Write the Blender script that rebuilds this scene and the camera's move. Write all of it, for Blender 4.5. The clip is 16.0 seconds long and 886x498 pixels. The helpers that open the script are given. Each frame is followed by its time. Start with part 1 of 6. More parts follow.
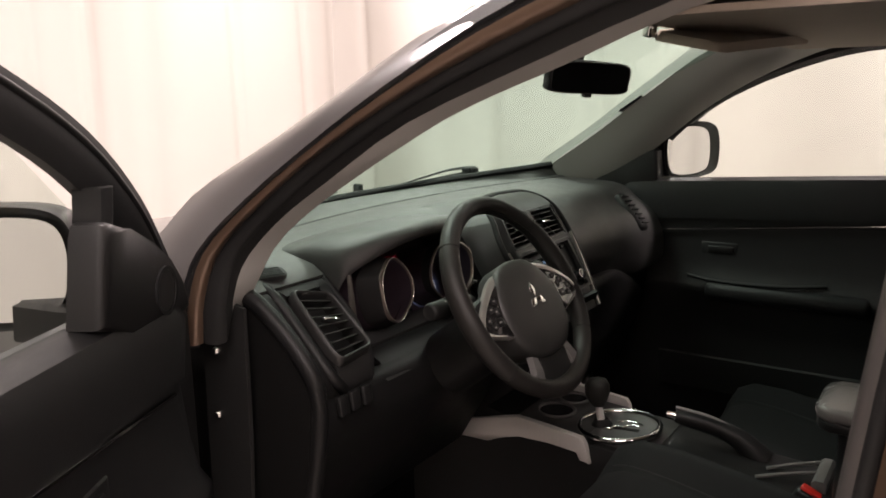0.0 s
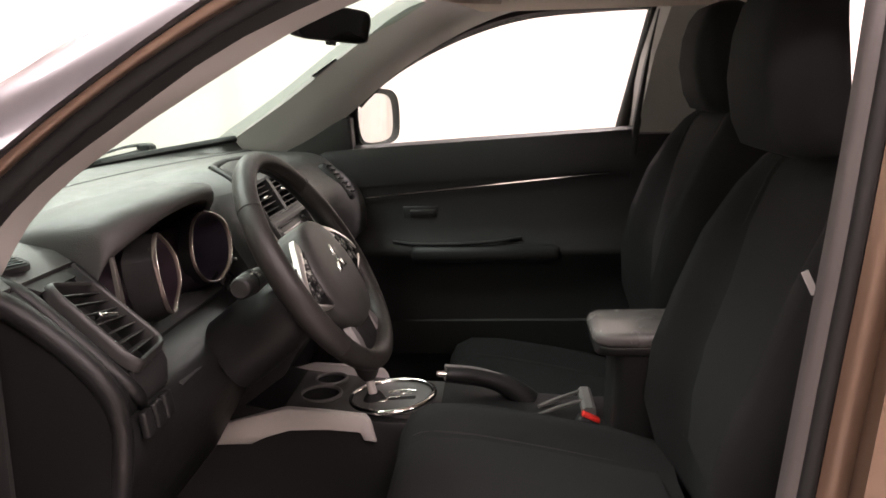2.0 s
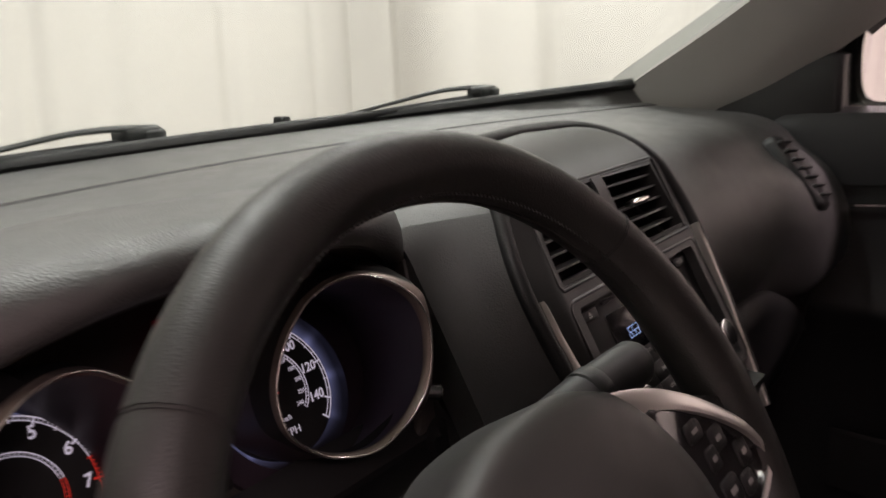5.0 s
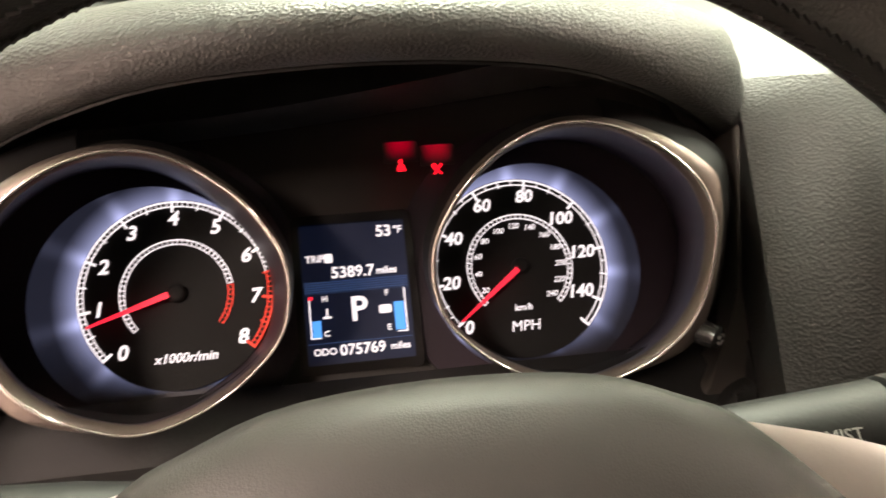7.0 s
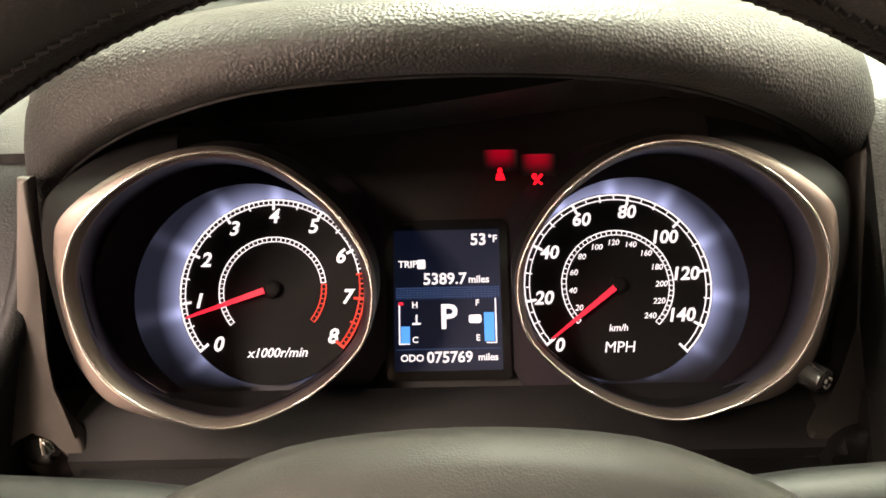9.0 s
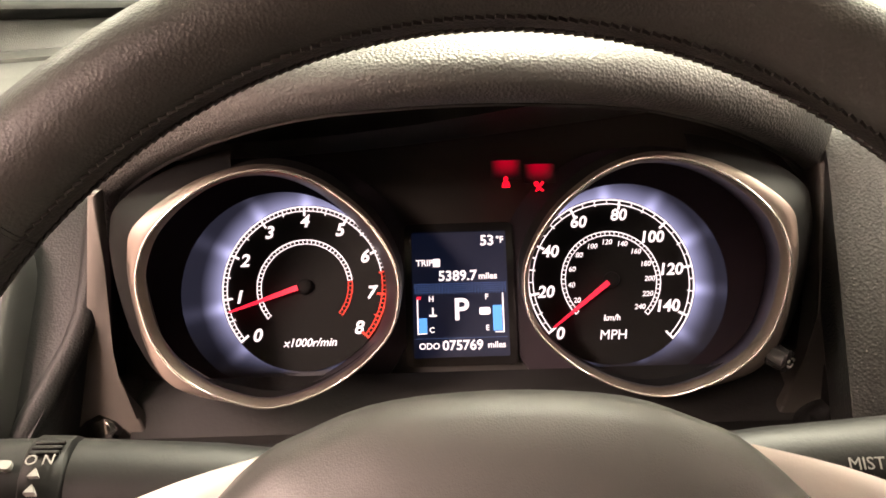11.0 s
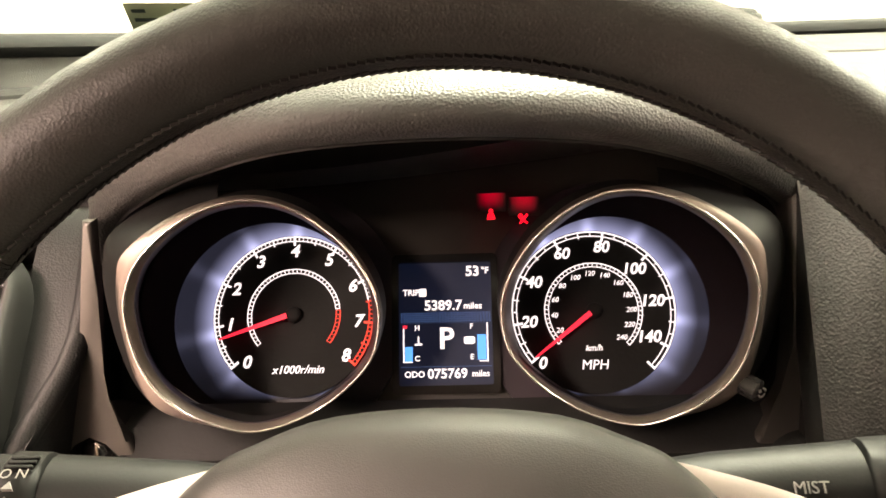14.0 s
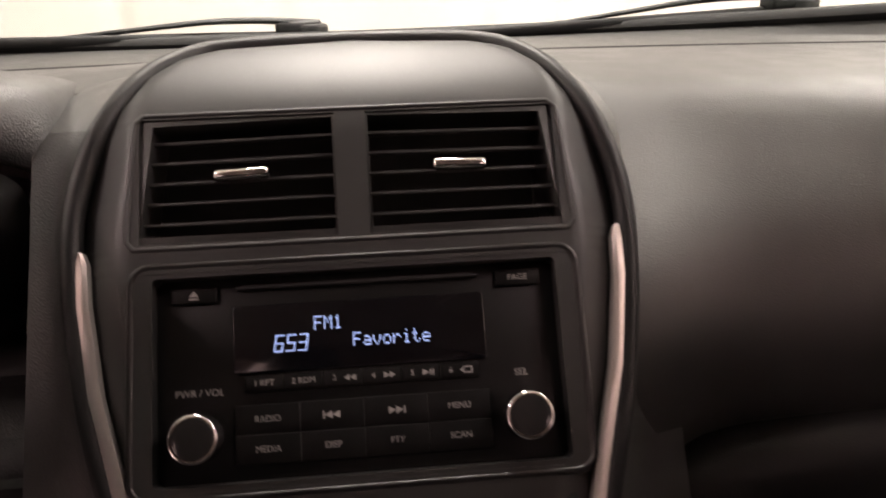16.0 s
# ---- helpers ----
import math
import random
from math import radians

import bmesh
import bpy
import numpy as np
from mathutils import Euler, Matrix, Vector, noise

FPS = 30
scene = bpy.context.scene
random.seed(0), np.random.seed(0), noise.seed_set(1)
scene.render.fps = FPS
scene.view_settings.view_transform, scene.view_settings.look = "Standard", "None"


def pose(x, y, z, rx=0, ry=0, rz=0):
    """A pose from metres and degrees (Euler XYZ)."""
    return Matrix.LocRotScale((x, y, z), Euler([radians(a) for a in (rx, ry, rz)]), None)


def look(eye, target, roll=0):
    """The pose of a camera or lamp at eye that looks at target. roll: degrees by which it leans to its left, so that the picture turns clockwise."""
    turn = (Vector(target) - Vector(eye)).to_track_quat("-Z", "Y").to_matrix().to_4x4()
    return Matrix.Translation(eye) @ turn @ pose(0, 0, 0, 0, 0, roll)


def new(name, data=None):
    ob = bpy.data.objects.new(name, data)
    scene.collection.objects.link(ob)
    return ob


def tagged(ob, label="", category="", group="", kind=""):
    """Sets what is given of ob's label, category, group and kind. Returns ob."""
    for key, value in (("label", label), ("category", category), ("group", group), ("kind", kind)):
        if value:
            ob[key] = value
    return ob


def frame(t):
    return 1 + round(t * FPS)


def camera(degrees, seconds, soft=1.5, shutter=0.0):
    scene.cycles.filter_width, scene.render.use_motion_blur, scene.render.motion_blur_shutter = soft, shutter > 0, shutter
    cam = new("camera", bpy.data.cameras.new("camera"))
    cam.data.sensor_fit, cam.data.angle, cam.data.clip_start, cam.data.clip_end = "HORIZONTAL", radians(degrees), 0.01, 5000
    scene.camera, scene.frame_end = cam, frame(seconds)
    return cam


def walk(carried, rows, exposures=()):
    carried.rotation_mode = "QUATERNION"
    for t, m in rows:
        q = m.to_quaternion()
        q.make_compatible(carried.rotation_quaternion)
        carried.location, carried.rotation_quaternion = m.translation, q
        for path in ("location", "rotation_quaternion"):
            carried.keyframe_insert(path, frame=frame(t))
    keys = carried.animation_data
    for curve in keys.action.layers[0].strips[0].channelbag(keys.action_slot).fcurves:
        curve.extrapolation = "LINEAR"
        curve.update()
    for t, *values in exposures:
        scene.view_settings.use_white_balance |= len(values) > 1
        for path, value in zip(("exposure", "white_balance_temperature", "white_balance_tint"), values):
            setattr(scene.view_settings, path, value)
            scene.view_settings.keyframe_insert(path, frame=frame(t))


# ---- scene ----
cam = camera(57.6, 16.0, 1.6, 0.4)
PATH = [
    (0, (-1.54, -0.653, 1.418), (0.082, 0.449, 1.026), -1.2),
    (0.5, (-1.48, -0.566, 1.368), (0.156, 0.515, 0.974), -1.2),
    (1, (-1.452, -0.432, 1.366), (0.299, 0.446, 0.966), -1.0),
    (1.5, (-1.503, -0.357, 1.352), (0.413, 0.046, 0.944), -1.2),
    (2, (-1.518, -0.286, 1.328), (0.433, -0.136, 0.916), -1.5),
    (2.5, (-1.51, -0.265, 1.331), (0.44, -0.16, 0.902), -1.5),
    (3, (-1.438, -0.265, 1.343), (0.509, -0.16, 0.9), -1.3),
    (3.5, (-1.178, -0.335, 1.321), (0.744, -0.022, 0.867), -1.5),
    (4, (-0.952, -0.379, 1.358), (0.81, 0.446, 0.895), -1.4),
    (4.5, (-0.773, -0.254, 1.327), (0.885, 0.764, 0.862), -1.4),
    (5, (-0.61, -0.141, 1.269), (0.916, 1.046, 0.755), -1.3),
    (7.5, (-0.369, -0.114, 1.2), (-0.319, 1.743, 0.459), -1.7),
    (8, (-0.355, -0.116, 1.205), (-0.386, 1.741, 0.463), -1.6),
    (8.5, (-0.36, -0.103, 1.203), (-0.391, 1.757, 0.47), -1.6),
    (11, (-0.375, -0.151, 1.228), (-0.392, 1.702, 0.476), -2.0),
    (11.5, (-0.376, -0.161, 1.229), (-0.408, 1.704, 0.506), -2.2),
    (12, (-0.358, -0.16, 1.23), (-0.382, 1.709, 0.519), -2.1),
    (12.5, (-0.358, -0.157, 1.227), (-0.381, 1.719, 0.534), -2.0),
    (13, (-0.359, -0.156, 1.227), (-0.405, 1.723, 0.542), -2.1),
    (13.5, (-0.359, -0.157, 1.226), (-0.412, 1.724, 0.549), -2.0),
    (14, (-0.356, -0.162, 1.229), (-0.418, 1.722, 0.559), -2.1),
    (14.5, (-0.29, -0.195, 1.257), (-0.319, 1.688, 0.585), -1.9),
    (15, (-0.165, -0.218, 1.262), (-0.05, 1.668, 0.606), -1.4),
    (15.5, (-0.061, -0.251, 1.246), (0.135, 1.63, 0.596), -1.5),
    (16, (0.007, -0.287, 1.225), (0.163, 1.596, 0.57), -1.7),
]
walk(cam, [(t, look(eye, target, roll)) for t, eye, target, roll in PATH],
     [(0, -0.62, 6600, 21), (1, -0.55, 6600, 22), (1.5, -0.30, 6600, 25), (2, 0.33, 6600, 29), (3.5, 0.1, 6600, 34), (4.2, -0.6, 6500, 35), (5.2, -0.15, 6800, 40), (7.3, 1.65, 7600, 25), (8.7, 1.58, 7700, 25), (10.8, 1.85, 8000, 35), (14.1, 1.9, 8100, 28), (14.6, 1.08, 8100, 28), (15.1, -0.06, 8000, 28), (15.6, 0.08, 7600, 37), (16, 0.46, 7300, 49)])

# ---- light and exposure ----
world = bpy.data.worlds.new("world")
world.use_nodes = True
scene.world = world
world.node_tree.nodes["Background"].inputs[0].default_value = (1.0, 0.95, 0.88, 1)
world.node_tree.nodes["Background"].inputs[1].default_value = 0.02


def lamp(name, m, sx, sy, power, color=(1, 0.92, 0.85)):
    d = bpy.data.lights.new(name, "AREA")
    d.shape, d.size, d.size_y, d.energy, d.color = "RECTANGLE", sx, sy, power, color
    o = new(name, d)
    o.matrix_world = m
    return o


# unseen ceiling lamps; the two at y -2.9 are added as fill
for lx, ly, pw in ((2.3, 2.0, 125), (2.3, -0.9, 130), (-2.5, 2.0, 56), (-2.4, -1.0, 86), (-2.0, -2.9, 72), (2.0, -2.9, 90), (0.0, 1.5, 125)):
    lamp("booth_lamp", pose(lx, ly, 3.12), 0.5, 1.6, pw)


# ---- materials ----
def mat(name, color, rough=0.5, metal=0.0, bump=0.0, scale=400.0, vary=0.12, vscale=6.0, spec=0.5, kind="noise", coat=0.0, rvary=0.0, distort=0.0):
    m = bpy.data.materials.new(name)
    m.use_nodes = True
    nt = m.node_tree
    b = nt.nodes["Principled BSDF"]
    b.inputs["Roughness"].default_value, b.inputs["Metallic"].default_value = rough, metal
    b.inputs["Specular IOR Level"].default_value = spec
    b.inputs["Coat Weight"].default_value = coat
    b.inputs["Coat Roughness"].default_value = 0.08
    co = nt.nodes.new("ShaderNodeTexCoord")
    n = nt.nodes.new("ShaderNodeTexNoise")
    n.inputs["Scale"].default_value, n.inputs["Detail"].default_value = vscale, 5
    nt.links.new(co.outputs["Object"], n.inputs["Vector"])
    ramp = nt.nodes.new("ShaderNodeMix")
    ramp.data_type = "RGBA"
    c = Vector(color)
    ramp.inputs["A"].default_value = (*(c * (1 - vary)), 1)
    ramp.inputs["B"].default_value = (*(c * (1 + vary)), 1)
    nt.links.new(n.outputs["Fac"], ramp.inputs["Factor"])
    nt.links.new(ramp.outputs["Result"], b.inputs["Base Color"])
    if rvary:
        n2 = nt.nodes.new("ShaderNodeTexNoise")
        n2.inputs["Scale"].default_value, n2.inputs["Detail"].default_value = vscale * 4, 4
        nt.links.new(co.outputs["Object"], n2.inputs["Vector"])
        mr = nt.nodes.new("ShaderNodeMapRange")
        mr.inputs["To Min"].default_value, mr.inputs["To Max"].default_value = rough - rvary, rough + rvary
        nt.links.new(n2.outputs["Fac"], mr.inputs["Value"])
        nt.links.new(mr.outputs["Result"], b.inputs["Roughness"])
    if bump:
        if kind == "grain":
            t = nt.nodes.new("ShaderNodeTexVoronoi")
            t.feature, out = "F1", "Distance"
            t.inputs["Scale"].default_value = scale
            t.inputs["Randomness"].default_value = 1.0
        elif kind == "weave":
            t = nt.nodes.new("ShaderNodeTexWave")
            t.inputs["Scale"].default_value, t.inputs["Distortion"].default_value, out = scale, 2.0, "Fac"
        else:
            t = nt.nodes.new("ShaderNodeTexNoise")
            t.inputs["Scale"].default_value, t.inputs["Detail"].default_value, out = scale, 3, "Fac"
        nt.links.new(co.outputs["Object"], t.inputs["Vector"])
        bp = nt.nodes.new("ShaderNodeBump")
        bp.inputs["Strength"].default_value, bp.inputs["Distance"].default_value = bump, 0.0006
        nt.links.new(t.outputs[out], bp.inputs["Height"])
        nt.links.new(bp.outputs["Normal"], b.inputs["Normal"])
    return m


def glow(name, color, strength):
    m = bpy.data.materials.new(name)
    m.use_nodes = True
    b = m.node_tree.nodes["Principled BSDF"]
    b.inputs["Base Color"].default_value = (*(Vector(color) * 0.5), 1)
    b.inputs["Emission Color"].default_value = (*color, 1)
    b.inputs["Emission Strength"].default_value = strength
    return m


def glass(name, color, rough=0.0):
    m = bpy.data.materials.new(name)
    m.use_nodes = True
    nt = m.node_tree
    nt.nodes.remove(nt.nodes["Principled BSDF"])
    tr, gl, mx, fr, pw, ml = (nt.nodes.new("ShaderNode" + k) for k in ("BsdfTransparent", "BsdfGlossy", "MixShader", "LayerWeight", "Math", "Math"))
    pw.operation, ml.operation = "POWER", "MULTIPLY_ADD"
    pw.inputs[1].default_value, ml.inputs[1].default_value, ml.inputs[2].default_value = 4.5, 0.55, 0.02
    fr.inputs["Blend"].default_value = 0.5
    tr.inputs["Color"].default_value = (*color, 1)
    gl.inputs["Roughness"].default_value = rough
    nt.links.new(fr.outputs["Facing"], pw.inputs[0])
    nt.links.new(pw.outputs[0], ml.inputs[0])
    nt.links.new(ml.outputs[0], mx.inputs[0])
    nt.links.new(tr.outputs[0], mx.inputs[1])
    nt.links.new(gl.outputs[0], mx.inputs[2])
    nt.links.new(mx.outputs[0], nt.nodes["Material Output"].inputs["Surface"])
    return m


M_PAD = mat("soft_dash_plastic", (0.030, 0.029, 0.028), 0.46, spec=0.78, bump=0.30, scale=1150, kind="grain", vary=0.22, vscale=9.0, rvary=0.10)
M_HOOD = mat("coarse_grained_hood_skin", (0.034, 0.033, 0.032), 0.47, spec=0.65, bump=0.60, scale=760, kind="grain", vary=0.22, vscale=9.0, rvary=0.10)
# soft dash plastic with the shade on its instrument side put into colour
M_PAD_SHADE = mat("shaded_soft_dash", (0.021, 0.0203, 0.0196), 0.5, spec=0.55, bump=0.42, scale=800, kind="grain", vary=0.22, vscale=9.0, rvary=0.10)
M_HARD = mat("hard_black_plastic", (0.0100, 0.0098, 0.0099), 0.43, spec=0.28, bump=0.3, scale=900, kind="grain", rvary=0.06)
M_DOOR = mat("grained_door_plastic", (0.0138, 0.0138, 0.0142), 0.5, spec=0.25, bump=0.3, scale=800, kind="grain", rvary=0.06)
M_STACK = mat("satin_grey_plastic", (0.0140, 0.0135, 0.013), 0.48, spec=0.48, bump=0.05, scale=1200, vary=0.06, rvary=0.05)
M_GLOSS = mat("gloss_black_plastic", (0.017, 0.016, 0.016), 0.12, vary=0.2, rvary=0.04)
M_DARK = mat("matte_black", (0.019, 0.0188, 0.0185), 0.75, spec=0.2, bump=0.2, scale=500)
M_LEATHER = mat("black_leather", (0.0165, 0.0152, 0.0138), 0.46, spec=0.34, bump=0.22, scale=1100, kind="grain", vary=0.25, vscale=30.0, rvary=0.10)
M_HUB = mat("hub_plastic", (0.028, 0.0275, 0.026), 0.46, bump=0.10, scale=2200, kind="grain", rvary=0.05)
M_FABRIC = mat("black_seat_fabric", (0.0103, 0.0102, 0.0104), 0.9, bump=0.8, scale=900, vary=0.2, spec=0.2)
M_FABRIC2 = mat("dark_grey_seat_fabric", (0.0118, 0.0117, 0.0119), 0.92, bump=0.9, scale=600, vary=0.25, spec=0.2)
M_CARPET = mat("black_carpet", (0.014, 0.014, 0.014), 0.95, bump=1.0, scale=300, vary=0.4, spec=0.1)
M_CHROME = mat("chrome", (0.75, 0.74, 0.72), 0.12, 1.0, vary=0.03, rvary=0.03)
M_SATIN = mat("satin_silver", (0.66, 0.64, 0.615), 0.30, 0.85, bump=0.05, scale=800, vary=0.05, rvary=0.05)
M_RING = mat("satin_bronze_silver", (0.18, 0.148, 0.130), 0.42, 0.80, vary=0.05, rvary=0.04)
M_BEAD = mat("bright_ring_bead", (0.80, 0.74, 0.70), 0.22, 0.95, vary=0.03, rvary=0.03)
M_PLATE = mat("dark_brown_black_plastic", (0.046, 0.041, 0.036), 0.45, spec=0.45, vary=0.1, rvary=0.05)
M_TOP = mat("satin_grey_console", (0.055, 0.054, 0.053), 0.38, 0.2, bump=0.05, scale=1200, vary=0.08, rvary=0.06)
M_SPOKE = mat("grey_silver_plastic", (0.17, 0.165, 0.16), 0.4, 0.4, bump=0.05, scale=1500, vary=0.06, rvary=0.05)
M_SILVER = mat("silver_painted_plastic", (0.66, 0.63, 0.60), 0.36, 0.25, bump=0.08, scale=1500, vary=0.06, rvary=0.05)
M_STRIP = mat("satin_metal_strip", (0.56, 0.52, 0.49), 0.34, 0.80, bump=0.05, scale=1500, vary=0.06, rvary=0.05)
M_BRACKET = mat("dark_silver_plastic", (0.105, 0.095, 0.086), 0.4, 0.4, bump=0.05, scale=1500, vary=0.06, rvary=0.05)
M_PILLAR = mat("grey_pillar_trim", (0.29, 0.28, 0.262), 0.7, bump=0.3, scale=900, vary=0.06)
M_LINER = mat("beige_headliner", (0.34, 0.285, 0.235), 0.9, bump=0.6, scale=700, vary=0.08)
M_STALK = mat("black_stalk_plastic", (0.008, 0.0078, 0.0076), 0.5, spec=0.28, bump=0.12, scale=900, rvary=0.05)
M_WELL = mat("deep_black_well", (0.007, 0.0066, 0.0066), 0.6, spec=0.14, vary=0.1)
M_RUBBER = mat("black_rubber", (0.013, 0.013, 0.013), 0.6, spec=0.25, bump=0.2, scale=300, vary=0.2)
M_PAINT = mat("graphite_metallic_paint", (0.078, 0.077, 0.083), 0.30, 0.65, vary=0.02, coat=0.7)
# the graphite paint again, its warm brown reflection put into the colour
M_PAINT_WARM = mat("warm_reflection_paint", (0.165, 0.108, 0.075), 0.36, 0.6, vary=0.03, coat=0.3)
M_TRIM = mat("grey_pillar_seal", (0.055, 0.050, 0.048), 0.55, bump=0.2, scale=300, vary=0.2)
M_SMOKE = mat("smoked_black", (0.027, 0.018, 0.024), 0.45, spec=0.3)
M_WIN = glass("window_glass", (0.90, 0.94, 0.915))
M_WS = glass("windscreen_glass", (0.745, 0.87, 0.825))
M_MIRROR = mat("mirror_glass", (0.85, 0.85, 0.86), 0.02, 1.0, vary=0.0)
M_CLOTH = mat("white_curtain_cloth", (0.58, 0.553, 0.522), 0.9, bump=0.4, scale=250, vary=0.05, vscale=0.8, spec=0.1)
M_FLOOR = mat("pale_grey_floor", (0.68, 0.64, 0.60), 0.4, bump=0.15, scale=60, vary=0.08, vscale=1.5, rvary=0.08)
M_CEIL = mat("white_ceiling", (0.75, 0.74, 0.72), 0.9, bump=0.3, scale=80, vary=0.04)
M_RED = mat("red_plastic", (0.55, 0.02, 0.012), 0.4, vary=0.1)
M_TAG = mat("white_label_cloth", (0.6, 0.6, 0.58), 0.8, bump=0.4, scale=500, vary=0.1)
M_KEY = mat("satin_black_keys", (0.0045, 0.0043, 0.0042), 0.42, vary=0.1, spec=0.16)
M_RADIO = mat("satin_black_radio_face", (0.0045, 0.0043, 0.0042), 0.34, vary=0.15, spec=0.2, rvary=0.05)
M_PRINT = mat("white_print", (0.24, 0.23, 0.22), 0.6, vary=0.05)
M_TAN = mat("tan_card", (0.30, 0.25, 0.17), 0.8, vary=0.1, bump=0.2)
G_WHITE = glow("lit_white_print", (0.88, 0.93, 1.0), 0.42)
G_RED = glow("lit_red_needle", (1.0, 0.03, 0.06), 0.45)
G_REDZONE = glow("lit_red_zone", (1.0, 0.06, 0.03), 0.32)
G_WARN = glow("lit_red_warning", (1.0, 0.01, 0.02), 0.8)
G_LCD = glow("lit_blue_screen", (0.012, 0.03, 0.10), 0.04)
G_CYAN = glow("lit_cyan_bar", (0.05, 0.36, 1.0), 0.42)
G_RADIO = glow("lit_pale_blue_segments", (0.32, 0.58, 1.0), 0.5)


def halo_glow():
    """Back light that fades outwards from the scale, brighter behind the long ticks."""
    m = glow("lit_blue_white_halo", (0.44, 0.56, 1.0), 0.3)
    nt = m.node_tree
    b = nt.nodes["Principled BSDF"]
    b.inputs["Base Color"].default_value = (0.02, 0.02, 0.03, 1)
    co, ln, mr, sp, m2, pr, mu = (nt.nodes.new("ShaderNode" + k) for k in ("TexCoord", "VectorMath", "MapRange", "SeparateXYZ", "MapRange", "Math", "Math"))
    ln.operation, pr.operation, mu.operation = "LENGTH", "POWER", "MULTIPLY"
    nt.links.new(co.outputs["Object"], ln.inputs[0])
    nt.links.new(ln.outputs["Value"], mr.inputs["Value"])
    mr.inputs["From Min"].default_value, mr.inputs["From Max"].default_value = 0.044, 0.057
    mr.inputs["To Min"].default_value, mr.inputs["To Max"].default_value = 1.0, 0.22
    nt.links.new(mr.outputs[0], pr.inputs[0])
    pr.inputs[1].default_value = 2.1
    nt.links.new(co.outputs["Object"], sp.inputs[0])
    nt.links.new(sp.outputs["Y"], m2.inputs["Value"])
    m2.inputs["From Min"].default_value, m2.inputs["From Max"].default_value = -0.045, -0.012
    nt.links.new(pr.outputs[0], mu.inputs[0])
    nt.links.new(m2.outputs[0], mu.inputs[1])
    # brighter streaks behind the long ticks
    at, k, cs, p6, ad, sc = (nt.nodes.new("ShaderNodeMath") for _ in range(6))
    at.operation, k.operation, cs.operation, p6.operation, ad.operation, sc.operation = "ARCTAN2", "MULTIPLY_ADD", "COSINE", "POWER", "MULTIPLY_ADD", "MULTIPLY"
    nt.links.new(sp.outputs["Y"], at.inputs[0])
    nt.links.new(sp.outputs["X"], at.inputs[1])
    nt.links.new(at.outputs[0], k.inputs[0])
    k.inputs[1].default_value, k.inputs[2].default_value = 360 / 64.5 / 1.0, -radians(90) * 360 / 64.5
    nt.links.new(k.outputs[0], cs.inputs[0])
    ab = nt.nodes.new("ShaderNodeMath")
    ab.operation = "ABSOLUTE"
    nt.links.new(cs.outputs[0], ab.inputs[0])
    nt.links.new(ab.outputs[0], p6.inputs[0])
    p6.inputs[1].default_value = 14.0
    nt.links.new(p6.outputs[0], ad.inputs[0])
    ad.inputs[1].default_value, ad.inputs[2].default_value = 0.30, 0.24
    nt.links.new(mu.outputs[0], sc.inputs[0])
    nt.links.new(ad.outputs[0], sc.inputs[1])
    nt.links.new(sc.outputs[0], b.inputs["Emission Strength"])
    return m


G_HALO = halo_glow()


# ---- builders ----
def part(name, bm, material, parent=None, label="", smooth=50):
    bmesh.ops.recalc_face_normals(bm, faces=bm.faces)
    if smooth:
        lim = radians(smooth)
        for f in bm.faces:
            f.smooth = True
        for e in bm.edges:
            if len(e.link_faces) == 2 and e.calc_face_angle(0.0) > lim:
                e.smooth = False
    me = bpy.data.meshes.new(name)
    bm.to_mesh(me)
    bm.free()
    me.materials.append(material)
    ob = new(name, me)
    if parent is not None:
        ob.parent = parent
    if label:
        tagged(ob, label)
    return ob


def thing(name, label, category, m=None, group="", kind=""):
    ob = new(name)
    ob.empty_display_size = 0.05
    if m is not None:
        ob.matrix_world = m
    return tagged(ob, label, category, group, kind)


def spline(pts, n, closed=False):
    """n points along a smooth curve through pts."""
    p = [Vector(q) for q in pts]
    k = len(p)
    out = []
    segs = k if closed else k - 1
    for i in range(n):
        u = i / n * segs if closed else i / (n - 1) * segs
        s = min(int(u), segs - 1)
        f = u - s
        if closed:
            a, b, c, d = (p[(s + j) % k] for j in (-1, 0, 1, 2))
        else:
            b, c = p[s], p[s + 1]
            a = p[s - 1] if s else b * 2 - c
            d = p[s + 2] if s + 2 < k else c * 2 - b
        out.append(0.5 * ((2 * b) + (c - a) * f + (2 * a - 5 * b + 4 * c - d) * f * f + (3 * b - a - 3 * c + d) * f ** 3))
    return out


def loft(rings, closed=True, cap=True, loop=False, m=None):
    bm = bmesh.new()
    vs = [[bm.verts.new(m @ Vector(p) if m else p) for p in r] for r in rings]
    n = len(vs[0])
    pairs = list(zip(vs, vs[1:])) + ([(vs[-1], vs[0])] if loop else [])
    for a, b in pairs:
        for i in range(n if closed else n - 1):
            j = (i + 1) % n
            bm.faces.new((a[i], a[j], b[j], b[i]))
    if cap and closed and not loop:
        bm.faces.new(vs[0][::-1])
        bm.faces.new(vs[-1])
    return bm


def thick(bm, t):
    """Gives an open sheet a thickness."""
    bmesh.ops.recalc_face_normals(bm, faces=bm.faces)
    bmesh.ops.solidify(bm, geom=bm.faces[:], thickness=t)
    return bm


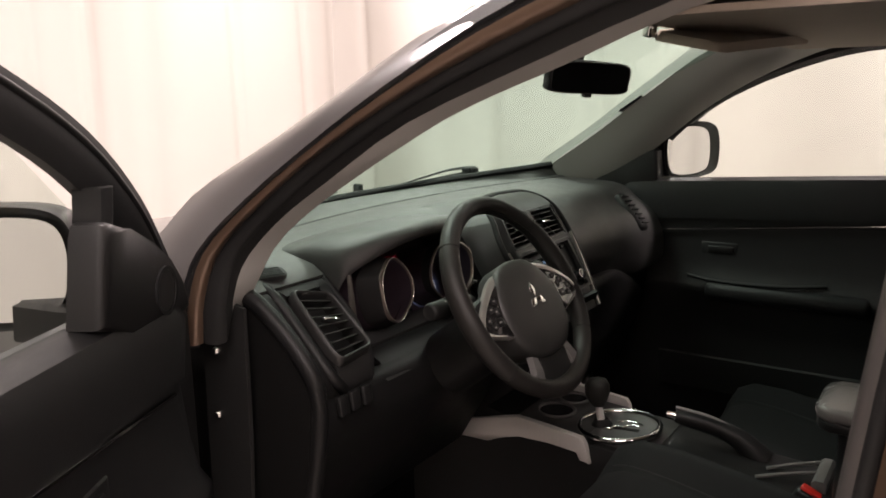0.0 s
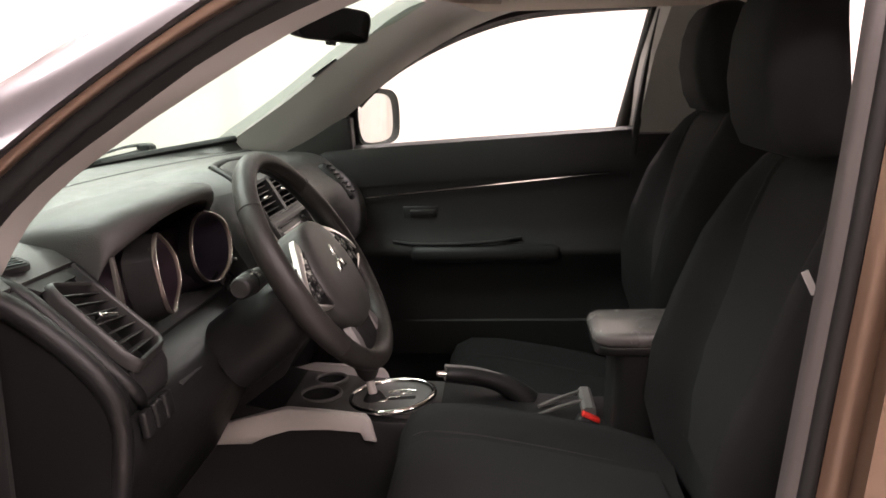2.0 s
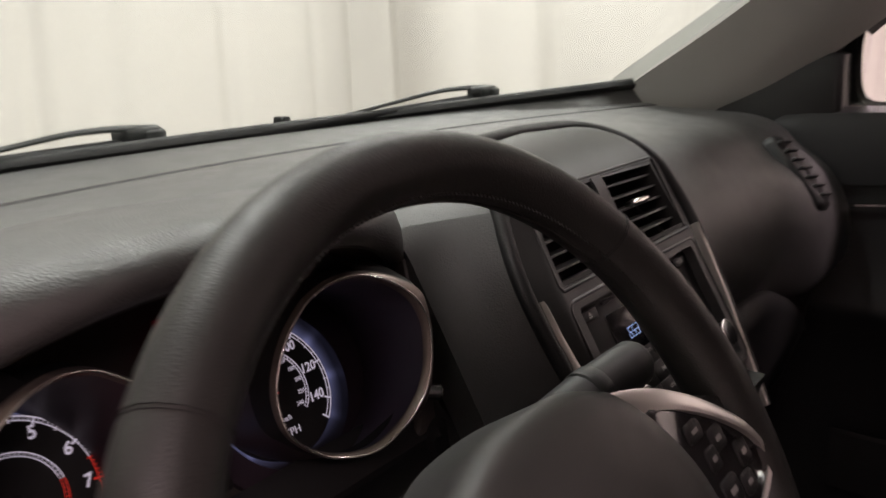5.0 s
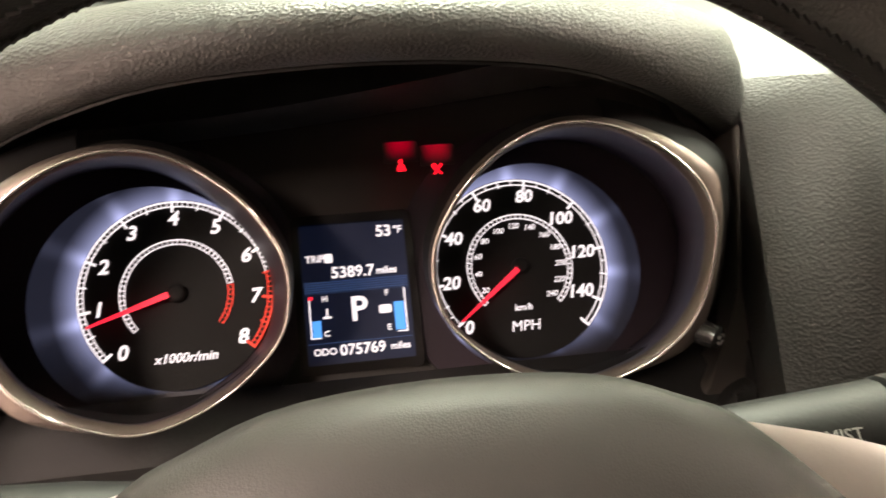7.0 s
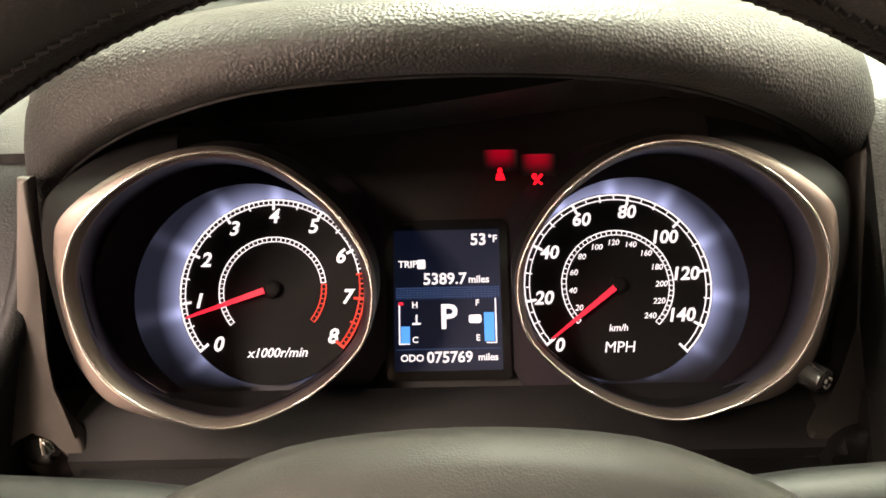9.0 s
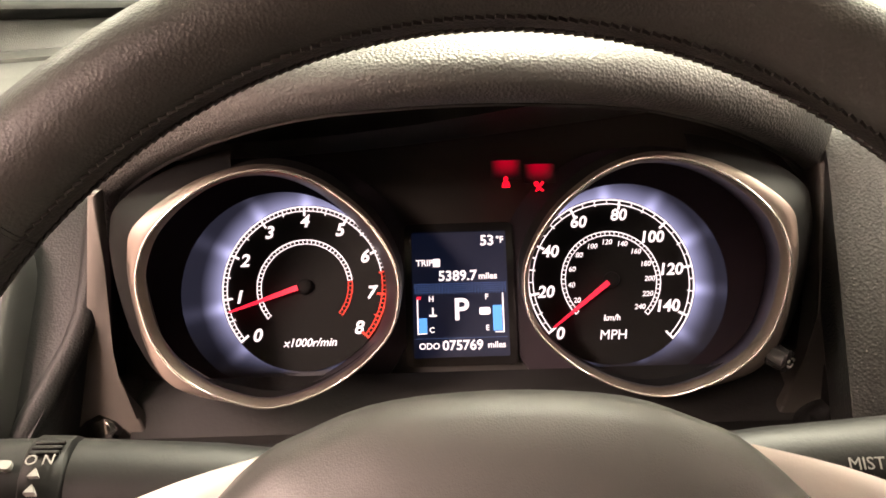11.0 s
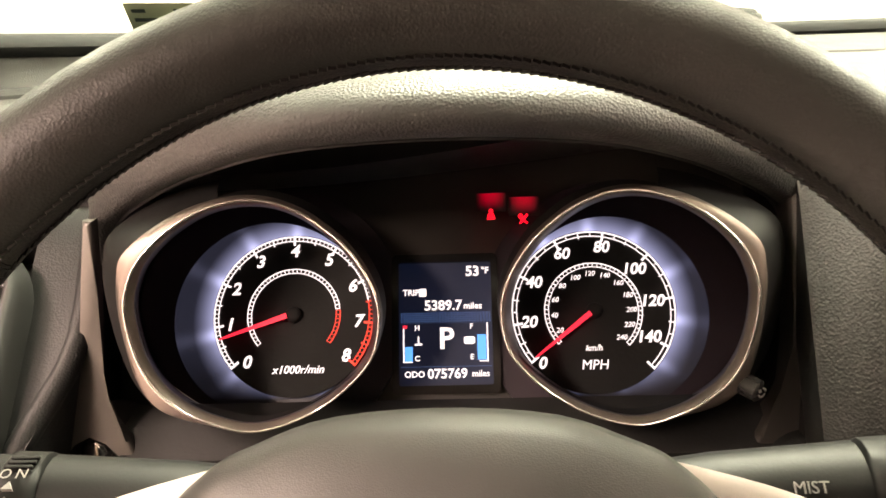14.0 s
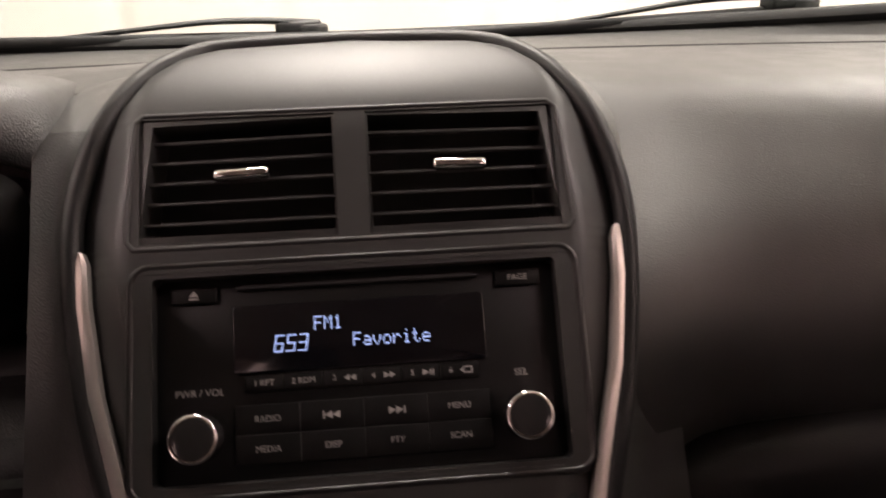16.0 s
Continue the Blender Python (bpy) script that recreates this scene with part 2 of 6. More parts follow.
def tube(path, r, n=10, closed=False, flat=1.0, up=(0, 0, 1)):
    """A tube along points; r may be a list; flat squeezes it along up."""
    p = [Vector(q) for q in path]
    rings = []
    k = len(p)
    for i in range(k):
        a, b = (p[i - 1], p[(i + 1) % k]) if closed else (p[max(i - 1, 0)], p[min(i + 1, k - 1)])
        t = (b - a).normalized()
        s = t.cross(Vector(up))
        s = s.normalized() if s.length > 1e-4 else t.orthogonal().normalized()
        w = s.cross(t)
        ri = r[i] if isinstance(r, (list, tuple)) else r
        rings.append([p[i] + s * ri * math.cos(c) + w * ri * flat * math.sin(c) for c in (2 * math.pi * j / n for j in range(n))])
    return loft(rings, loop=closed)


def prism(outline, z0, z1, bevel=0.0, m=None, seg=2):
    """A plate: a 2D outline between two heights, its edges rounded."""
    bm = bmesh.new()
    lo = [bm.verts.new((x, y, z0)) for x, y in outline]
    hi = [bm.verts.new((x, y, z1)) for x, y in outline]
    n = len(lo)
    for i in range(n):
        bm.faces.new((lo[i], lo[(i + 1) % n], hi[(i + 1) % n], hi[i]))
    bm.faces.new(lo[::-1])
    top = bm.faces.new(hi)
    if bevel:
        bmesh.ops.bevel(bm, geom=list(top.edges), offset=bevel, segments=seg, affect="EDGES", profile=0.5)
    if m is not None:
        bm.transform(m)
    return bm


def rbox(sx, sy, sz, bevel=0.004, m=None, seg=2):
    bm = bmesh.new()
    bmesh.ops.create_cube(bm, size=1)
    bm.transform(Matrix.Diagonal((sx, sy, sz, 1)))
    if bevel:
        bmesh.ops.bevel(bm, geom=bm.edges[:], offset=bevel, segments=seg, affect="EDGES", profile=0.5)
    if m is not None:
        bm.transform(m)
    return bm


def merge(*bms):
    out = bmesh.new()
    for b in bms:
        me = bpy.data.meshes.new("tmp")
        b.to_mesh(me)
        b.free()
        out.from_mesh(me)
        bpy.data.meshes.remove(me)
    return out


def ring(outer, inner, z0, z1, bevel=0.0, m=None):
    """A frame between two outlines of equal length, from z0 to z1."""
    a = [(x, y, z0) for x, y in outer]
    b = [(x, y, z1) for x, y in outer]
    c = [(x, y, z1) for x, y in inner]
    d = [(x, y, z0) for x, y in inner]
    bm = loft([a, b, c, d], closed=True, cap=False, loop=True)
    if m is not None:
        bm.transform(m)
    return bm


def rrect(w, h, r, n=5, cx=0.0, cy=0.0):
    out = []
    for qx, qy, a0 in ((1, 1, 0), (-1, 1, 90), (-1, -1, 180), (1, -1, 270)):
        for i in range(n + 1):
            a = radians(a0 + 90 * i / n)
            out.append((cx + qx * (w / 2 - r) + r * math.cos(a), cy + qy * (h / 2 - r) + r * math.sin(a)))
    return out


def circle(r, n=48, cx=0.0, cy=0.0, ry=None):
    return [(cx + r * math.cos(2 * math.pi * i / n), cy + (ry or r) * math.sin(2 * math.pi * i / n)) for i in range(n)]


def disc(r, z0, z1, n=32, cx=0.0, cy=0.0, bevel=0.0, m=None):
    return prism(circle(r, n, cx, cy), z0, z1, bevel, m)


def lettering(name, body, size, x, y, z, material, parent, align="CENTER", shear=0.0, squeeze=1.0, m=None, bold=0.0):
    c = bpy.data.curves.new(name, "FONT")
    c.body, c.size, c.align_x, c.align_y, c.shear = body, size, align, "CENTER", shear
    c.extrude = 0.0001
    c.offset = bold * size
    c.resolution_u = 3
    tmp = new("tmp", c)
    me = bpy.data.meshes.new_from_object(tmp.evaluated_get(bpy.context.evaluated_depsgraph_get()))
    bpy.data.objects.remove(tmp)
    me.transform((m if m is not None else Matrix()) @ Matrix.Translation((x, y, z)) @ Matrix.Diagonal((squeeze, 1, 1, 1)))
    me.materials.clear()
    me.materials.append(material)
    ob = new(name, me)
    ob.parent = parent
    return ob


def mirror_x(bm, about):
    for v in bm.verts:
        v.co.x = 2 * about - v.co.x
    return bm
XC = -0.013


# ---- the booth: floor, ceiling and hanging curtains ----
def slab(name, x0, x1, y0, y1, z0, z1, material, label):
    ob = part(name, rbox(x1 - x0, y1 - y0, z1 - z0, 0, pose((x0 + x1) / 2, (y0 + y1) / 2, (z0 + z1) / 2)), material)
    return tagged(ob, label, name.split("_")[0], kind="structure")


slab("floor", -6, 6, -6, 6, -0.1, 0, M_FLOOR, "pale grey smooth floor of a photo booth")
slab("ceiling", -6, 6, -6, 6, 3.2, 3.3, M_CEIL, "white painted ceiling above the booth")


def curtain(name, a, b, seed, label):
    """A hanging cloth from a to b, with soft folds and some sharper ones."""
    rnd = random.Random(seed)
    a, b = Vector((*a, 0)), Vector((*b, 0))
    d = b - a
    length = d.length
    nrm = Vector((-d.y, d.x, 0)).normalized()
    waves = [(rnd.uniform(0.35, 2.2), rnd.uniform(0, 6.3), rnd.uniform(0.01, 0.035)) for _ in range(7)]
    pleats = [(rnd.uniform(0, length), rnd.uniform(0.03, 0.09), rnd.uniform(0.015, 0.05)) for _ in range(int(length * 1.6))]
    bm = bmesh.new()
    nx, nz = int(length * 32), 10
    grid = []
    for i in range(nx + 1):
        s = length * i / nx
        col = []
        for k in range(nz + 1):
            z = 3.2 * k / nz
            sway = 0.05 * math.sin(z * 1.3 + seed)
            off = sum(w * math.sin(f * (s + sway * 1.5) * 3 + p) for f, p, w in waves)
            off += sum(h * math.exp(-(((s - c - 0.03 * math.sin(z * 1.1 + c)) / w) ** 2)) for c, w, h in pleats)
            off *= 0.75 + 0.25 * (1 - z / 3.2)
            col.append(bm.verts.new(a + d * (s / length) + nrm * off + Vector((0, 0, 0.002 + z * 0.999))))
        grid.append(col)
    for i in range(nx):
        for k in range(nz):
            bm.faces.new((grid[i][k], grid[i + 1][k], grid[i + 1][k + 1], grid[i][k + 1]))
    thick(bm, 0.004)
    return tagged(part(name, bm, M_CLOTH, smooth=180), label, "curtain", "booth curtains")


curtain("curtain", (-4.2, 3.6), (3.9, 3.6), 3, "white cloth backdrop hanging in soft vertical folds")
curtain("curtain", (3.3, 3.9), (3.3, -4.2), 5, "white cloth backdrop hanging in soft folds beside the car")
curtain("curtain", (3.6, -4.0), (-4.2, -4.0), 7, "white cloth backdrop closing the booth behind the car")
curtain("curtain", (-3.8, -4.2), (-3.8, 3.9), 9, "white cloth backdrop hanging in soft folds on the door side")

# ---- the car's shell ----
car = thing("car", "graphite metallic car body shell standing in a booth", "car", pose(XC, 0, 0))
CARI = car.matrix_world.inverted()


def cpart(name, bm, material, label="", smooth=50, parent=None):
    """A part of the car shell, built in world places."""
    bm.transform(CARI)
    return part(name, bm, material, parent or car, label, smooth)


def band(curve_a, curve_b, d, n=26, bulge=0.0):
    """A solid strip between two curves, d its depth; bulge rounds its face."""
    A, B, d = spline(curve_a, n), spline(curve_b, n), Vector(d)
    rings = []
    for p, q in zip(A, B):
        if bulge:
            face = [p.lerp(q, f) - d.normalized() * bulge * math.sin(math.pi * f) for f in (0, 0.15, 0.35, 0.5, 0.65, 0.85, 1)]
        else:
            face = [p, p.lerp(q, 0.5), q]
        rings.append(face + [q + d, p + d])
    return loft(rings)


TAIL = lambda x, z: [(x, -0.40, z + 0.062), (x, -0.58, z + 0.085), (x, -0.75, z + 0.09)]
UP = lambda c: [(x, y, z + 0.005) for x, y, z in c]
C1 = [(-0.700, 0.290, 1.085), (-0.71, 0.253, 1.13), (-0.703, 0.206, 1.197), (-0.685, 0.119, 1.266), (-0.665, -0.03, 1.355), (-0.652, -0.112, 1.395), (-0.644, -0.228, 1.438)] + TAIL(-0.64, 1.438)
C2 = [(-0.745, 0.275, 1.085), (-0.753, 0.259, 1.118), (-0.74, 0.244, 1.169), (-0.725, 0.183, 1.232), (-0.709, 0.098, 1.292), (-0.691, -0.019, 1.367), (-0.675, -0.19, 1.437)] + TAIL(-0.67, 1.447)
C3 = [(-0.770, 0.262, 1.05), (-0.773, 0.252, 1.12), (-0.757, 0.236, 1.183), (-0.74, 0.167, 1.25), (-0.724, 0.084, 1.313), (-0.706, -0.037, 1.387), (-0.69, -0.19, 1.455)] + TAIL(-0.685, 1.465)
C4 = [(-0.795, 0.285, 1.05), (-0.793, 0.277, 1.118), (-0.775, 0.253, 1.192), (-0.755, 0.17, 1.269), (-0.737, 0.072, 1.34), (-0.721, -0.048, 1.408), (-0.705, -0.19, 1.472)] + TAIL(-0.70, 1.482)
C5 = [(-0.825, 0.31, 1.05), (-0.817, 0.29, 1.143), (-0.802, 0.263, 1.202), (-0.782, 0.171, 1.281), (-0.761, 0.051, 1.365), (-0.744, -0.064, 1.435), (-0.73, -0.19, 1.50)] + TAIL(-0.72, 1.51)
C6 = [(-0.80, 0.47, 1.10), (-0.79, 0.43, 1.165), (-0.774, 0.392, 1.203), (-0.751, 0.325, 1.269), (-0.726, 0.194, 1.342), (-0.70, 0.066, 1.417), (-0.675, -0.09, 1.50)] + TAIL(-0.65, 1.53)
cpart("pillar_trim", band(UP(C1), UP(C2), (0.02, 0.03, 0.02)), M_PILLAR, "grey plastic windscreen pillar trim")
cpart("pillar_flange", band(UP(C2), UP(C3), (0.01, 0.03, 0.02)), M_DARK)
cpart("door_seal", band(UP(C3), UP(C4), (0.01, 0.025, 0.02), bulge=0.006), M_RUBBER, "black rubber door seal")
between = lambda a, b, f: [tuple(Vector(p).lerp(Vector(q), f)) for p, q in zip(a, b)]
# same paint as outside; the warm reflection here is painted
cpart("pillar_inner_panel", band(UP(C4), UP(between(C4, C5, 0.68)), (0.02, 0.03, 0.01), bulge=0.006), M_PAINT_WARM, "graphite door frame, warm reflection painted in")
cpart("shut_line", band(UP(between(C4, C5, 0.68)), UP(C5), (0.02, 0.03, 0.01), bulge=-0.006), M_RUBBER, "dark gap and seal between the pillar panels")
cpart("pillar_outer_panel", band(UP(C5), UP(C6), (0.05, 0.01, -0.02), bulge=0.005), M_PAINT, "graphite painted windscreen pillar and roof rail")

# right-hand pillar trim, seen from inside
PI = [(0.705, 0.49, 1.155), (0.69, 0.465, 1.176), (0.645, 0.285, 1.285), (0.605, 0.115, 1.40), (0.60, -0.065, 1.515), (0.59, -0.27, 1.548), (0.59, -0.55, 1.56), (0.59, -0.8, 1.56)]
PO = [(0.725, 0.32, 1.12), (0.725, 0.26, 1.148), (0.712, 0.115, 1.255), (0.70, -0.016, 1.356), (0.695, -0.186, 1.450), (0.695, -0.365, 1.510), (0.695, -0.56, 1.522), (0.695, -0.8, 1.526)]
cpart("pillar_trim", band(PI, PO, (0.03, 0.03, 0.02), bulge=0.018), M_PILLAR, "grey plastic windscreen pillar trim")
PX = [(p[0] + 0.17, p[1] + 0.02, p[2] - 0.0) for p in PO]
cpart("pillar_outer_panel", band([(p[0] + 0.03, p[1] + 0.02, p[2] + 0.01) for p in PO], PX, (0.0, 0.03, 0.03)), M_PAINT)


def ws_base(x):
    s = x - XC
    return Vector((x, 0.71 - 0.48 * s * s, 1.145 + 0.06 * s * s))


def ws_head(x):
    s = x - XC
    return Vector((XC + s * 0.86, 0.01 - 0.2 * s * s, 1.562 - 0.08 * s * s))


rows = []
for i in range(17):
    x = XC - 0.74 + 1.48 * i / 16
    a, b = ws_base(x), ws_head(x)
    rows.append([a.lerp(b, k / 8) + Vector((0, 0.02, 0.03)) * math.sin(math.pi * k / 8) * 1.2 * (1 - ((x - XC) / 0.74) ** 4) for k in range(9)])
cpart("windscreen", thick(loft(rows, closed=False), 0.005), M_WS, "green-tinted laminated windscreen")
# black band along the glass's foot and the tint mark at its edge
cpart("windscreen_frit", tube([ws_base(XC - 0.74 + 1.48 * i / 24) + Vector((0, -0.012, 0.006)) for i in range(25)], 0.012, 8, flat=0.8), M_RUBBER)
mk = []
for k in (0.44, 0.50, 0.56):
    a, b = ws_base(0.70), ws_head(0.70)
    p = a.lerp(b, k) + Vector((-0.01, -0.012, 0.016))
    mk.append([p, p + Vector((-0.035, 0, 0.0)), p + Vector((-0.035, 0.003, 0.002)), p + Vector((0, 0.003, 0.002))])
cpart("windscreen_sticker", loft(mk), M_DARK, "dark rectangular sticker on the glass edge")

# roof, headliner, floor pan, tunnel, fire wall, rear shell
rows, rows2 = [], []
for i in range(13):
    y = -0.02 - 2.2 * i / 12
    rows.append([(XC + s * 0.62, y - 0.22 * s * s * (1 if i == 0 else 0.3), 1.575 - 0.05 * s * s - 0.02 * max(0, (i - 6) / 6) ** 2) for s in (-1, -0.6, -0.2, 0.2, 0.6, 1)])
    rows2.append([(p[0], p[1], p[2] - 0.025) for p in rows[-1]])
cpart("roof", thick(loft(rows, closed=False), 0.012), M_PAINT)
cpart("headliner", thick(loft(rows2, closed=False), 0.008), M_LINER, "beige cloth headliner")
cpart("floor_pan", rbox(1.5, 3.2, 0.04, 0.01, pose(XC, -0.75, 0.33)), M_CARPET, "black carpeted floor")
cpart("fire_wall", rbox(1.5, 0.04, 0.80, 0.01, pose(XC, 0.80, 0.72)), M_CARPET)
cpart("rear_panel", rbox(1.5, 0.05, 0.75, 0.02, pose(XC, -2.3, 0.72)), M_CARPET)
for sx in (-1, 1):
    cpart("sill_panel", rbox(0.12, 1.3, 0.20, 0.02, pose(XC + sx * 0.78, -0.33, 0.36)), M_PAINT)
    cpart("rear_side_panel", rbox(0.10, 1.5, 0.85, 0.03, pose(XC + sx * 0.80, -1.55, 0.78)), M_HARD)
    pil = [[(XC + sx * (x0 + dx), y0 + dy, z0) for dx, dy in ((-0.05, 0.0), (0.05, 0.02), (0.07, -0.05), (0.05, -0.17), (-0.05, -0.15))] for x0, y0, z0 in ((0.78, -0.585, 0.3), (0.78, -0.615, 0.9), (0.77, -0.648, 1.17), (0.77, -0.648, 1.175), (0.74, -0.685, 1.38), (0.70, -0.735, 1.555))]
    # driver's side carries the painted warm reflection
    cpart("centre_pillar", loft(pil[:3]), M_PAINT_WARM if sx < 0 else M_HARD, "graphite door pillar, warm reflection painted in" if sx < 0 else "black lower door pillar trim")
    cpart("centre_pillar", loft(pil[3:]), M_PAINT_WARM if sx < 0 else M_PILLAR, "graphite door pillar, warm reflection painted in" if sx < 0 else "grey plastic door pillar trim")
    cpart("rear_pillar", loft([[(XC + sx * (x0 + dx), y0 + dy, z0) for dx, dy in ((-0.04, 0.0), (0.04, 0.0), (0.04, -0.25), (-0.04, -0.25))] for x0, y0, z0 in ((0.77, -1.75, 1.15), (0.68, -1.85, 1.55))]), M_PILLAR)
# door frame face ahead of the dash end, with its two hinge bolts
cpart("hinge_post", prism([(0.250, 1.10), (0.345, 1.12), (0.36, 0.55), (0.28, 0.45), (0.255, 0.9)], -0.004, 0.004, 0.002, pose(-0.742, 0, 0) @ Matrix(((0, 0, 1, 0), (1, 0, 0, 0), (0, 1, 0, 0), (0, 0, 0, 1)))), M_DARK)
for by, bz in ((0.312, 1.026), (0.318, 0.920)):
    cpart("hinge_bolt", tube([(-0.742, by, bz), (-0.752, by, bz), (-0.756, by, bz)], [0.008, 0.008, 0.005], 6, up=(0, 0, 1)), M_CHROME, "bright hinge bolt")
# seal and painted edge along the near door pillar
SP = [(-0.780, -0.528, 0.45), (-0.780, -0.546, 0.75), (-0.780, -0.572, 1.0), (-0.780, -0.592, 1.18), (-0.772, -0.609, 1.32), (-0.757, -0.622, 1.40), (-0.71, -0.655, 1.52)]
beside = lambda dx, dy: spline([(x + dx, y + dy, z) for x, y, z in SP], 30)
cpart("pillar_seal_trim", band(beside(0.010, 0.012), beside(-0.004, -0.002), (0.02, -0.02, 0), bulge=0.004), M_TRIM, "dark grey trim along the door pillar")
cpart("door_seal", tube(beside(-0.003, -0.010), 0.0085, 10), M_RUBBER, "black rubber door seal")
# warm reflection along the pillar edge comes from the base colour
cpart("pillar_edge", band(beside(-0.008, -0.018), beside(-0.016, -0.046), (0.02, -0.03, 0), bulge=0.004), M_PAINT_WARM, "door pillar edge, warm reflection painted in")
cpart("pillar_edge", tube(beside(-0.018, -0.050), 0.0055, 8), M_PAINT_WARM, "rolled ridge of the painted pillar")
cpart("pillar_edge", band(beside(-0.020, -0.055), beside(-0.075, -0.085), (0.02, -0.03, 0), bulge=0.006), M_PAINT_WARM)
# bonnet and front wing
rows = []
for i in range(11):
    f = i / 10
    y = 0.80 + 1.15 * f
    rows.append([(XC + s * (0.80 - 0.08 * f), y - 0.30 * s * s, 1.126 - 0.10 * f - 0.08 * f * f - 0.06 * s * s - (0.02 if abs(s) > 0.95 else 0)) for s in [k / 6 for k in range(-6, 7)]])
cpart("bonnet", thick(loft(rows, closed=False), 0.01), M_PAINT, "graphite painted bonnet")
for sx in (-1, 1):
    cpart("front_wing", loft([[(XC + sx * x, y, z) for x, z in ((0.80, zt), (0.86, zt - 0.06), (0.885, zt - 0.25), (0.88, 0.5), (0.80, 0.5))] for y, zt in ((0.36, 1.10), (0.8, 1.07), (1.3, 1.01), (1.75, 0.92))]), M_PAINT, "graphite painted front wing")
cpart("cowl_panel", loft([[ws_base(XC + s * 0.72) + Vector((0, dy, dz)) for dy, dz in ((0.0, -0.012), (0.10, -0.03), (0.16, -0.03), (0.16, -0.06), (0, -0.05))] for s in [k / 8 for k in range(-8, 9)]]), M_HARD, "black plastic cowl panel under the windscreen")

# ---- wipers and washer jet ----
def wiper(piv, tip, mid, label):
    w = thing("windscreen_wiper", label, "wiper", pose(*piv), "front wipers")
    P, T, Md = Vector(piv), Vector(tip), Vector(mid)
    part("pivot_cap", merge(disc(0.020, -0.012, 0.010, 20, bevel=0.004), rbox(0.055, 0.03, 0.016, 0.005, pose(-0.015, 0.0, 0.006, 0, 0, 8))), M_HARD, w)
    dv, dm = T - P, Md - P
    arm = [Vector((0.01, 0, 0.010)), dm * 0.18 + Vector((0, 0, 0.015)), dm * 0.42 + Vector((0, 0, 0.016)), dm * 0.72 + Vector((0, 0, 0.010)), dm + Vector((0, 0, 0.004))]
    part("arm", tube(spline(arm, 20), [0.0065 - 0.0030 * i / 19 for i in range(20)], 8, flat=0.7), M_HARD, w)
    part("blade", tube([Vector((-0.03, 0.0, -0.004)).lerp(dv, i / 14) for i in range(15)], 0.0055, 8, flat=1.2), M_RUBBER, w)
    part("blade_clip", rbox(0.03, 0.010, 0.012, 0.003, Matrix.Translation(dm)), M_HARD, w)
    return w


def on_base(x, dy=0.0, dz=0.0):
    p = ws_base(x)
    return (p.x, p.y + dy, p.z + dz)


wiper((-0.060, 0.728, 1.158), on_base(-0.60, -0.004, 0.006), on_base(-0.33, -0.004, 0.010), "black wiper arm and blade resting at the windscreen foot")
wiper((0.493, 0.618, 1.174), on_base(-0.02, -0.006, 0.000), on_base(0.24, -0.004, 0.010), "black wiper arm and blade resting at the windscreen foot")
jet = thing("washer_jet", "small black washer jet on the bonnet edge", "washer jet", pose(0.290, 0.89, 1.128))
part("nozzle", prism(rrect(0.022, 0.026, 0.006), -0.015, 0.016, 0.004), M_HARD, jet)

# ---- printed strip stuck to the foot of the windscreen ----
card = thing("windscreen_label", "tan printed paper strip stuck inside the windscreen", "label", pose(-0.595, 0.55, 1.18))


def on_glass(x, k, d):
    a, b = ws_base(x), ws_head(x)
    return a.lerp(b, k) + Vector((0, 0.024, 0.036)) * math.sin(math.pi * k) - Vector((0, 0.012 + d, 0))


lab = []
for i in range(9):
    x = -0.622 + 0.126 * i / 8
    lab.append([on_glass(x, k, d) - Vector((-0.595, 0.55, 1.18)) for k, d in ((0.034, 0), (0.086, 0), (0.086, 0.001), (0.034, 0.001))])
paper = part("paper", loft(lab), M_TAN, card)
rnd = random.Random(4)
for k0 in (0.040, 0.055, 0.070):
    for x0, x1 in ((-0.618, -0.598), (-0.590, -0.558), (-0.549, -0.504)):
        x1 -= rnd.uniform(0, 0.012)
        part("print_bar", loft([[on_glass(x, k, d) - Vector((-0.595, 0.55, 1.18)) for k, d in ((k0, 0.0012), (k0 + 0.006, 0.0012), (k0 + 0.006, 0.0018), (k0, 0.0018))] for x in (x0, (x0 + x1) / 2, x1)]), M_DARK, paper)

# ---- inside mirror and sun visor ----
mir = thing("rear_view_mirror", "black framed inside mirror on the windscreen", "mirror", look((-0.03, 0.012, 1.432), (-0.62, -0.9, 1.225)) @ pose(0, 0, 0, 0, 0, 3))
prof = spline([(-0.118, -0.012, 0), (-0.112, 0.026, 0), (-0.05, 0.033, 0), (0.05, 0.034, 0), (0.11, 0.028, 0), (0.118, -0.01, 0), (0.105, -0.034, 0), (0, -0.037, 0), (-0.105, -0.034, 0)], 44, True)
o2 = [(p.x * 0.81, p.y * 0.90) for p in prof]
part("housing", loft([[(x * k, y * k, z) for x, y in o2] for k, z in ((0.97, 0.0), (1.0, 0.004), (1.0, 0.018), (0.8, 0.034), (0.3, 0.04))]), M_HARD, mir)
part("mirror_glass", prism([(x * 0.92, y * 0.88) for x, y in o2], -0.002, 0.001), M_MIRROR, mir, "silvered mirror glass")
part("stem", tube([(0, 0.0, 0.03), (0, 0.02, 0.05), (0, 0.075, 0.055)], [0.010, 0.009, 0.013], 10, up=(1, 0, 0)), M_HARD, mir)
part("adjuster_tab", rbox(0.018, 0.008, 0.012, 0.002, pose(0, -0.036, 0.006)), M_HARD, mir)

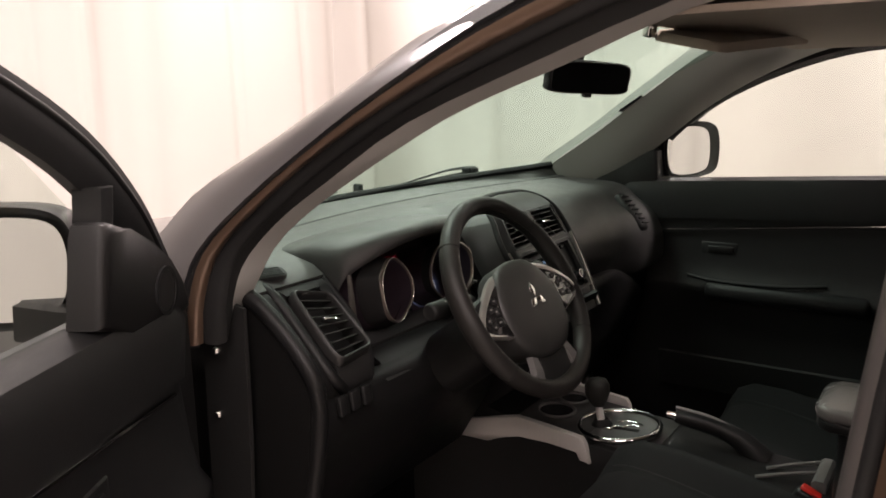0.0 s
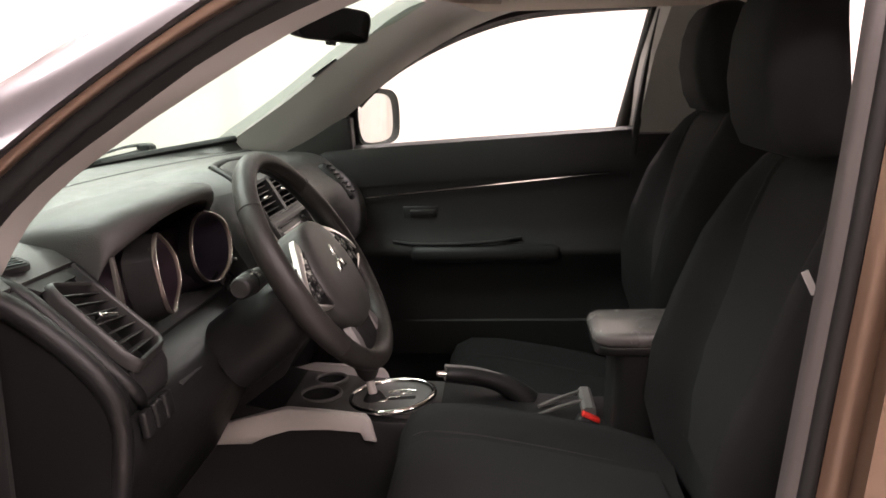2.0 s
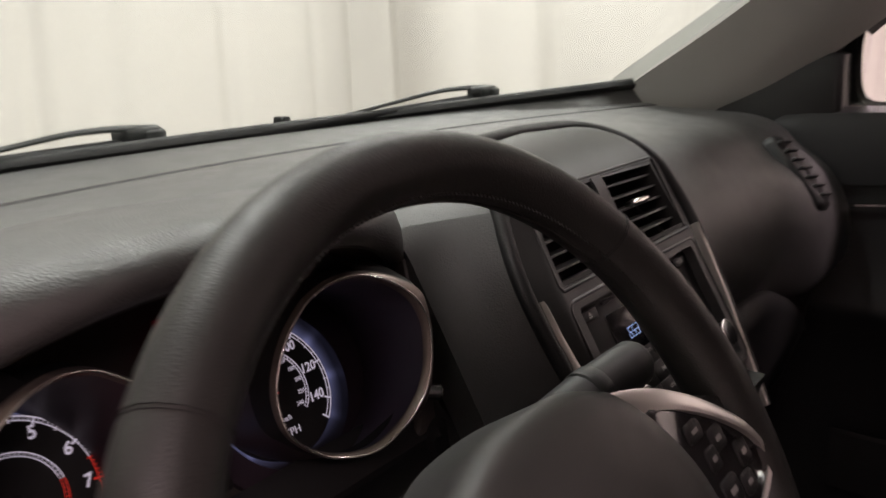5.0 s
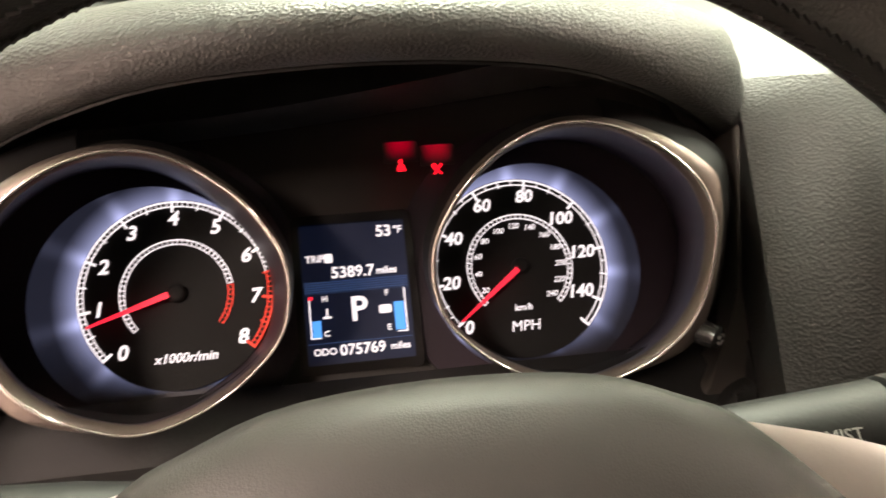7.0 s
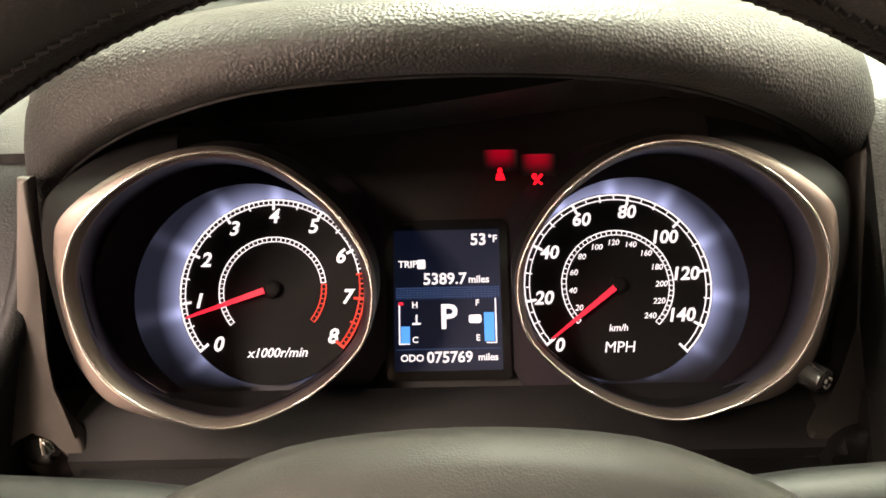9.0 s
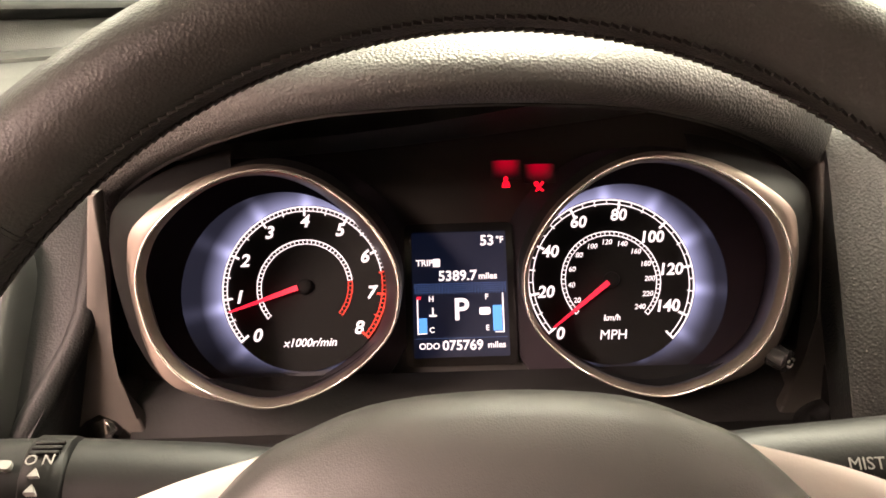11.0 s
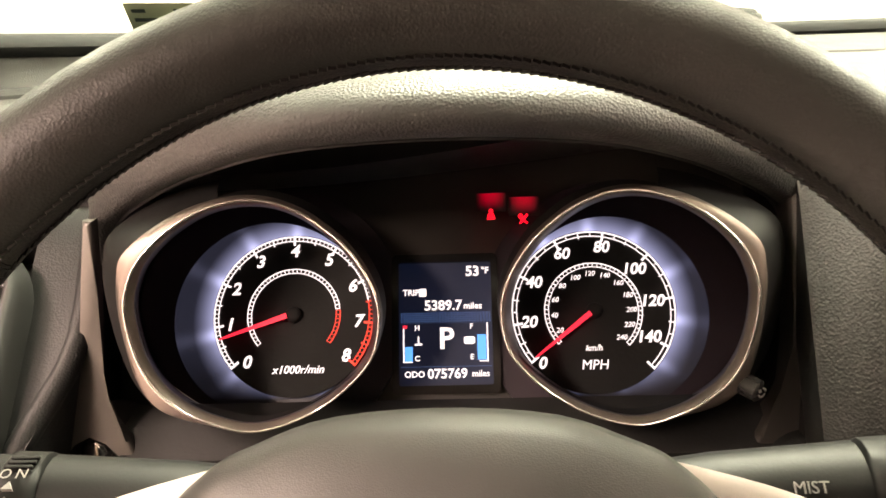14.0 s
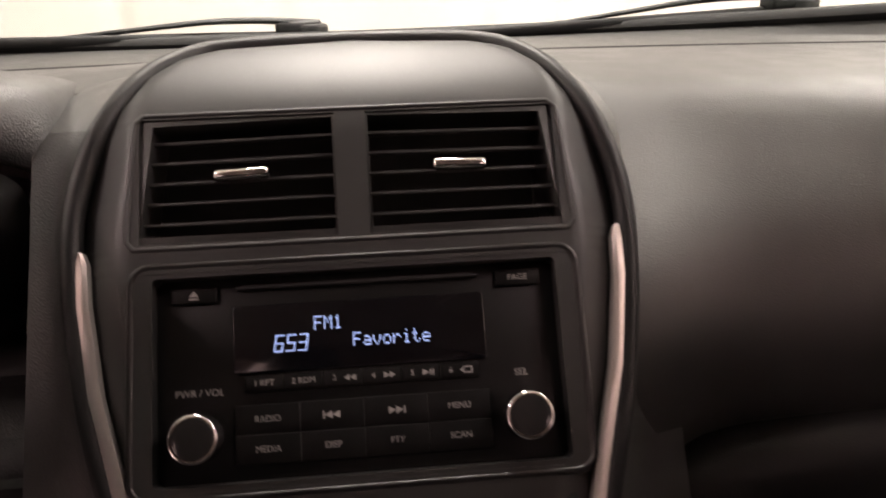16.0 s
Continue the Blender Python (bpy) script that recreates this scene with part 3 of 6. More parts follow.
visor = thing("sun_visor", "beige folded sun visor under the headliner", "sun visor", pose(0.34, -0.165, 1.515, 12, -4, -14))
part("flap", prism(rrect(0.40, 0.17, 0.03), -0.010, 0.010, 0.008), M_LINER, visor)
part("hinge_rod", tube([(-0.20, 0.078, 0.0), (0.22, 0.078, 0.0)], 0.006, 8), M_PILLAR, visor)
part("clip", rbox(0.03, 0.02, 0.03, 0.005, pose(-0.215, 0.078, 0.012)), M_CHROME, visor)

# ---- dashboard ----
dash = thing("dashboard", "dark grey grained plastic dashboard with soft top", "dashboard", pose(XC, 0.3, 1.0))
DI = dash.matrix_world.inverted()


def dpart(name, bm, material, label="", smooth=50, parent=None):
    bm.transform(DI)
    return part(name, bm, material, parent or dash, label, smooth)


def mix(a, b, f):
    f = max(0.0, min(1.0, f))
    f = f * f * (3 - 2 * f)
    return a + (b - a) * f


def foot(x):
    b = ws_base(x)
    return b.y - 0.015, b.z + 0.002


# long top pad from the windscreen foot back to the seam
def pad_back(x):
    """Depth of the seam between top pad and the lower mouldings."""
    return 0.535 - 0.25 * (x - XC) ** 2


rows = []
for i in range(45):
    x = -0.71 + 1.41 * i / 44
    yb, zb = foot(x)
    ys = pad_back(x)
    rows.append([(x, yb, zb), (x, (yb * 2 + ys) / 3, 1.150), (x, (yb + ys * 2) / 3, 1.150), (x, ys + 0.006, 1.148), (x, ys + 0.002, 1.142), (x, ys + 0.002, 1.10), (x, yb, 1.10)])
dpart("top_pad", loft(rows), M_PAD, "soft grained upper dashboard pad", 40)


# passenger side moulding: top, rounded edge, face
def pas_section(x):
    f = (x - 0.10) / 0.5
    ys = pad_back(x)
    lip = mix(0.235, 0.208, f)
    ztop = mix(1.158, 1.143, f)
    sw = mix(0.036, 0.0, (x - 0.145) / 0.085)
    low = lip - sw
    e = mix(1.0, 0.0, (x - 0.42) / 0.12)
    return [(x, ys - 0.001, 1.147), (x, (ys + lip) / 2, ztop), (x, lip + 0.04, ztop - 0.004), (x, lip, ztop - 0.018 + 0.003 * e), (x, lip - 0.030 - sw * 0.5, ztop - 0.045),
            (x, low - 0.078 + 0.008 * e, 1.063), (x, low - 0.108 + 0.018 * e, 1.008), (x, low - 0.113 + 0.031 * e, 0.960), (x, low - 0.108 + 0.040 * e, 0.930), (x, low - 0.088 + 0.036 * e, 0.911), (x, lip - 0.02, 0.900), (x, ys, 0.91)]


dpart("passenger_moulding", loft([[Vector(p) for p in spline(pas_section(0.10 + 0.585 * i / 26), 30)] for i in range(27)]), M_PAD, "grained passenger airbag moulding", 60)
dpart("glovebox_panel", loft([[(x, 0.135, 0.905), (x, 0.15, 0.80), (x, 0.22, 0.62), (x, 0.30, 0.62), (x, 0.30, 0.905)] for x in (0.12, 0.68)]), M_HARD)
rows = []
for i in range(21):
    x = 0.185 + 0.40 * i / 20
    zt = 0.950 - 1.2 * max(0.0, 0.34 - x) ** 2 - 1.6 * max(0.0, x - 0.36) ** 2
    rows.append([(x, 0.20, zt - 0.01), (x, 0.160, zt - 0.001), (x, 0.138, zt - 0.003), (x, 0.126, zt - 0.010), (x, 0.121, zt - 0.03), (x, 0.122, 0.85), (x, 0.15, 0.76), (x, 0.20, 0.76)])
dpart("glovebox_lid", loft(rows), M_HARD, "rounded glovebox lid below the airbag moulding", 60)
# passenger end vent
pv = dpart("end_vent", rbox(0.05, 0.125, 0.04, 0.012, pose(0.565, 0.154, 1.067, 49, 0, 0) @ pose(0, 0, 0.0, 0, 0, -8)), M_HARD, "black slotted end vent")
for i in range(7):
    dpart("vent_rib", rbox(0.036, 0.004, 0.008, 0.001, pose(0.565, 0.154, 1.067, 49, 0, 0) @ pose(0, -0.045 + 0.015 * i, 0.021, 0, 0, -8)), M_STACK, parent=pv)

# driver's side end moulding with its vent
XE = -0.553


def left_top(x):
    ys = pad_back(x)
    return [(x, ys - 0.001, 1.146), (x, 0.36, mix(1.142, 1.145, (x + 0.71) / 0.17)), (x, 0.285, 1.128), (x, 0.262, 1.113), (x, 0.27, 1.09), (x, ys, 1.08)]


dpart("end_top", loft([[Vector(p) for p in left_top(-0.705 + (XE + 0.705) * i / 8)] for i in range(9)]), M_PAD, "grained soft top of the driver's end", 60)


def left_face(x, deep):
    """The face below the soft top; deep sinks it behind the vent."""
    f = [(0.27, 1.108), (0.258, 1.108), (0.244, 1.098), (0.234, 1.088), (0.195, 1.050), (0.152, 1.012), (0.140, 0.99), (0.141, 0.965), (0.150, 0.945), (0.25, 0.93), (0.30, 0.94)]
    if deep:
        f[2:6] = [(0.240, 1.102), (0.272, 1.072), (0.172, 0.986), (0.143, 1.008)]
    return [(x, y, z) for y, z in f]


taper = lambda z: 0.024 * max(0.0, min(1.0, (1.045 - z) / 0.045))
for xa, xb, deep in ((-0.705, -0.664, False), (-0.664, -0.586, True), (-0.586, XE, False)):
    cols = [[Vector(p) for p in left_face(xa + (xb - xa) * k / 3, deep)] for k in range(4)]
    if xb == XE:
        for k in range(4):
            for p in cols[k]:
                p.x -= taper(p.z) * k / 3
    dpart("end_face", loft(cols), M_DARK if deep else (M_HARD if xa < -0.6 else M_DOOR), "black end face of the dashboard", 60)
dpart("end_corner", tube(spline([(XE - 0.004 - taper(z), y, z) for y, z in ((0.262, 1.108), (0.240, 1.088), (0.200, 1.048), (0.156, 1.008), (0.147, 0.96))], 16), 0.0065, 10), M_DOOR)
# rounded rim at the door-side edge
rimp = spline([(-0.712, 0.50, 1.14), (-0.715, 0.33, 1.125), (-0.715, 0.262, 1.105), (-0.713, 0.20, 1.06), (-0.71, 0.154, 1.005), (-0.706, 0.144, 0.955), (-0.702, 0.158, 0.86), (-0.70, 0.195, 0.72), (-0.70, 0.25, 0.55)], 48)
dpart("edge_roll", tube(rimp, 0.014, 14), M_HARD)
dpart("vent_roll", tube(spline([(-0.676, 0.290, 1.118), (-0.677, 0.256, 1.103), (-0.679, 0.200, 1.053), (-0.681, 0.152, 1.006), (-0.672, 0.139, 0.984), (-0.650, 0.145, 0.962)], 24), 0.0095, 12), M_HARD, "soft roll beside the vent")
dpart("end_panel", prism([(0.50, 1.13), (0.33, 1.115), (0.262, 1.095), (0.20, 1.05), (0.155, 1.0), (0.148, 0.95), (0.16, 0.86), (0.19, 0.72), (0.25, 0.55), (0.5, 0.5)], -0.004, 0.004, 0.002, pose(-0.715, 0, 0) @ Matrix(((0, 0, 1, 0), (1, 0, 0, 0), (0, 1, 0, 0), (0, 0, 0, 1)))), M_STALK)


def slat_vent(name, corners, nslats, parent_fn, label, knob_at=0.5, depth=0.032, inset=0.006, soft=0.0):
    """A vent in a four-cornered opening (top left, top right, bottom right, bottom left): frame, dark well, slats and a bright slider."""
    tl, tr, br, bl = (Vector(c) for c in corners)
    nrm = (tr - tl).cross(bl - tl).normalized()
    if nrm.y > 0:
        nrm = -nrm
    c = (tl + tr + br + bl) / 4

    def at(u, v, d=0.0):
        return tl.lerp(tr, u).lerp(bl.lerp(br, u), v) + nrm * d

    grow = 0.055
    loopu = [(-grow, -grow), (0.5, -grow), (1 + grow, -grow), (1 + grow, 0.5), (1 + grow, 1 + grow), (0.5, 1 + grow), (-grow, 1 + grow), (-grow, 0.5)]
    loopi = [(0, 0), (0.5, 0), (1, 0), (1, 0.5), (1, 1), (0.5, 1), (0, 1), (0, 0.5)]
    rims = [[at(u, v, -0.006) for u, v in loopu], [at(u, v, 0.002) for u, v in loopu], [at(u, v, 0.003) for u, v in loopi]]
    if soft:
        rims = []
        loopi = rrect(1.0, 1.0, 0.10, 5, 0.5, 0.5)
        for k, d in ((2.0, -0.012), (1.7, -0.003), (1.25, 0.0022), (0.8, 0.0040), (0.4, 0.0034), (0.0, 0.0004)):
            rims.append([at(u, v, d) for u, v in rrect(1.0 + 2 * soft * k, 1.0 + soft * k, 0.10 + 0.10 * k * soft / 0.1, 5, 0.5, 0.5)])
    frame_ob = parent_fn(name, loft(rims + [[at(u, v, -depth) for u, v in loopi]], cap=False), M_STACK, label)
    parent_fn("well", loft([[at(u, v, -depth) for u, v in loopi], [at(u, v, -depth - 0.003) for u, v in loopi]]), M_DARK, parent=frame_ob)
    for i in range(nslats):
        v = (i + 0.7) / (nslats + 0.4)
        a, b = at(0, v, -inset), at(1, v, -inset)
        up = (tl - bl).normalized()
        inn = Vector((0, 0.97, -0.24))
        rr = [[p + nrm * 0.002 + up * 0.0010, p + nrm * 0.002 - up * 0.0010, p + inn * 0.013 - up * 0.0007, p + inn * 0.013 + up * 0.0007] for p in (a, b)]
        parent_fn("slat", loft(rr), M_DARK, parent=frame_ob)
        parent_fn("slat_edge", loft([[p + nrm * 0.0032 + up * 0.0009, p + nrm * 0.0032 - up * 0.0006, p + nrm * 0.0018 - up * 0.0009, p + nrm * 0.0018 + up * 0.0012] for p in (a, b)]), M_STACK, parent=frame_ob)
    k = at(0.5, knob_at, -inset + 0.004)
    ux = (tr - tl).normalized()
    rot = Matrix((ux, (tl - bl).normalized(), nrm)).transposed().to_4x4()
    parent_fn("slider", rbox(0.03, 0.006, 0.012, 0.002, Matrix.Translation(k) @ rot), M_CHROME, "bright vent slider", parent=frame_ob)
    return frame_ob


slat_vent("side_vent", ((-0.652, 0.2345, 1.1045), (-0.590, 0.2175, 1.0905), (-0.588, 0.1405, 1.0205), (-0.660, 0.1380, 1.0180)), 7, dpart, "black slatted air vent with a bright slider", 0.45, soft=0.085)
# defroster slot near the pillar
df = dpart("defroster_vent", prism(rrect(0.092, 0.042, 0.012), -0.006, 0.0012, 0.001, pose(-0.668, 0.30, 1.1315, 10, 0, -25)), M_DARK, "small black defroster grille")
for i in range(5):
    dpart("vent_rib", rbox(0.080, 0.0022, 0.0025, 0.0, pose(-0.668, 0.30, 1.1315, 10, 0, -25) @ pose(0, -0.014 + 0.007 * i, 0.0018)), M_HARD, parent=df)

# driver's top moulding behind the instrument hood, and the knee panel
rows = []
for i in range(19):
    x = -0.545 + 0.68 * i / 18
    ys = pad_back(x)
    rows.append([(x, ys - 0.001, 1.147), (x, 0.42, mix(1.144, 1.160, (x + 0.5) / 0.4)), (x, 0.33, mix(1.132, 1.166, (x + 0.5) / 0.4)), (x, 0.285, mix(1.118, 1.158, (x + 0.5) / 0.4)), (x, 0.30, mix(1.105, 1.135, (x + 0.5) / 0.4)), (x, 0.40, 1.12), (x, ys, 1.10)])
dpart("driver_top_moulding", loft(rows), M_PAD, smooth=60)
rows = []
for i in range(15):
    x = -0.70 + 0.56 * i / 14
    b = math.exp(-(((x + 0.37) / 0.10) ** 2))
    rows.append([(x, 0.150, 0.965), (x, 0.135 - 0.01 * b, 0.94), (x, 0.145 - 0.01 * b, 0.88), (x, 0.19, 0.78), (x, 0.26, 0.66), (x, 0.33, 0.66), (x, 0.33, 0.965)])
dpart("knee_panel", loft(rows), M_HARD, "hard black lower dashboard panel", 60)
# small switch row
for i, sx in enumerate((-0.668, -0.640, -0.612)):
    dpart("switch", rbox(0.022, 0.010, 0.032, 0.003, pose(sx, 0.130, 0.945, -8, 0, 0)), M_HARD)
# knee panel to stack: lower column cover
dpart("column_tunnel", loft([[(x, 0.16, 0.965), (x, 0.135, 0.945), (x, 0.30, 0.93), (x, 0.30, 0.965)] for x in (-0.55, -0.17)]), M_DARK)

rows = []
for i in range(13):
    x = -0.535 + 0.33 * i / 12
    b = math.exp(-(((x + 0.37) / 0.09) ** 2))
    rows.append([(x, 0.27, 0.978), (x, 0.222, 0.984), (x, 0.192 - 0.006 * b, 0.984), (x, 0.164 - 0.014 * b, 0.970), (x, 0.145 - 0.016 * b, 0.950), (x, 0.150, 0.935), (x, 0.27, 0.94)])
dpart("lower_cluster_panel", loft(rows), M_HARD, "smooth black panel below the dials", 60)

# ---- instrument hood over the dials ----
CL = pose(-0.37, 0.261, 1.033, 58, 0, 0) @ Matrix.Diagonal((1.057, 1.057, 1.057, 1))
RG = pose(-0.37, 0.184, 1.077, 82, 0, 0)


HOOD = [(-0.184, 0.236, 1.075), (-0.180, 0.228, 1.095), (-0.171, 0.218, 1.112), (-0.142, 0.197, 1.133), (-0.107, 0.180, 1.150), (-0.062, 0.167, 1.163), (0.004, 0.162, 1.168), (0.068, 0.167, 1.163), (0.113, 0.180, 1.150), (0.150, 0.199, 1.131), (0.176, 0.218, 1.112), (0.185, 0.228, 1.095), (0.189, 0.236, 1.075)]


def hood_line(grow, dy, n=48):
    """The hood's front edge, grown outwards and moved away from the driver."""
    out = []
    for p in spline(HOOD, n):
        q = Vector((p.x - 0.002, 0, (p.z - 1.03)))
        q = q.normalized()
        out.append(Vector((p.x - 0.37 + q.x * grow * 0.7, p.y + dy, p.z + q.z * grow)))
    return out


HTOP = [(-0.181, 0.268, 1.085), (-0.179, 0.262, 1.120), (-0.173, 0.250, 1.150), (-0.150, 0.232, 1.166), (-0.110, 0.210, 1.176), (-0.062, 0.195, 1.182), (0.004, 0.188, 1.185), (0.066, 0.195, 1.182), (0.114, 0.210, 1.176), (0.155, 0.232, 1.167), (0.176, 0.250, 1.154), (0.182, 0.262, 1.120), (0.184, 0.268, 1.085)]
e0 = hood_line(0, 0)
e3 = [Vector((p.x - 0.37, p.y, p.z)) for p in spline(HTOP, 48)]


def nose(deg):
    """A line along the hood's rounded front, deg from the lower edge (0) to the top (90)."""
    c, s = 1 - math.cos(radians(deg)), math.sin(radians(deg))
    return [Vector((a.x + (b.x - a.x) * s, a.y + (b.y - a.y) * c - 0.003 * math.sin(radians(2 * deg)), a.z + (b.z - a.z) * s)) for a, b in zip(e0, e3)]


e4 = [Vector((p.x, p.y + 0.06, p.z - 0.002)) for p in e3]
e5 = [Vector((p.x, 0.36, 1.108 + (p.z - 1.11) * 0.75)) for p in e4]
e6 = [Vector((p.x, 0.47, 1.095 + (p.z - 1.11) * 0.45)) for p in e4]
roll = hood_line(-0.008, 0.009)
dpart("instrument_hood", loft([roll, hood_line(-0.005, 0.004), e0, *[nose(d) for d in (15, 30, 45, 60, 75)], e3, e4, e5, e6], closed=False), M_HOOD, "grained arched hood over the instruments", 150)
dpart("hood_lining", loft([[Vector((p.x, 0.345, 1.03 + (p.z - 1.03) * 0.72)) for p in hood_line(0.004, 0.12)], hood_line(0.004, 0.10), hood_line(-0.004, 0.06), hood_line(-0.007, 0.02), roll], closed=False), M_PLATE, smooth=70)
dpart("lining_edge", tube(hood_line(-0.0088, 0.0115), 0.0011, 6), M_STACK)

for cx in (-0.188,):
    dpart("hood_cheek", prism([(0.224, 1.108), (0.240, 1.075), (0.215, 1.035), (0.165, 0.985), (0.16, 0.95), (0.33, 0.95), (0.34, 1.12)], -0.003, 0.003, 0.0, pose(cx, 0, 0) @ Matrix(((0, 0, 1, 0), (1, 0, 0, 0), (0, 1, 0, 0), (0, 0, 0, 1)))), M_DARK)

# ---- instrument cluster ----
clu = thing("instrument_cluster", "lit instrument cluster with two dials and screen", "instrument cluster", CL)
part("back_plate", prism(rrect(0.36, 0.20, 0.03, 6, 0, 0.0), -0.022, -0.006, 0.002), M_PLATE, clu)


TEAR_OUT = [(-28.3, -13), (-29, 6), (-39, 26), (-53, 40), (-71, 51), (-90, 55.5), (-113, 52.5), (-133, 44), (-148, 33), (-152, 22), (-153, 6), (-150, -20), (-145, -36), (-136, -47), (-117, -55), (-90, -61), (-60, -52), (-36, -31)]
TEAR_IN = [(-31.3, -13), (-32, 6), (-42, 24), (-54.5, 36.5), (-71, 47), (-88, 51), (-106, 49), (-123, 41), (-136, 30), (-142.5, 19), (-145.5, 6), (-143, -15), (-136, -31), (-126, -42), (-112, -51), (-90, -57), (-61.5, -49), (-38.5, -31)]


def tear(side, pts, dz=0.0):
    """One edge of a dial surround, round inwards and pointed outwards."""
    out = []
    for p in spline([(x, y, 0) for x, y in pts], 144, True):
        x, y = p.x / 1000, p.y / 1000
        z = 0.022 * max(0.0, (-x - 0.06) / 0.09) - 0.006
        q = 1 - z / 0.36
        out.append(Vector(((x if side < 0 else -x) * q, y * q, z + dz)))
    return out


RGL = CL.inverted() @ RG


def dial_ring(side):
    """A satin surround with a crescent lobe outside a thin bright bead, and the dark tunnel down to the dial."""
    out, inn = tear(side, TEAR_OUT), tear(side, TEAR_IN)
    crest = [i + (o - i) * min(0.62, 0.0026 / max((o - i).length, 1e-6)) for o, i in zip(out, inn)]
    low = lambda c, d: [p + Vector((0, 0, d)) for p in c]
    half_way = [a.lerp(b, 0.5) + Vector((0, 0, 0.0006)) for a, b in zip(out, crest)]
    surround = part("dial_ring", loft([low(out, -0.0035), low(out, -0.0022), half_way, low(crest, 0.0016), low(inn, -0.0012), low(inn, -0.0035)], cap=False, m=RGL), M_RING, clu, "satin bronze silver dial surround")
    part("ring_wall", loft([low(out, -0.022), low(out, -0.0035)], cap=False, m=RGL), M_WELL, surround, "dark side wall of the surround")
    part("ring_bead", tube([RGL @ (p + Vector((0, 0, 0.0015))) for p in crest], 0.0007, 8, True), M_BEAD, surround, "thin bright bead on the surround")
    flank = [p for p in out if abs(p.x) > 0.098]
    far_side = [Vector((math.copysign(min(0.177, 0.09 + (abs(p.x) - 0.09) * 1.38), p.x), p.y * 1.12, -0.020)) for p in flank]
    part("flank_panel", loft([low(flank, -0.0045), [a.lerp(b, 0.5) + Vector((0, 0, 0.003)) for a, b in zip(low(flank, -0.0045), far_side)], far_side], closed=False, m=RGL), M_WELL, clu, "smooth black panel outside the dial", 70)
    near = [RGL @ p for p in low(inn, -0.0035)]
    eyes = CL.inverted() @ Vector((-0.36, -0.16, 1.227))
    base = [eyes + (p - eyes) * ((eyes.z - 0.0008) / (eyes.z - p.z)) for p in near]
    cen = sum(base, Vector()) / len(base)
    base = [cen + (p - cen) * 0.965 for p in base]
    part("dial_tunnel", loft([near, [p.lerp(q, 0.5) for p, q in zip(near, base)], base], cap=False), M_SMOKE, clu)


def tick(cx, cy, ang, r0, r1, w):
    a = radians(ang)
    c, s = math.cos(a), math.sin(a)
    pts = [(r0, -w / 2), (r1, -w / 2), (r1, w / 2), (r0, w / 2)]
    return [(cx + x * c - y * s, cy + x * s + y * c) for x, y in pts]


def flats(polys, z, h=0.0004):
    bm = bmesh.new()
    for poly in polys:
        lo = [bm.verts.new((x, y, z)) for x, y in poly]
        hi = [bm.verts.new((x, y, z + h)) for x, y in poly]
        n = len(lo)
        for i in range(n):
            bm.faces.new((lo[i], lo[(i + 1) % n], hi[(i + 1) % n], hi[i]))
        bm.faces.new(lo[::-1])
        bm.faces.new(hi)
    return bm


def arc(cx, cy, r0, r1, a0, a1, n=40):
    inner = [(cx + r0 * math.cos(radians(a0 + (a1 - a0) * i / n)), cy + r0 * math.sin(radians(a0 + (a1 - a0) * i / n))) for i in range(n + 1)]
    outer = [(cx + r1 * math.cos(radians(a0 + (a1 - a0) * i / n)), cy + r1 * math.sin(radians(a0 + (a1 - a0) * i / n))) for i in range(n + 1)]
    return [[inner[i], inner[i + 1], outer[i + 1], outer[i]] for i in range(n)]


XL, CYL, XR, CYR = -0.0821, 0.0057, 0.0796, 0.0043


def halo_edge(shift, r, n=72):
    """The halo's outer edge about the dial's middle: a circle set outwards, never inside the scale."""
    out = []
    for i in range(n):
        a = 2 * math.pi * i / n
        b = shift * math.cos(a)
        out.append((max(0.0447, b + math.sqrt(max(0.0, b * b + r * r - shift * shift))) * math.cos(a), max(0.0447, b + math.sqrt(max(0.0, b * b + r * r - shift * shift))) * math.sin(a)))
    return out


for side, cx, cy, shift in ((-1, XL, CYL, -0.0140), (1, XR, CYR, 0.0095)):
    dial_ring(side)
    part("dial_face", disc(0.0442, -0.006, 0.0055, 64, cx, cy, 0.0006), M_DARK, clu, "black dial face")
    part("dial_well", disc(0.074, -0.005, 0.0, 64, cx + side * 0.014, cy), M_SMOKE, clu)
    hl = part("halo", ring(halo_edge(shift, 0.0532), circle(0.0440, 72), 0.0002, 0.0012), G_HALO, clu, "blue-white backlit halo")
    hl.location = (cx, cy, 0)
# left dial: rev counter, 0 to 8
A0, A1 = 220.2, -39.4
wt, rt = [], []
for i in range(81):
    a = A0 + (A1 - A0) * i / 80
    big, mid = i % 10 == 0, i % 5 == 0
    (rt if i >= 65 else wt).append(tick(XL, CYL, a, 0.0385 if big else (0.0398 if mid else 0.0412), 0.0438, 0.0012 if big else (0.0007 if mid else 0.0004)))
a68 = A0 + (A1 - A0) * 0.81
wt += arc(XL, CYL, 0.0409, 0.0414, A0, a68) + arc(XL, CYL, 0.0431, 0.0438, A0, a68)
rt += arc(XL, CYL, 0.0409, 0.0414, a68, A1, 16) + arc(XL, CYL, 0.0431, 0.0438, a68, A1, 16)
wt += arc(XL, CYL, 0.0229, 0.0233, 220, 7, 34) + arc(XL, CYL, 0.0250, 0.0255, 220, 7, 34)
wt += [tick(XL, CYL, 220 - 213 * i / 40, 0.0229, 0.0255, 0.0004) for i in range(41)]
rt += arc(XL, CYL, 0.0229, 0.0233, 5, -38, 12) + arc(XL, CYL, 0.0250, 0.0255, 5, -38, 12)
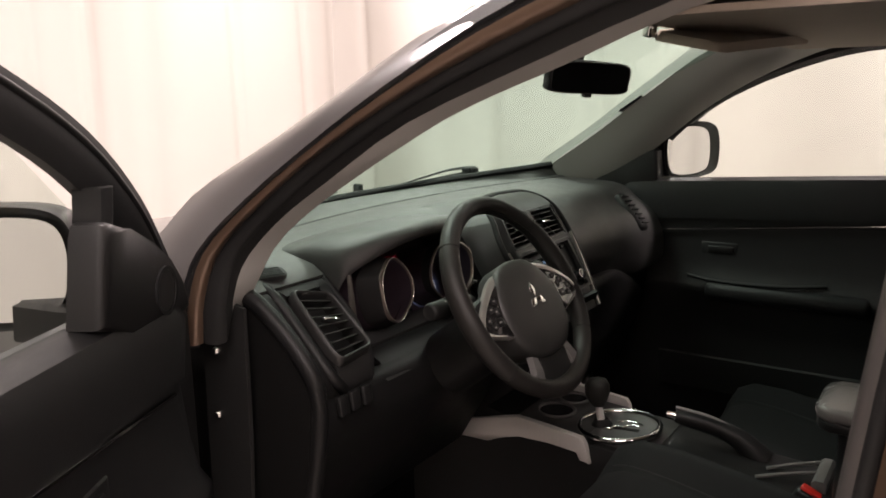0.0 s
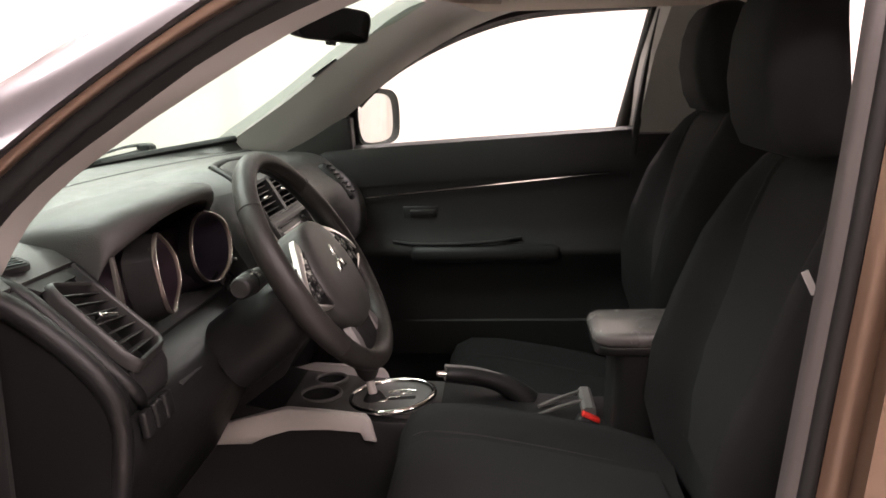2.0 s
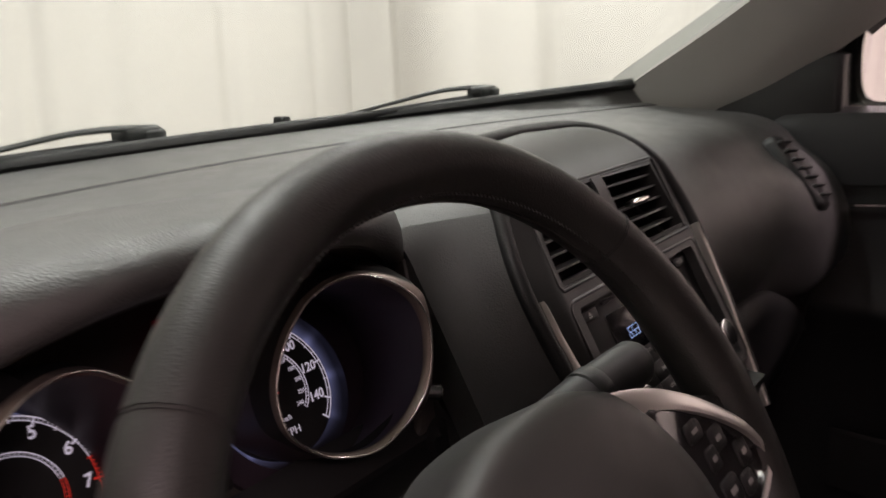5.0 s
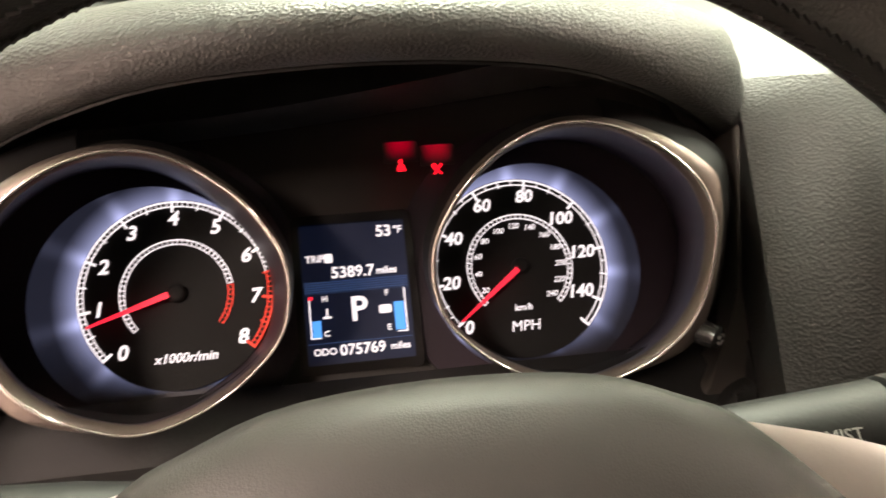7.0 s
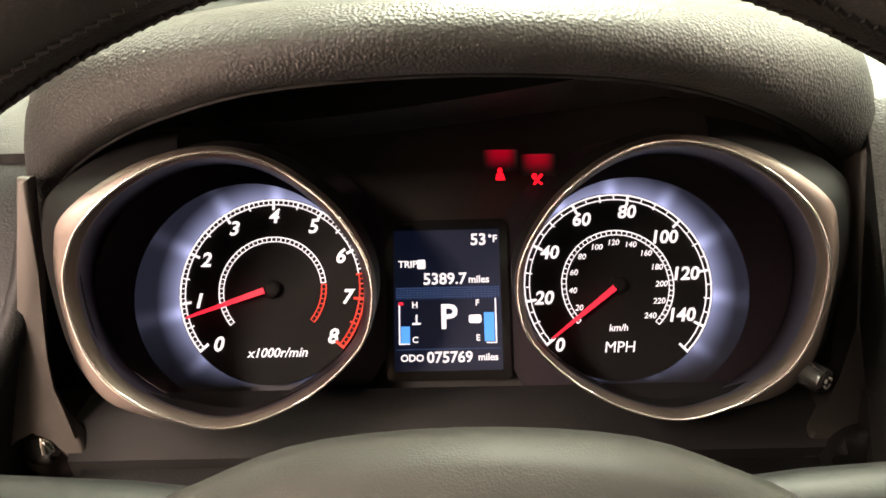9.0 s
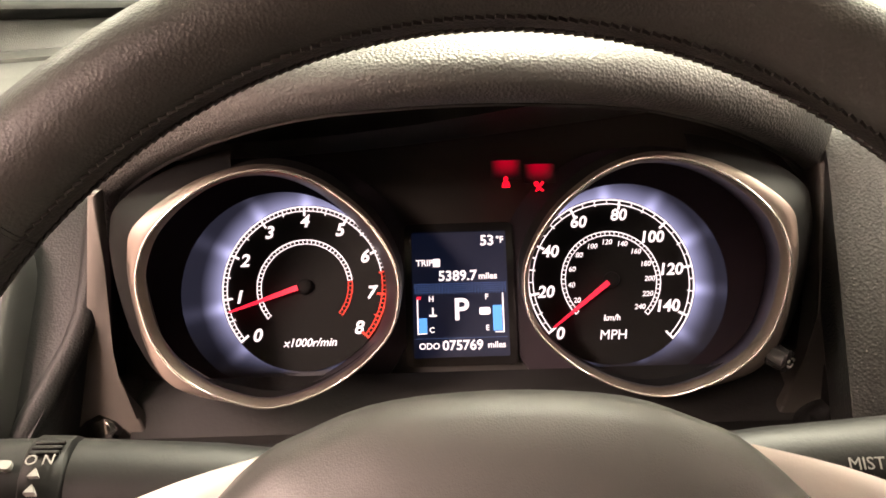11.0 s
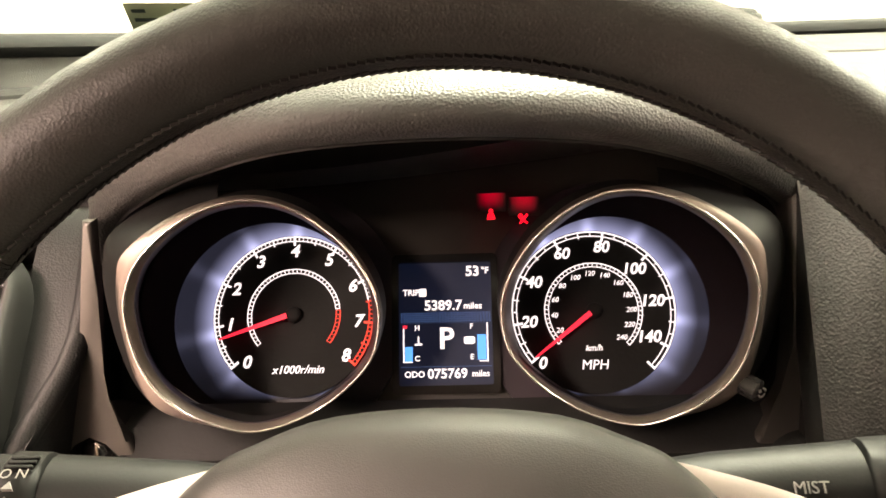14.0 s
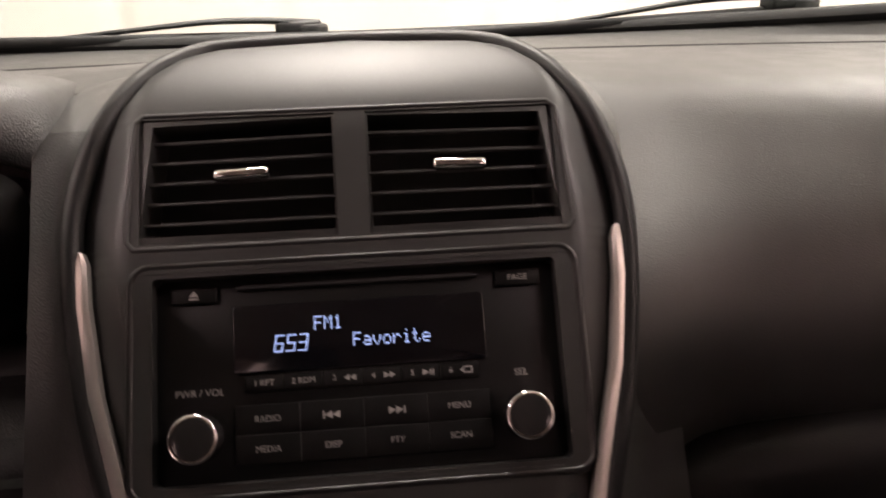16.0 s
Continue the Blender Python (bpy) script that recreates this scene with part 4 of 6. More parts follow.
rt += [tick(XL, CYL, 5 - 43 * i / 8, 0.0229, 0.0255, 0.0003) for i in range(9)]
part("scale", flats(wt, 0.0058), G_WHITE, clu, "white backlit dial scale")
part("red_zone", flats(rt, 0.0058), G_REDZONE, clu, "red part of the dial scale")
for i in range(9):
    a = radians(A0 + (A1 - A0) * i / 8)
    r = 0.0352
    x, y = r * math.cos(a), r * math.sin(a)
    if i == 0:
        x, y = -0.0250, -0.0252
    if i == 8:
        x, y = 0.0283, -0.0226
    lettering("number", str(i), 0.0094, XL + x, CYL + y, 0.006, G_WHITE, clu, shear=0.2, bold=0.026)
lettering("caption", "x1000r/min", 0.0060, XL + 0.0028, CYL - 0.0296, 0.006, G_WHITE, clu, shear=0.25, bold=0.012)
# right dial: speed, its first step shorter than the rest
MPH = [218.3, 189.0, 153.0, 116.5, 80.3, 44.3, 8.3, -27.5]
wt = arc(XR, CYR, 0.0409, 0.0414, 218.3, -46) + arc(XR, CYR, 0.0431, 0.0438, 218.3, -46)
for i in range(29):
    k, f = min(i // 4, 6), (i - 4 * min(i // 4, 6)) / 4
    a = MPH[k] + (MPH[k + 1] - MPH[k]) * f
    big = i % 4 == 0
    wt.append(tick(XR, CYR, a, 0.0385 if big else (0.0400 if i % 2 == 0 else 0.0412), 0.0438 if i % 2 == 0 else 0.0428, 0.0012 if big else 0.0006))
wt.append(tick(XR, CYR, -46, 0.0385, 0.0438, 0.0011))
wt += arc(XR, CYR, 0.0238, 0.0242, 222, -46, 34) + arc(XR, CYR, 0.0258, 0.0263, 222, -46, 34)
wt += [tick(XR, CYR, 222 - 268 * i / 48, 0.0238, 0.0263, 0.0004) for i in range(49)]
part("scale", flats(wt, 0.0058), G_WHITE, clu, "white backlit dial scale")
for i in range(8):
    a = radians(MPH[i])
    s = str(20 * i)
    r = 0.0352 if len(s) < 3 else 0.0318
    x, y = r * math.cos(a), r * math.sin(a)
    if i == 0:
        x, y = -0.0285, -0.0275
    lettering("number", s, 0.0086, XR + x, CYR + y, 0.006, G_WHITE, clu, shear=0.2, bold=0.026)
for i in range(1, 13):
    a = radians(209 - 23.18 * (i - 1))
    r = 0.0212 if i < 5 else 0.0203
    lettering("number", str(20 * i), 0.0038, XR + r * math.cos(a), CYR + r * math.sin(a), 0.006, G_WHITE, clu, shear=0.2, bold=0.012)
lettering("caption", "km/h", 0.0044, XR - 0.0008, CYR - 0.0199, 0.006, G_WHITE, clu, shear=0.2, bold=0.012)
lettering("caption", "MPH", 0.0072, XR - 0.0008, CYR - 0.0289, 0.006, G_WHITE, clu, shear=0.15)
for cx, cy, ang in ((XL, CYL, 198.5), (XR, CYR, 217.5)):
    a = radians(ang)
    m = Matrix.Translation((cx, cy, 0.011)) @ Matrix.Rotation(a, 4, "Z")
    part("needle", prism([(0.003, -0.0014), (0.014, -0.0012), (0.0405, -0.0005), (0.0405, 0.0005), (0.014, 0.0012), (0.003, 0.0014)], 0, 0.001, 0, m), G_RED, clu, "lit red needle")
    part("needle_hub", disc(0.0042, 0.006, 0.0105, 24, cx, cy, 0.002), M_DARK, clu)
# warning lamps: small lit icons under a red light spill painted as emission
def bleed():
    """Added plate whose emission paints a lamp's red spill, strongest at its upper edge."""
    m = glow("red_spill", (0.85, 0.0, 0.03), 0.1)
    nt = m.node_tree
    b = nt.nodes["Principled BSDF"]
    b.inputs["Base Color"].default_value = (0.02, 0.018, 0.017, 1)
    co, sp, up, ab, side, mu = (nt.nodes.new("ShaderNode" + k) for k in ("TexCoord", "SeparateXYZ", "MapRange", "Math", "MapRange", "Math"))
    nt.links.new(co.outputs["Object"], sp.inputs[0])
    nt.links.new(sp.outputs["Y"], up.inputs["Value"])
    up.inputs["From Min"].default_value, up.inputs["From Max"].default_value = -0.0050, 0.0045
    up.inputs["To Min"].default_value, up.inputs["To Max"].default_value = 0.0, 0.14
    up.interpolation_type = side.interpolation_type = "SMOOTHSTEP"
    ab.operation, mu.operation = "ABSOLUTE", "MULTIPLY"
    nt.links.new(sp.outputs["X"], ab.inputs[0])
    nt.links.new(ab.outputs[0], side.inputs["Value"])
    side.inputs["From Min"].default_value, side.inputs["From Max"].default_value = 0.0015, 0.0086
    side.inputs["To Min"].default_value, side.inputs["To Max"].default_value = 1.0, 0.0
    nt.links.new(up.outputs[0], mu.inputs[0])
    nt.links.new(side.outputs[0], mu.inputs[1])
    nt.links.new(mu.outputs[0], b.inputs["Emission Strength"])
    return m


M_BLEED = bleed()
for x, y, label in ((0.0263, 0.0578, "lit red belt warning lamp"), (0.0441, 0.0552, "lit red airbag warning lamp")):
    win = part("lamp_window", prism(rrect(0.0172, 0.0105, 0.001, 3), -0.0002, 0.0002), M_BLEED, clu)
    win.location = (x + 0.0004, y + 0.0072, 0.0095)
    if x < 0.03:
        icon = [circle(0.0012, 10, x, y + 0.0022), [(x - 0.0014, y - 0.0026), (x + 0.0014, y - 0.0026), (x + 0.0011, y + 0.0008), (x - 0.0011, y + 0.0008)], [(x - 0.0023, y - 0.0026), (x - 0.0017, y - 0.0026), (x - 0.0012, y + 0.0004), (x - 0.0016, y + 0.0006)], [(x + 0.0017, y - 0.0026), (x + 0.0023, y - 0.0026), (x + 0.0016, y + 0.0006), (x + 0.0012, y + 0.0004)]]
    else:
        icon = [circle(0.0013, 10, x - 0.0016, y + 0.0016), [(x - 0.0026, y - 0.0026), (x - 0.0012, y - 0.0026), (x + 0.0026, y + 0.0022), (x + 0.0014, y + 0.0028)], [(x - 0.0024, y + 0.0004), (x - 0.0012, y + 0.0004), (x + 0.0024, y - 0.0022), (x + 0.0014, y - 0.0028)]]
    part("warning_lamp", flats(icon, 0.0099), G_WARN, clu, label)
# centre screen
scr = part("screen", prism(rrect(0.0505, 0.067, 0.001), -0.004, 0.001), G_LCD, clu, "dark blue lit trip screen")
part("screen_frame", ring(rrect(0.058, 0.076, 0.003), rrect(0.0505, 0.067, 0.001), -0.005, 0.0035), M_GLOSS, clu)
for body, sz, x, y, al in (("53", 0.0078, 0.0192, 0.0283, "RIGHT"), ("\u00b0F", 0.0050, 0.0243, 0.0286, "RIGHT"), ("TRIP", 0.0046, -0.0232, 0.0170, "LEFT"), ("5389.7", 0.0076, 0.0092, 0.0096, "RIGHT"), ("miles", 0.0048, 0.0200, 0.0092, "RIGHT"),
                           ("P", 0.0162, 0.0003, -0.0088, "CENTER"), ("ODO", 0.0046, -0.0170, -0.0275, "CENTER"), ("075769", 0.0072, 0.0006, -0.0274, "CENTER"), ("miles", 0.0046, 0.0185, -0.0275, "CENTER"),
                           ("H", 0.0040, -0.0155, -0.0025, "CENTER"), ("C", 0.0040, -0.0155, -0.0190, "CENTER"), ("F", 0.0040, 0.0140, -0.0020, "CENTER"), ("E", 0.0040, 0.0140, -0.0185, "CENTER")):
    lettering("screen_text", body, sz, x, y, 0.0012, G_WHITE, scr, al, bold=0.022)
for bar in ([(-0.0222, -0.0205), (-0.0180, -0.0205), (-0.0180, -0.0125), (-0.0222, -0.0125)], [(0.0170, -0.0200), (0.0218, -0.0200), (0.0218, -0.0065), (0.0170, -0.0065)]):
    part("gauge_bar", flats([bar], 0.0011), G_CYAN, scr, "cyan gauge bar")
for bars in ([[(-0.0232, -0.021), (-0.0225, -0.021), (-0.0225, -0.001), (-0.0232, -0.001)], [(-0.0225, -0.021), (-0.018, -0.021), (-0.018, -0.0204), (-0.0225, -0.0204)]],
             [[(0.0222, -0.021), (0.0229, -0.021), (0.0229, 0.0), (0.0222, 0.0)], [(0.018, -0.021), (0.0222, -0.021), (0.0222, -0.0204), (0.018, -0.0204)]]):
    part("gauge_frame", flats(bars, 0.0011), G_WHITE, scr)
part("heat_icon", flats([[(-0.0168, -0.0118), (-0.0128, -0.0118), (-0.0128, -0.0108), (-0.0168, -0.0108)], [(-0.0152, -0.0108), (-0.0144, -0.0108), (-0.0144, -0.007), (-0.0152, -0.007)]], 0.0011), G_WHITE, scr)
part("trip_box", flats([rrect(0.0040, 0.0044, 0.0006, 2, -0.0122, 0.0170)], 0.0011), G_WHITE, scr)
part("fuel_icon", flats([rrect(0.006, 0.004, 0.001, 2, 0.0128, -0.0095)], 0.0011), G_WHITE, scr)
part("gauge_mark", flats([[(-0.0232, -0.0025), (-0.0210, -0.0025), (-0.0210, -0.0010), (-0.0232, -0.0010)]], 0.0014), G_RED, scr)
G_GRID = glow("screen_grid", (0.05, 0.13, 0.35), 0.2)
part("screen_grid", flats([[(-0.0245, y), (0.0245, y), (0.0245, y + 0.0003), (-0.0245, y + 0.0003)] for y in [0.0055 - 0.0011 * k for k in range(5)] + [-0.0235]] + [[(x, 0.0), (x + 0.0003, 0.0), (x + 0.0003, 0.006), (x, 0.006)] for x in [-0.024 + 0.0016 * k for k in range(31)]], 0.0010, 0.0001), G_GRID, scr)
# trip knob on its stalk
kp = [Vector((0.1365, -0.0362, 0.002)), Vector((0.1400, -0.0370, 0.011)), Vector((0.1440, -0.0382, 0.0165)), Vector((0.1446, -0.0384, 0.0173))]
knob = part("trip_knob", tube([RGL @ p for p in kp], [0.0052, 0.0052, 0.0050, 0.0036], 18), M_GLOSS, clu, "small black trip knob")
km = RGL @ Matrix.Translation(kp[3]) @ (kp[3] - kp[1]).to_track_quat("Z", "Y").to_matrix().to_4x4()
part("knob_mark", flats(arc(0, 0, 0.0019, 0.0026, 120, 260, 12) + arc(0, 0, 0.0019, 0.0026, -70, 20, 10) + [circle(0.0009, 8, 0.0008, 0.0022)], 0.0002), M_PRINT, knob).data.transform(km)
# side brackets: satin on the door side, black with a soft edge on the other
pts = [(0.169, 0.042), (0.175, 0.042), (0.180, 0.0), (0.185, -0.034), (0.188, -0.048), (0.198, -0.065), (0.206, -0.086), (0.200, -0.090), (0.194, -0.074), (0.184, -0.069), (0.174, -0.074), (0.167, -0.090), (0.158, -0.092), (0.163, -0.074), (0.171, -0.062), (0.174, -0.052), (0.175, -0.038), (0.171, 0.0)]
part("side_bracket", prism([(-x - 0.001, y) for x, y in pts], -0.028, -0.022, 0.0025, RGL), M_BRACKET, clu, "dark silver bracket beside the dials")
pts = [(0.168, 0.046), (0.1725, 0.0), (0.174, -0.030), (0.173, -0.054), (0.169, -0.064), (0.158, -0.077), (0.152, -0.094), (0.230, -0.094), (0.205, -0.02), (0.186, 0.046)]
part("side_bracket", prism(pts, -0.040, -0.022, 0.004, RGL, 3), M_PLATE, clu, "black moulded panel beside the dials")
part("bracket_knob", disc(0.0085, -0.05, -0.026, 20, -0.186, -0.083, 0.004, RGL), M_CHROME, clu, "small bright button beside the column")
part("button_seat", disc(0.019, -0.062, -0.036, 28, -0.185, -0.086, 0.006, RGL), M_PLATE, clu)
part("round_blank", disc(0.0195, -0.06, -0.012, 36, 0.182, -0.094, 0.005, RGL), M_HARD, clu, "round black start knob blank")
part("lower_lip", loft([[RGL @ Vector((x, y, z)) for y, z in ((-0.066, -0.05), (-0.070, -0.03), (-0.085, -0.02), (-0.11, -0.03), (-0.11, -0.08))] for x in (-0.17, 0.17)]), M_DARK, clu)

# ---- steering wheel ----
WH = pose(-0.364, -0.011, 1.0706, 58.8, 0, 0)
whl = thing("steering_wheel", "black leather steering wheel with silver bezels", "steering wheel", WH)
RR, RT = 0.1697, 0.0155


def rim_section(a, grow=0.0):
    c, s = math.sin(a), math.cos(a)
    side = abs(math.sin(a)) ** 6
    out = []
    for j in range(16):
        b = 2 * math.pi * j / 16
        r = RT + grow + 0.0018 * side
        u = RR + r * math.cos(b)
        out.append(Vector((u * c, u * s, r * 1.08 * math.sin(b))))
    return out


part("rim", loft([rim_section(2 * math.pi * i / 96) for i in range(96)], loop=True), M_LEATHER, whl, "stitched black leather rim")
for deg in (-50, 50, -128, 128):
    a0 = radians(deg)
    part("rim_seam", loft([rim_section(a0 + d, g) for d, g in ((-0.009, -0.0012), (-0.004, 0.0004), (-0.0015, -0.0008), (0.0015, -0.0008), (0.004, 0.0004), (0.009, -0.0012))], cap=False), M_DARK, whl)
# stitching along the inner side of the rim
st = []
for i in range(240):
    a = radians(-120 + 240 * i / 239)
    for zz in (-0.0035, 0.0035):
        r = RR - RT * 0.985
        m = Matrix.Translation((r * math.sin(a), r * math.cos(a), zz)) @ Matrix.Rotation(-a, 4, "Z") @ Matrix.Rotation(radians(25 if zz > 0 else -25), 4, "Y")
        st.append(rbox(0.0030, 0.0011, 0.0010, 0.0, m))
part("stitching", merge(*st), M_LEATHER, whl)
PAD = [(-0.080, 0.022), (-0.059, 0.044), (-0.046, 0.051), (-0.028, 0.057), (0.0, 0.059), (0.028, 0.057), (0.046, 0.051), (0.059, 0.044), (0.080, 0.022), (0.096, -0.012), (0.096, -0.050), (0.080, -0.086), (0.045, -0.109), (0.0, -0.115), (-0.045, -0.109), (-0.080, -0.086), (-0.096, -0.050), (-0.096, -0.012)]
pp = [(p.x, p.y) for p in spline([(x, y, 0) for x, y in PAD], 64, True)]
part("airbag_cover", loft([[(x * k, -0.026 + (y + 0.026) * k, z) for x, y in pp] for k, z in ((0.97, -0.03), (0.99, -0.004), (1.0, 0.006), (0.98, 0.012), (0.93, 0.0165), (0.80, 0.020), (0.55, 0.023), (0.25, 0.024))]), M_HUB, whl, "grained airbag cover")
# three-diamond shape drawn as plain rhombs
for ang in (90, 210, 330):
    a = radians(ang)
    L, Wd = 0.0140, 0.0081
    m = Matrix.Translation((0.0, -0.017, 0.0235)) @ Matrix.Rotation(a, 4, "Z")
    part("emblem_diamond", prism([(0.0006, 0), (L, -Wd), (2 * L, 0), (L, Wd)], 0, 0.0028, 0.0008, m), M_CHROME, whl, "bright plain rhomb badge")
# spokes, button pods and their bezels
for s in (-1, 1):
    part("spoke", loft([[(s * x, y0, z - 0.008), (s * x, y1, z - 0.008), (s * x, y1 - 0.004, z + 0.006), (s * x, y0 + 0.004, z + 0.006)] for x, y0, y1, z in ((0.06, -0.062, 0.018, 0.0), (0.10, -0.056, 0.022, 0.002), (0.14, -0.048, 0.016, 0.002), (0.168, -0.044, 0.004, 0.0))]), M_HARD, whl)
    podo = [(s * p.x, p.y) for p in spline([(0.074, 0.027, 0), (0.107, 0.014, 0), (0.138, -0.005, 0), (0.1545, -0.022, 0), (0.153, -0.037, 0), (0.120, -0.049, 0), (0.088, -0.058, 0), (0.078, -0.02, 0)], 40, True)]
    part("button_pod", prism(podo, 0.002, 0.0125, 0.003), M_GLOSS, whl, "gloss black button pod")
    bzo = spline([(0.050, 0.047, 0.002), (0.085, 0.037, 0.008), (0.114, 0.022, 0.012), (0.142, 0.002, 0.013), (0.159, -0.015, 0.013), (0.163, -0.034, 0.012), (0.150, -0.045, 0.011), (0.120, -0.054, 0.010), (0.090, -0.062, 0.008)], 40)
    bzi = spline([(0.054, 0.032, 0.006), (0.084, 0.025, 0.012), (0.110, 0.013, 0.015), (0.136, -0.004, 0.0155), (0.1525, -0.019, 0.0155), (0.1570, -0.032, 0.0145), (0.147, -0.0405, 0.0135), (0.118, -0.0500, 0.012), (0.0895, -0.058, 0.010)], 40)
    part("bezel", loft([[(s * a.x, a.y, a.z - 0.008), (s * a.x, a.y, a.z), (s * (a.x + b.x) / 2, (a.y + b.y) / 2, (a.z + b.z) / 2 + 0.0018), (s * b.x, b.y, b.z), (s * b.x, b.y, b.z - 0.008)] for a, b in zip(bzo, bzi)]), M_SATIN, whl, "satin silver bezel round the buttons")
    for k, (bx, by, bw, bh) in enumerate(((0.103, 0.006, 0.016, 0.010), (0.121, -0.005, 0.015, 0.012), (0.109, -0.011, 0.012, 0.012), (0.139, -0.020, 0.014, 0.013), (0.112, -0.029, 0.018, 0.014), (0.131, -0.033, 0.014, 0.011))):
        bt = part("button", prism(rrect(bw, bh, 0.003, 3, s * bx, by), 0.0115, 0.0137, 0.0007), M_HARD, whl)
        part("button_mark", flats([rrect(bw * 0.4, bh * 0.22, 0.0005, 2, s * bx, by)], 0.0138, 0.0002), M_PRINT, bt)
    part("lower_spoke", loft([[(s * x0, y, z), (s * x1, y, z), (s * (x1 - 0.003), y, z + 0.010), (s * (x0 + 0.003), y, z + 0.010)] for y, x0, x1, z in ((-0.098, 0.044, 0.062, -0.008), (-0.110, 0.044, 0.066, -0.007), (-0.128, 0.046, 0.074, -0.006), (-0.148, 0.050, 0.086, -0.009), (-0.158, 0.053, 0.092, -0.010))]), M_SPOKE, whl, "silver lower spoke")
part("lower_infill", loft([[(-x, y, z), (x, y, z), (x - 0.004, y, z + 0.010), (-x + 0.004, y, z + 0.010)] for y, x, z in ((-0.060, 0.048, -0.002), (-0.10, 0.046, -0.004), (-0.15, 0.052, -0.012), (-0.165, 0.056, -0.012))]), M_HARD, whl)
part("hub_shroud", loft([[(p[0] * k, p[1] * k - 0.03, z) for p in circle(0.055, 32)] for k, z in ((1.0, -0.004), (1.05, -0.03), (0.85, -0.055))]), M_DARK, whl)

# ---- steering column with stalks ----
col = thing("steering_column", "black plastic steering column shroud with stalks", "steering column", WH)
part("shroud", loft([[(x, y, z) for x, y in rrect(w, h, r, 7, 0, cy)] for w, h, r, cy, z in ((0.085, 0.060, 0.028, -0.030, -0.046), (0.112, 0.085, 0.036, -0.032, -0.052), (0.134, 0.104, 0.045, -0.036, -0.072), (0.140, 0.112, 0.048, -0.040, -0.10), (0.142, 0.116, 0.050, -0.044, -0.14), (0.142, 0.116, 0.050, -0.05, -0.19))]), M_STALK, col, "black column shroud")
for s in (-1, 1):
    stk = part("stalk", tube([(s * 0.05, 0.026, -0.066), (s * 0.085, 0.029, -0.060), (s * 0.128, 0.031, -0.056)], [0.013, 0.015, 0.016], 18, flat=0.95), M_STALK, col, "black control stalk")
    part("stalk_ring", tube([(s * 0.128, 0.031, -0.056), (s * 0.130, 0.031, -0.0558), (s * 0.1405, 0.0316, -0.0545), (s * 0.1415, 0.0316, -0.0544)], [0.0150, 0.0168, 0.0168, 0.015], 20, flat=0.95), M_STALK, stk)
    part("stalk_grip", tube([(s * 0.1415, 0.0316, -0.0544), (s * 0.170, 0.033, -0.050), (s * 0.182, 0.0335, -0.0485), (s * 0.186, 0.0337, -0.048), (s * 0.1862, 0.0337, -0.048)], [0.0158, 0.0152, 0.0146, 0.0125, 0.009], 20, flat=0.95), M_STALK, stk)
    wrap = Matrix.Translation((s * 0.1335, 0.0435, -0.0435)) @ Matrix.Rotation(radians(-38), 4, "X")
    if s < 0:
        for k in range(3):
            part("grip_rib", rbox(0.009, 0.0012, 0.0014, 0.0003, wrap @ pose(0, 0.0045 - 0.0022 * k, -0.0012 + 0.0007 * k)), M_DARK, stk)
        lettering("stalk_mark", "O N", 0.0048, 0, -0.003, 0.0012, M_PRINT, stk, m=wrap)
        part("stalk_icon", prism([(-0.0017, -0.0085), (0.0017, -0.0085), (0, -0.0058)], 0.0002, 0.0016, 0, wrap), M_PRINT, stk)
        part("stalk_icon", prism([(-0.0017, -0.0130), (0.0017, -0.0130), (0, -0.0103)], -0.002, 0.0004, 0, wrap), M_PRINT, stk)
        part("stalk_icon", prism(rrect(0.0066, 0.0030, 0.001, 2, -0.0115, -0.0040), -0.001, 0.0010, 0, wrap), M_PRINT, stk)
    else:
        m2 = Matrix.Translation((0.1085, 0.0335, -0.0432)) @ Matrix.Rotation(radians(-14), 4, "X")
        lettering("stalk_mark", "MIST", 0.0052, 0, 0, 0.0012, M_PRINT, stk, m=m2)
part("lock_barrel", disc(0.019, -0.01, 0.006, 24, 0, 0, 0.003, pose(0.085, -0.055, -0.10, -20, 25, 0)), M_HARD, col, "round ignition barrel")

# ---- centre stack with vents and radio ----
ST = pose(-0.006, 0.1385, 1.098, 60, 0, 0)
stk = thing("centre_stack", "dark grey arched centre console with air vents", "centre console", ST)
STI = ST.inverted()


def half(pts):
    return pts + [(-x, y) for x, y in pts[::-1] if abs(x) > 1e-6]


ARCH = [(0.112, -0.19), (0.122, -0.155), (0.138, -0.088), (0.1465, -0.012), (0.140, 0.036), (0.119, 0.083), (0.096, 0.110), (0.066, 0.120), (0.0, 0.124)]


def bend(x, y, z=0.0):
    """The panel leans away above the vents."""
    d = max(0.0, y - 0.052)
    return Vector((x, y, z - 7.0 * d * d - 0.10 * d))


def arch_pts(k=0.0, n=70):
    r = spline([(x, y, 0) for x, y in ARCH], n)
    full = [(p.x, p.y) for p in r] + [(-p.x, p.y) for p in r[::-1][1:]]
    out = []
    for i, (x, y) in enumerate(full):
        a, b = full[max(i - 1, 0)], full[min(i + 1, len(full) - 1)]
        t = Vector((b[0] - a[0], b[1] - a[1])).normalized()
        out.append((x + t.y * k, y - t.x * k))
    return out


def half_width(y):
    pts = spline([(x, yy, 0) for x, yy in ARCH], 120)
    best = min(pts, key=lambda p: abs(p.y - y))
    return best.x


OUTLINE = [Vector(p) for p in arch_pts(0.0, 90)]


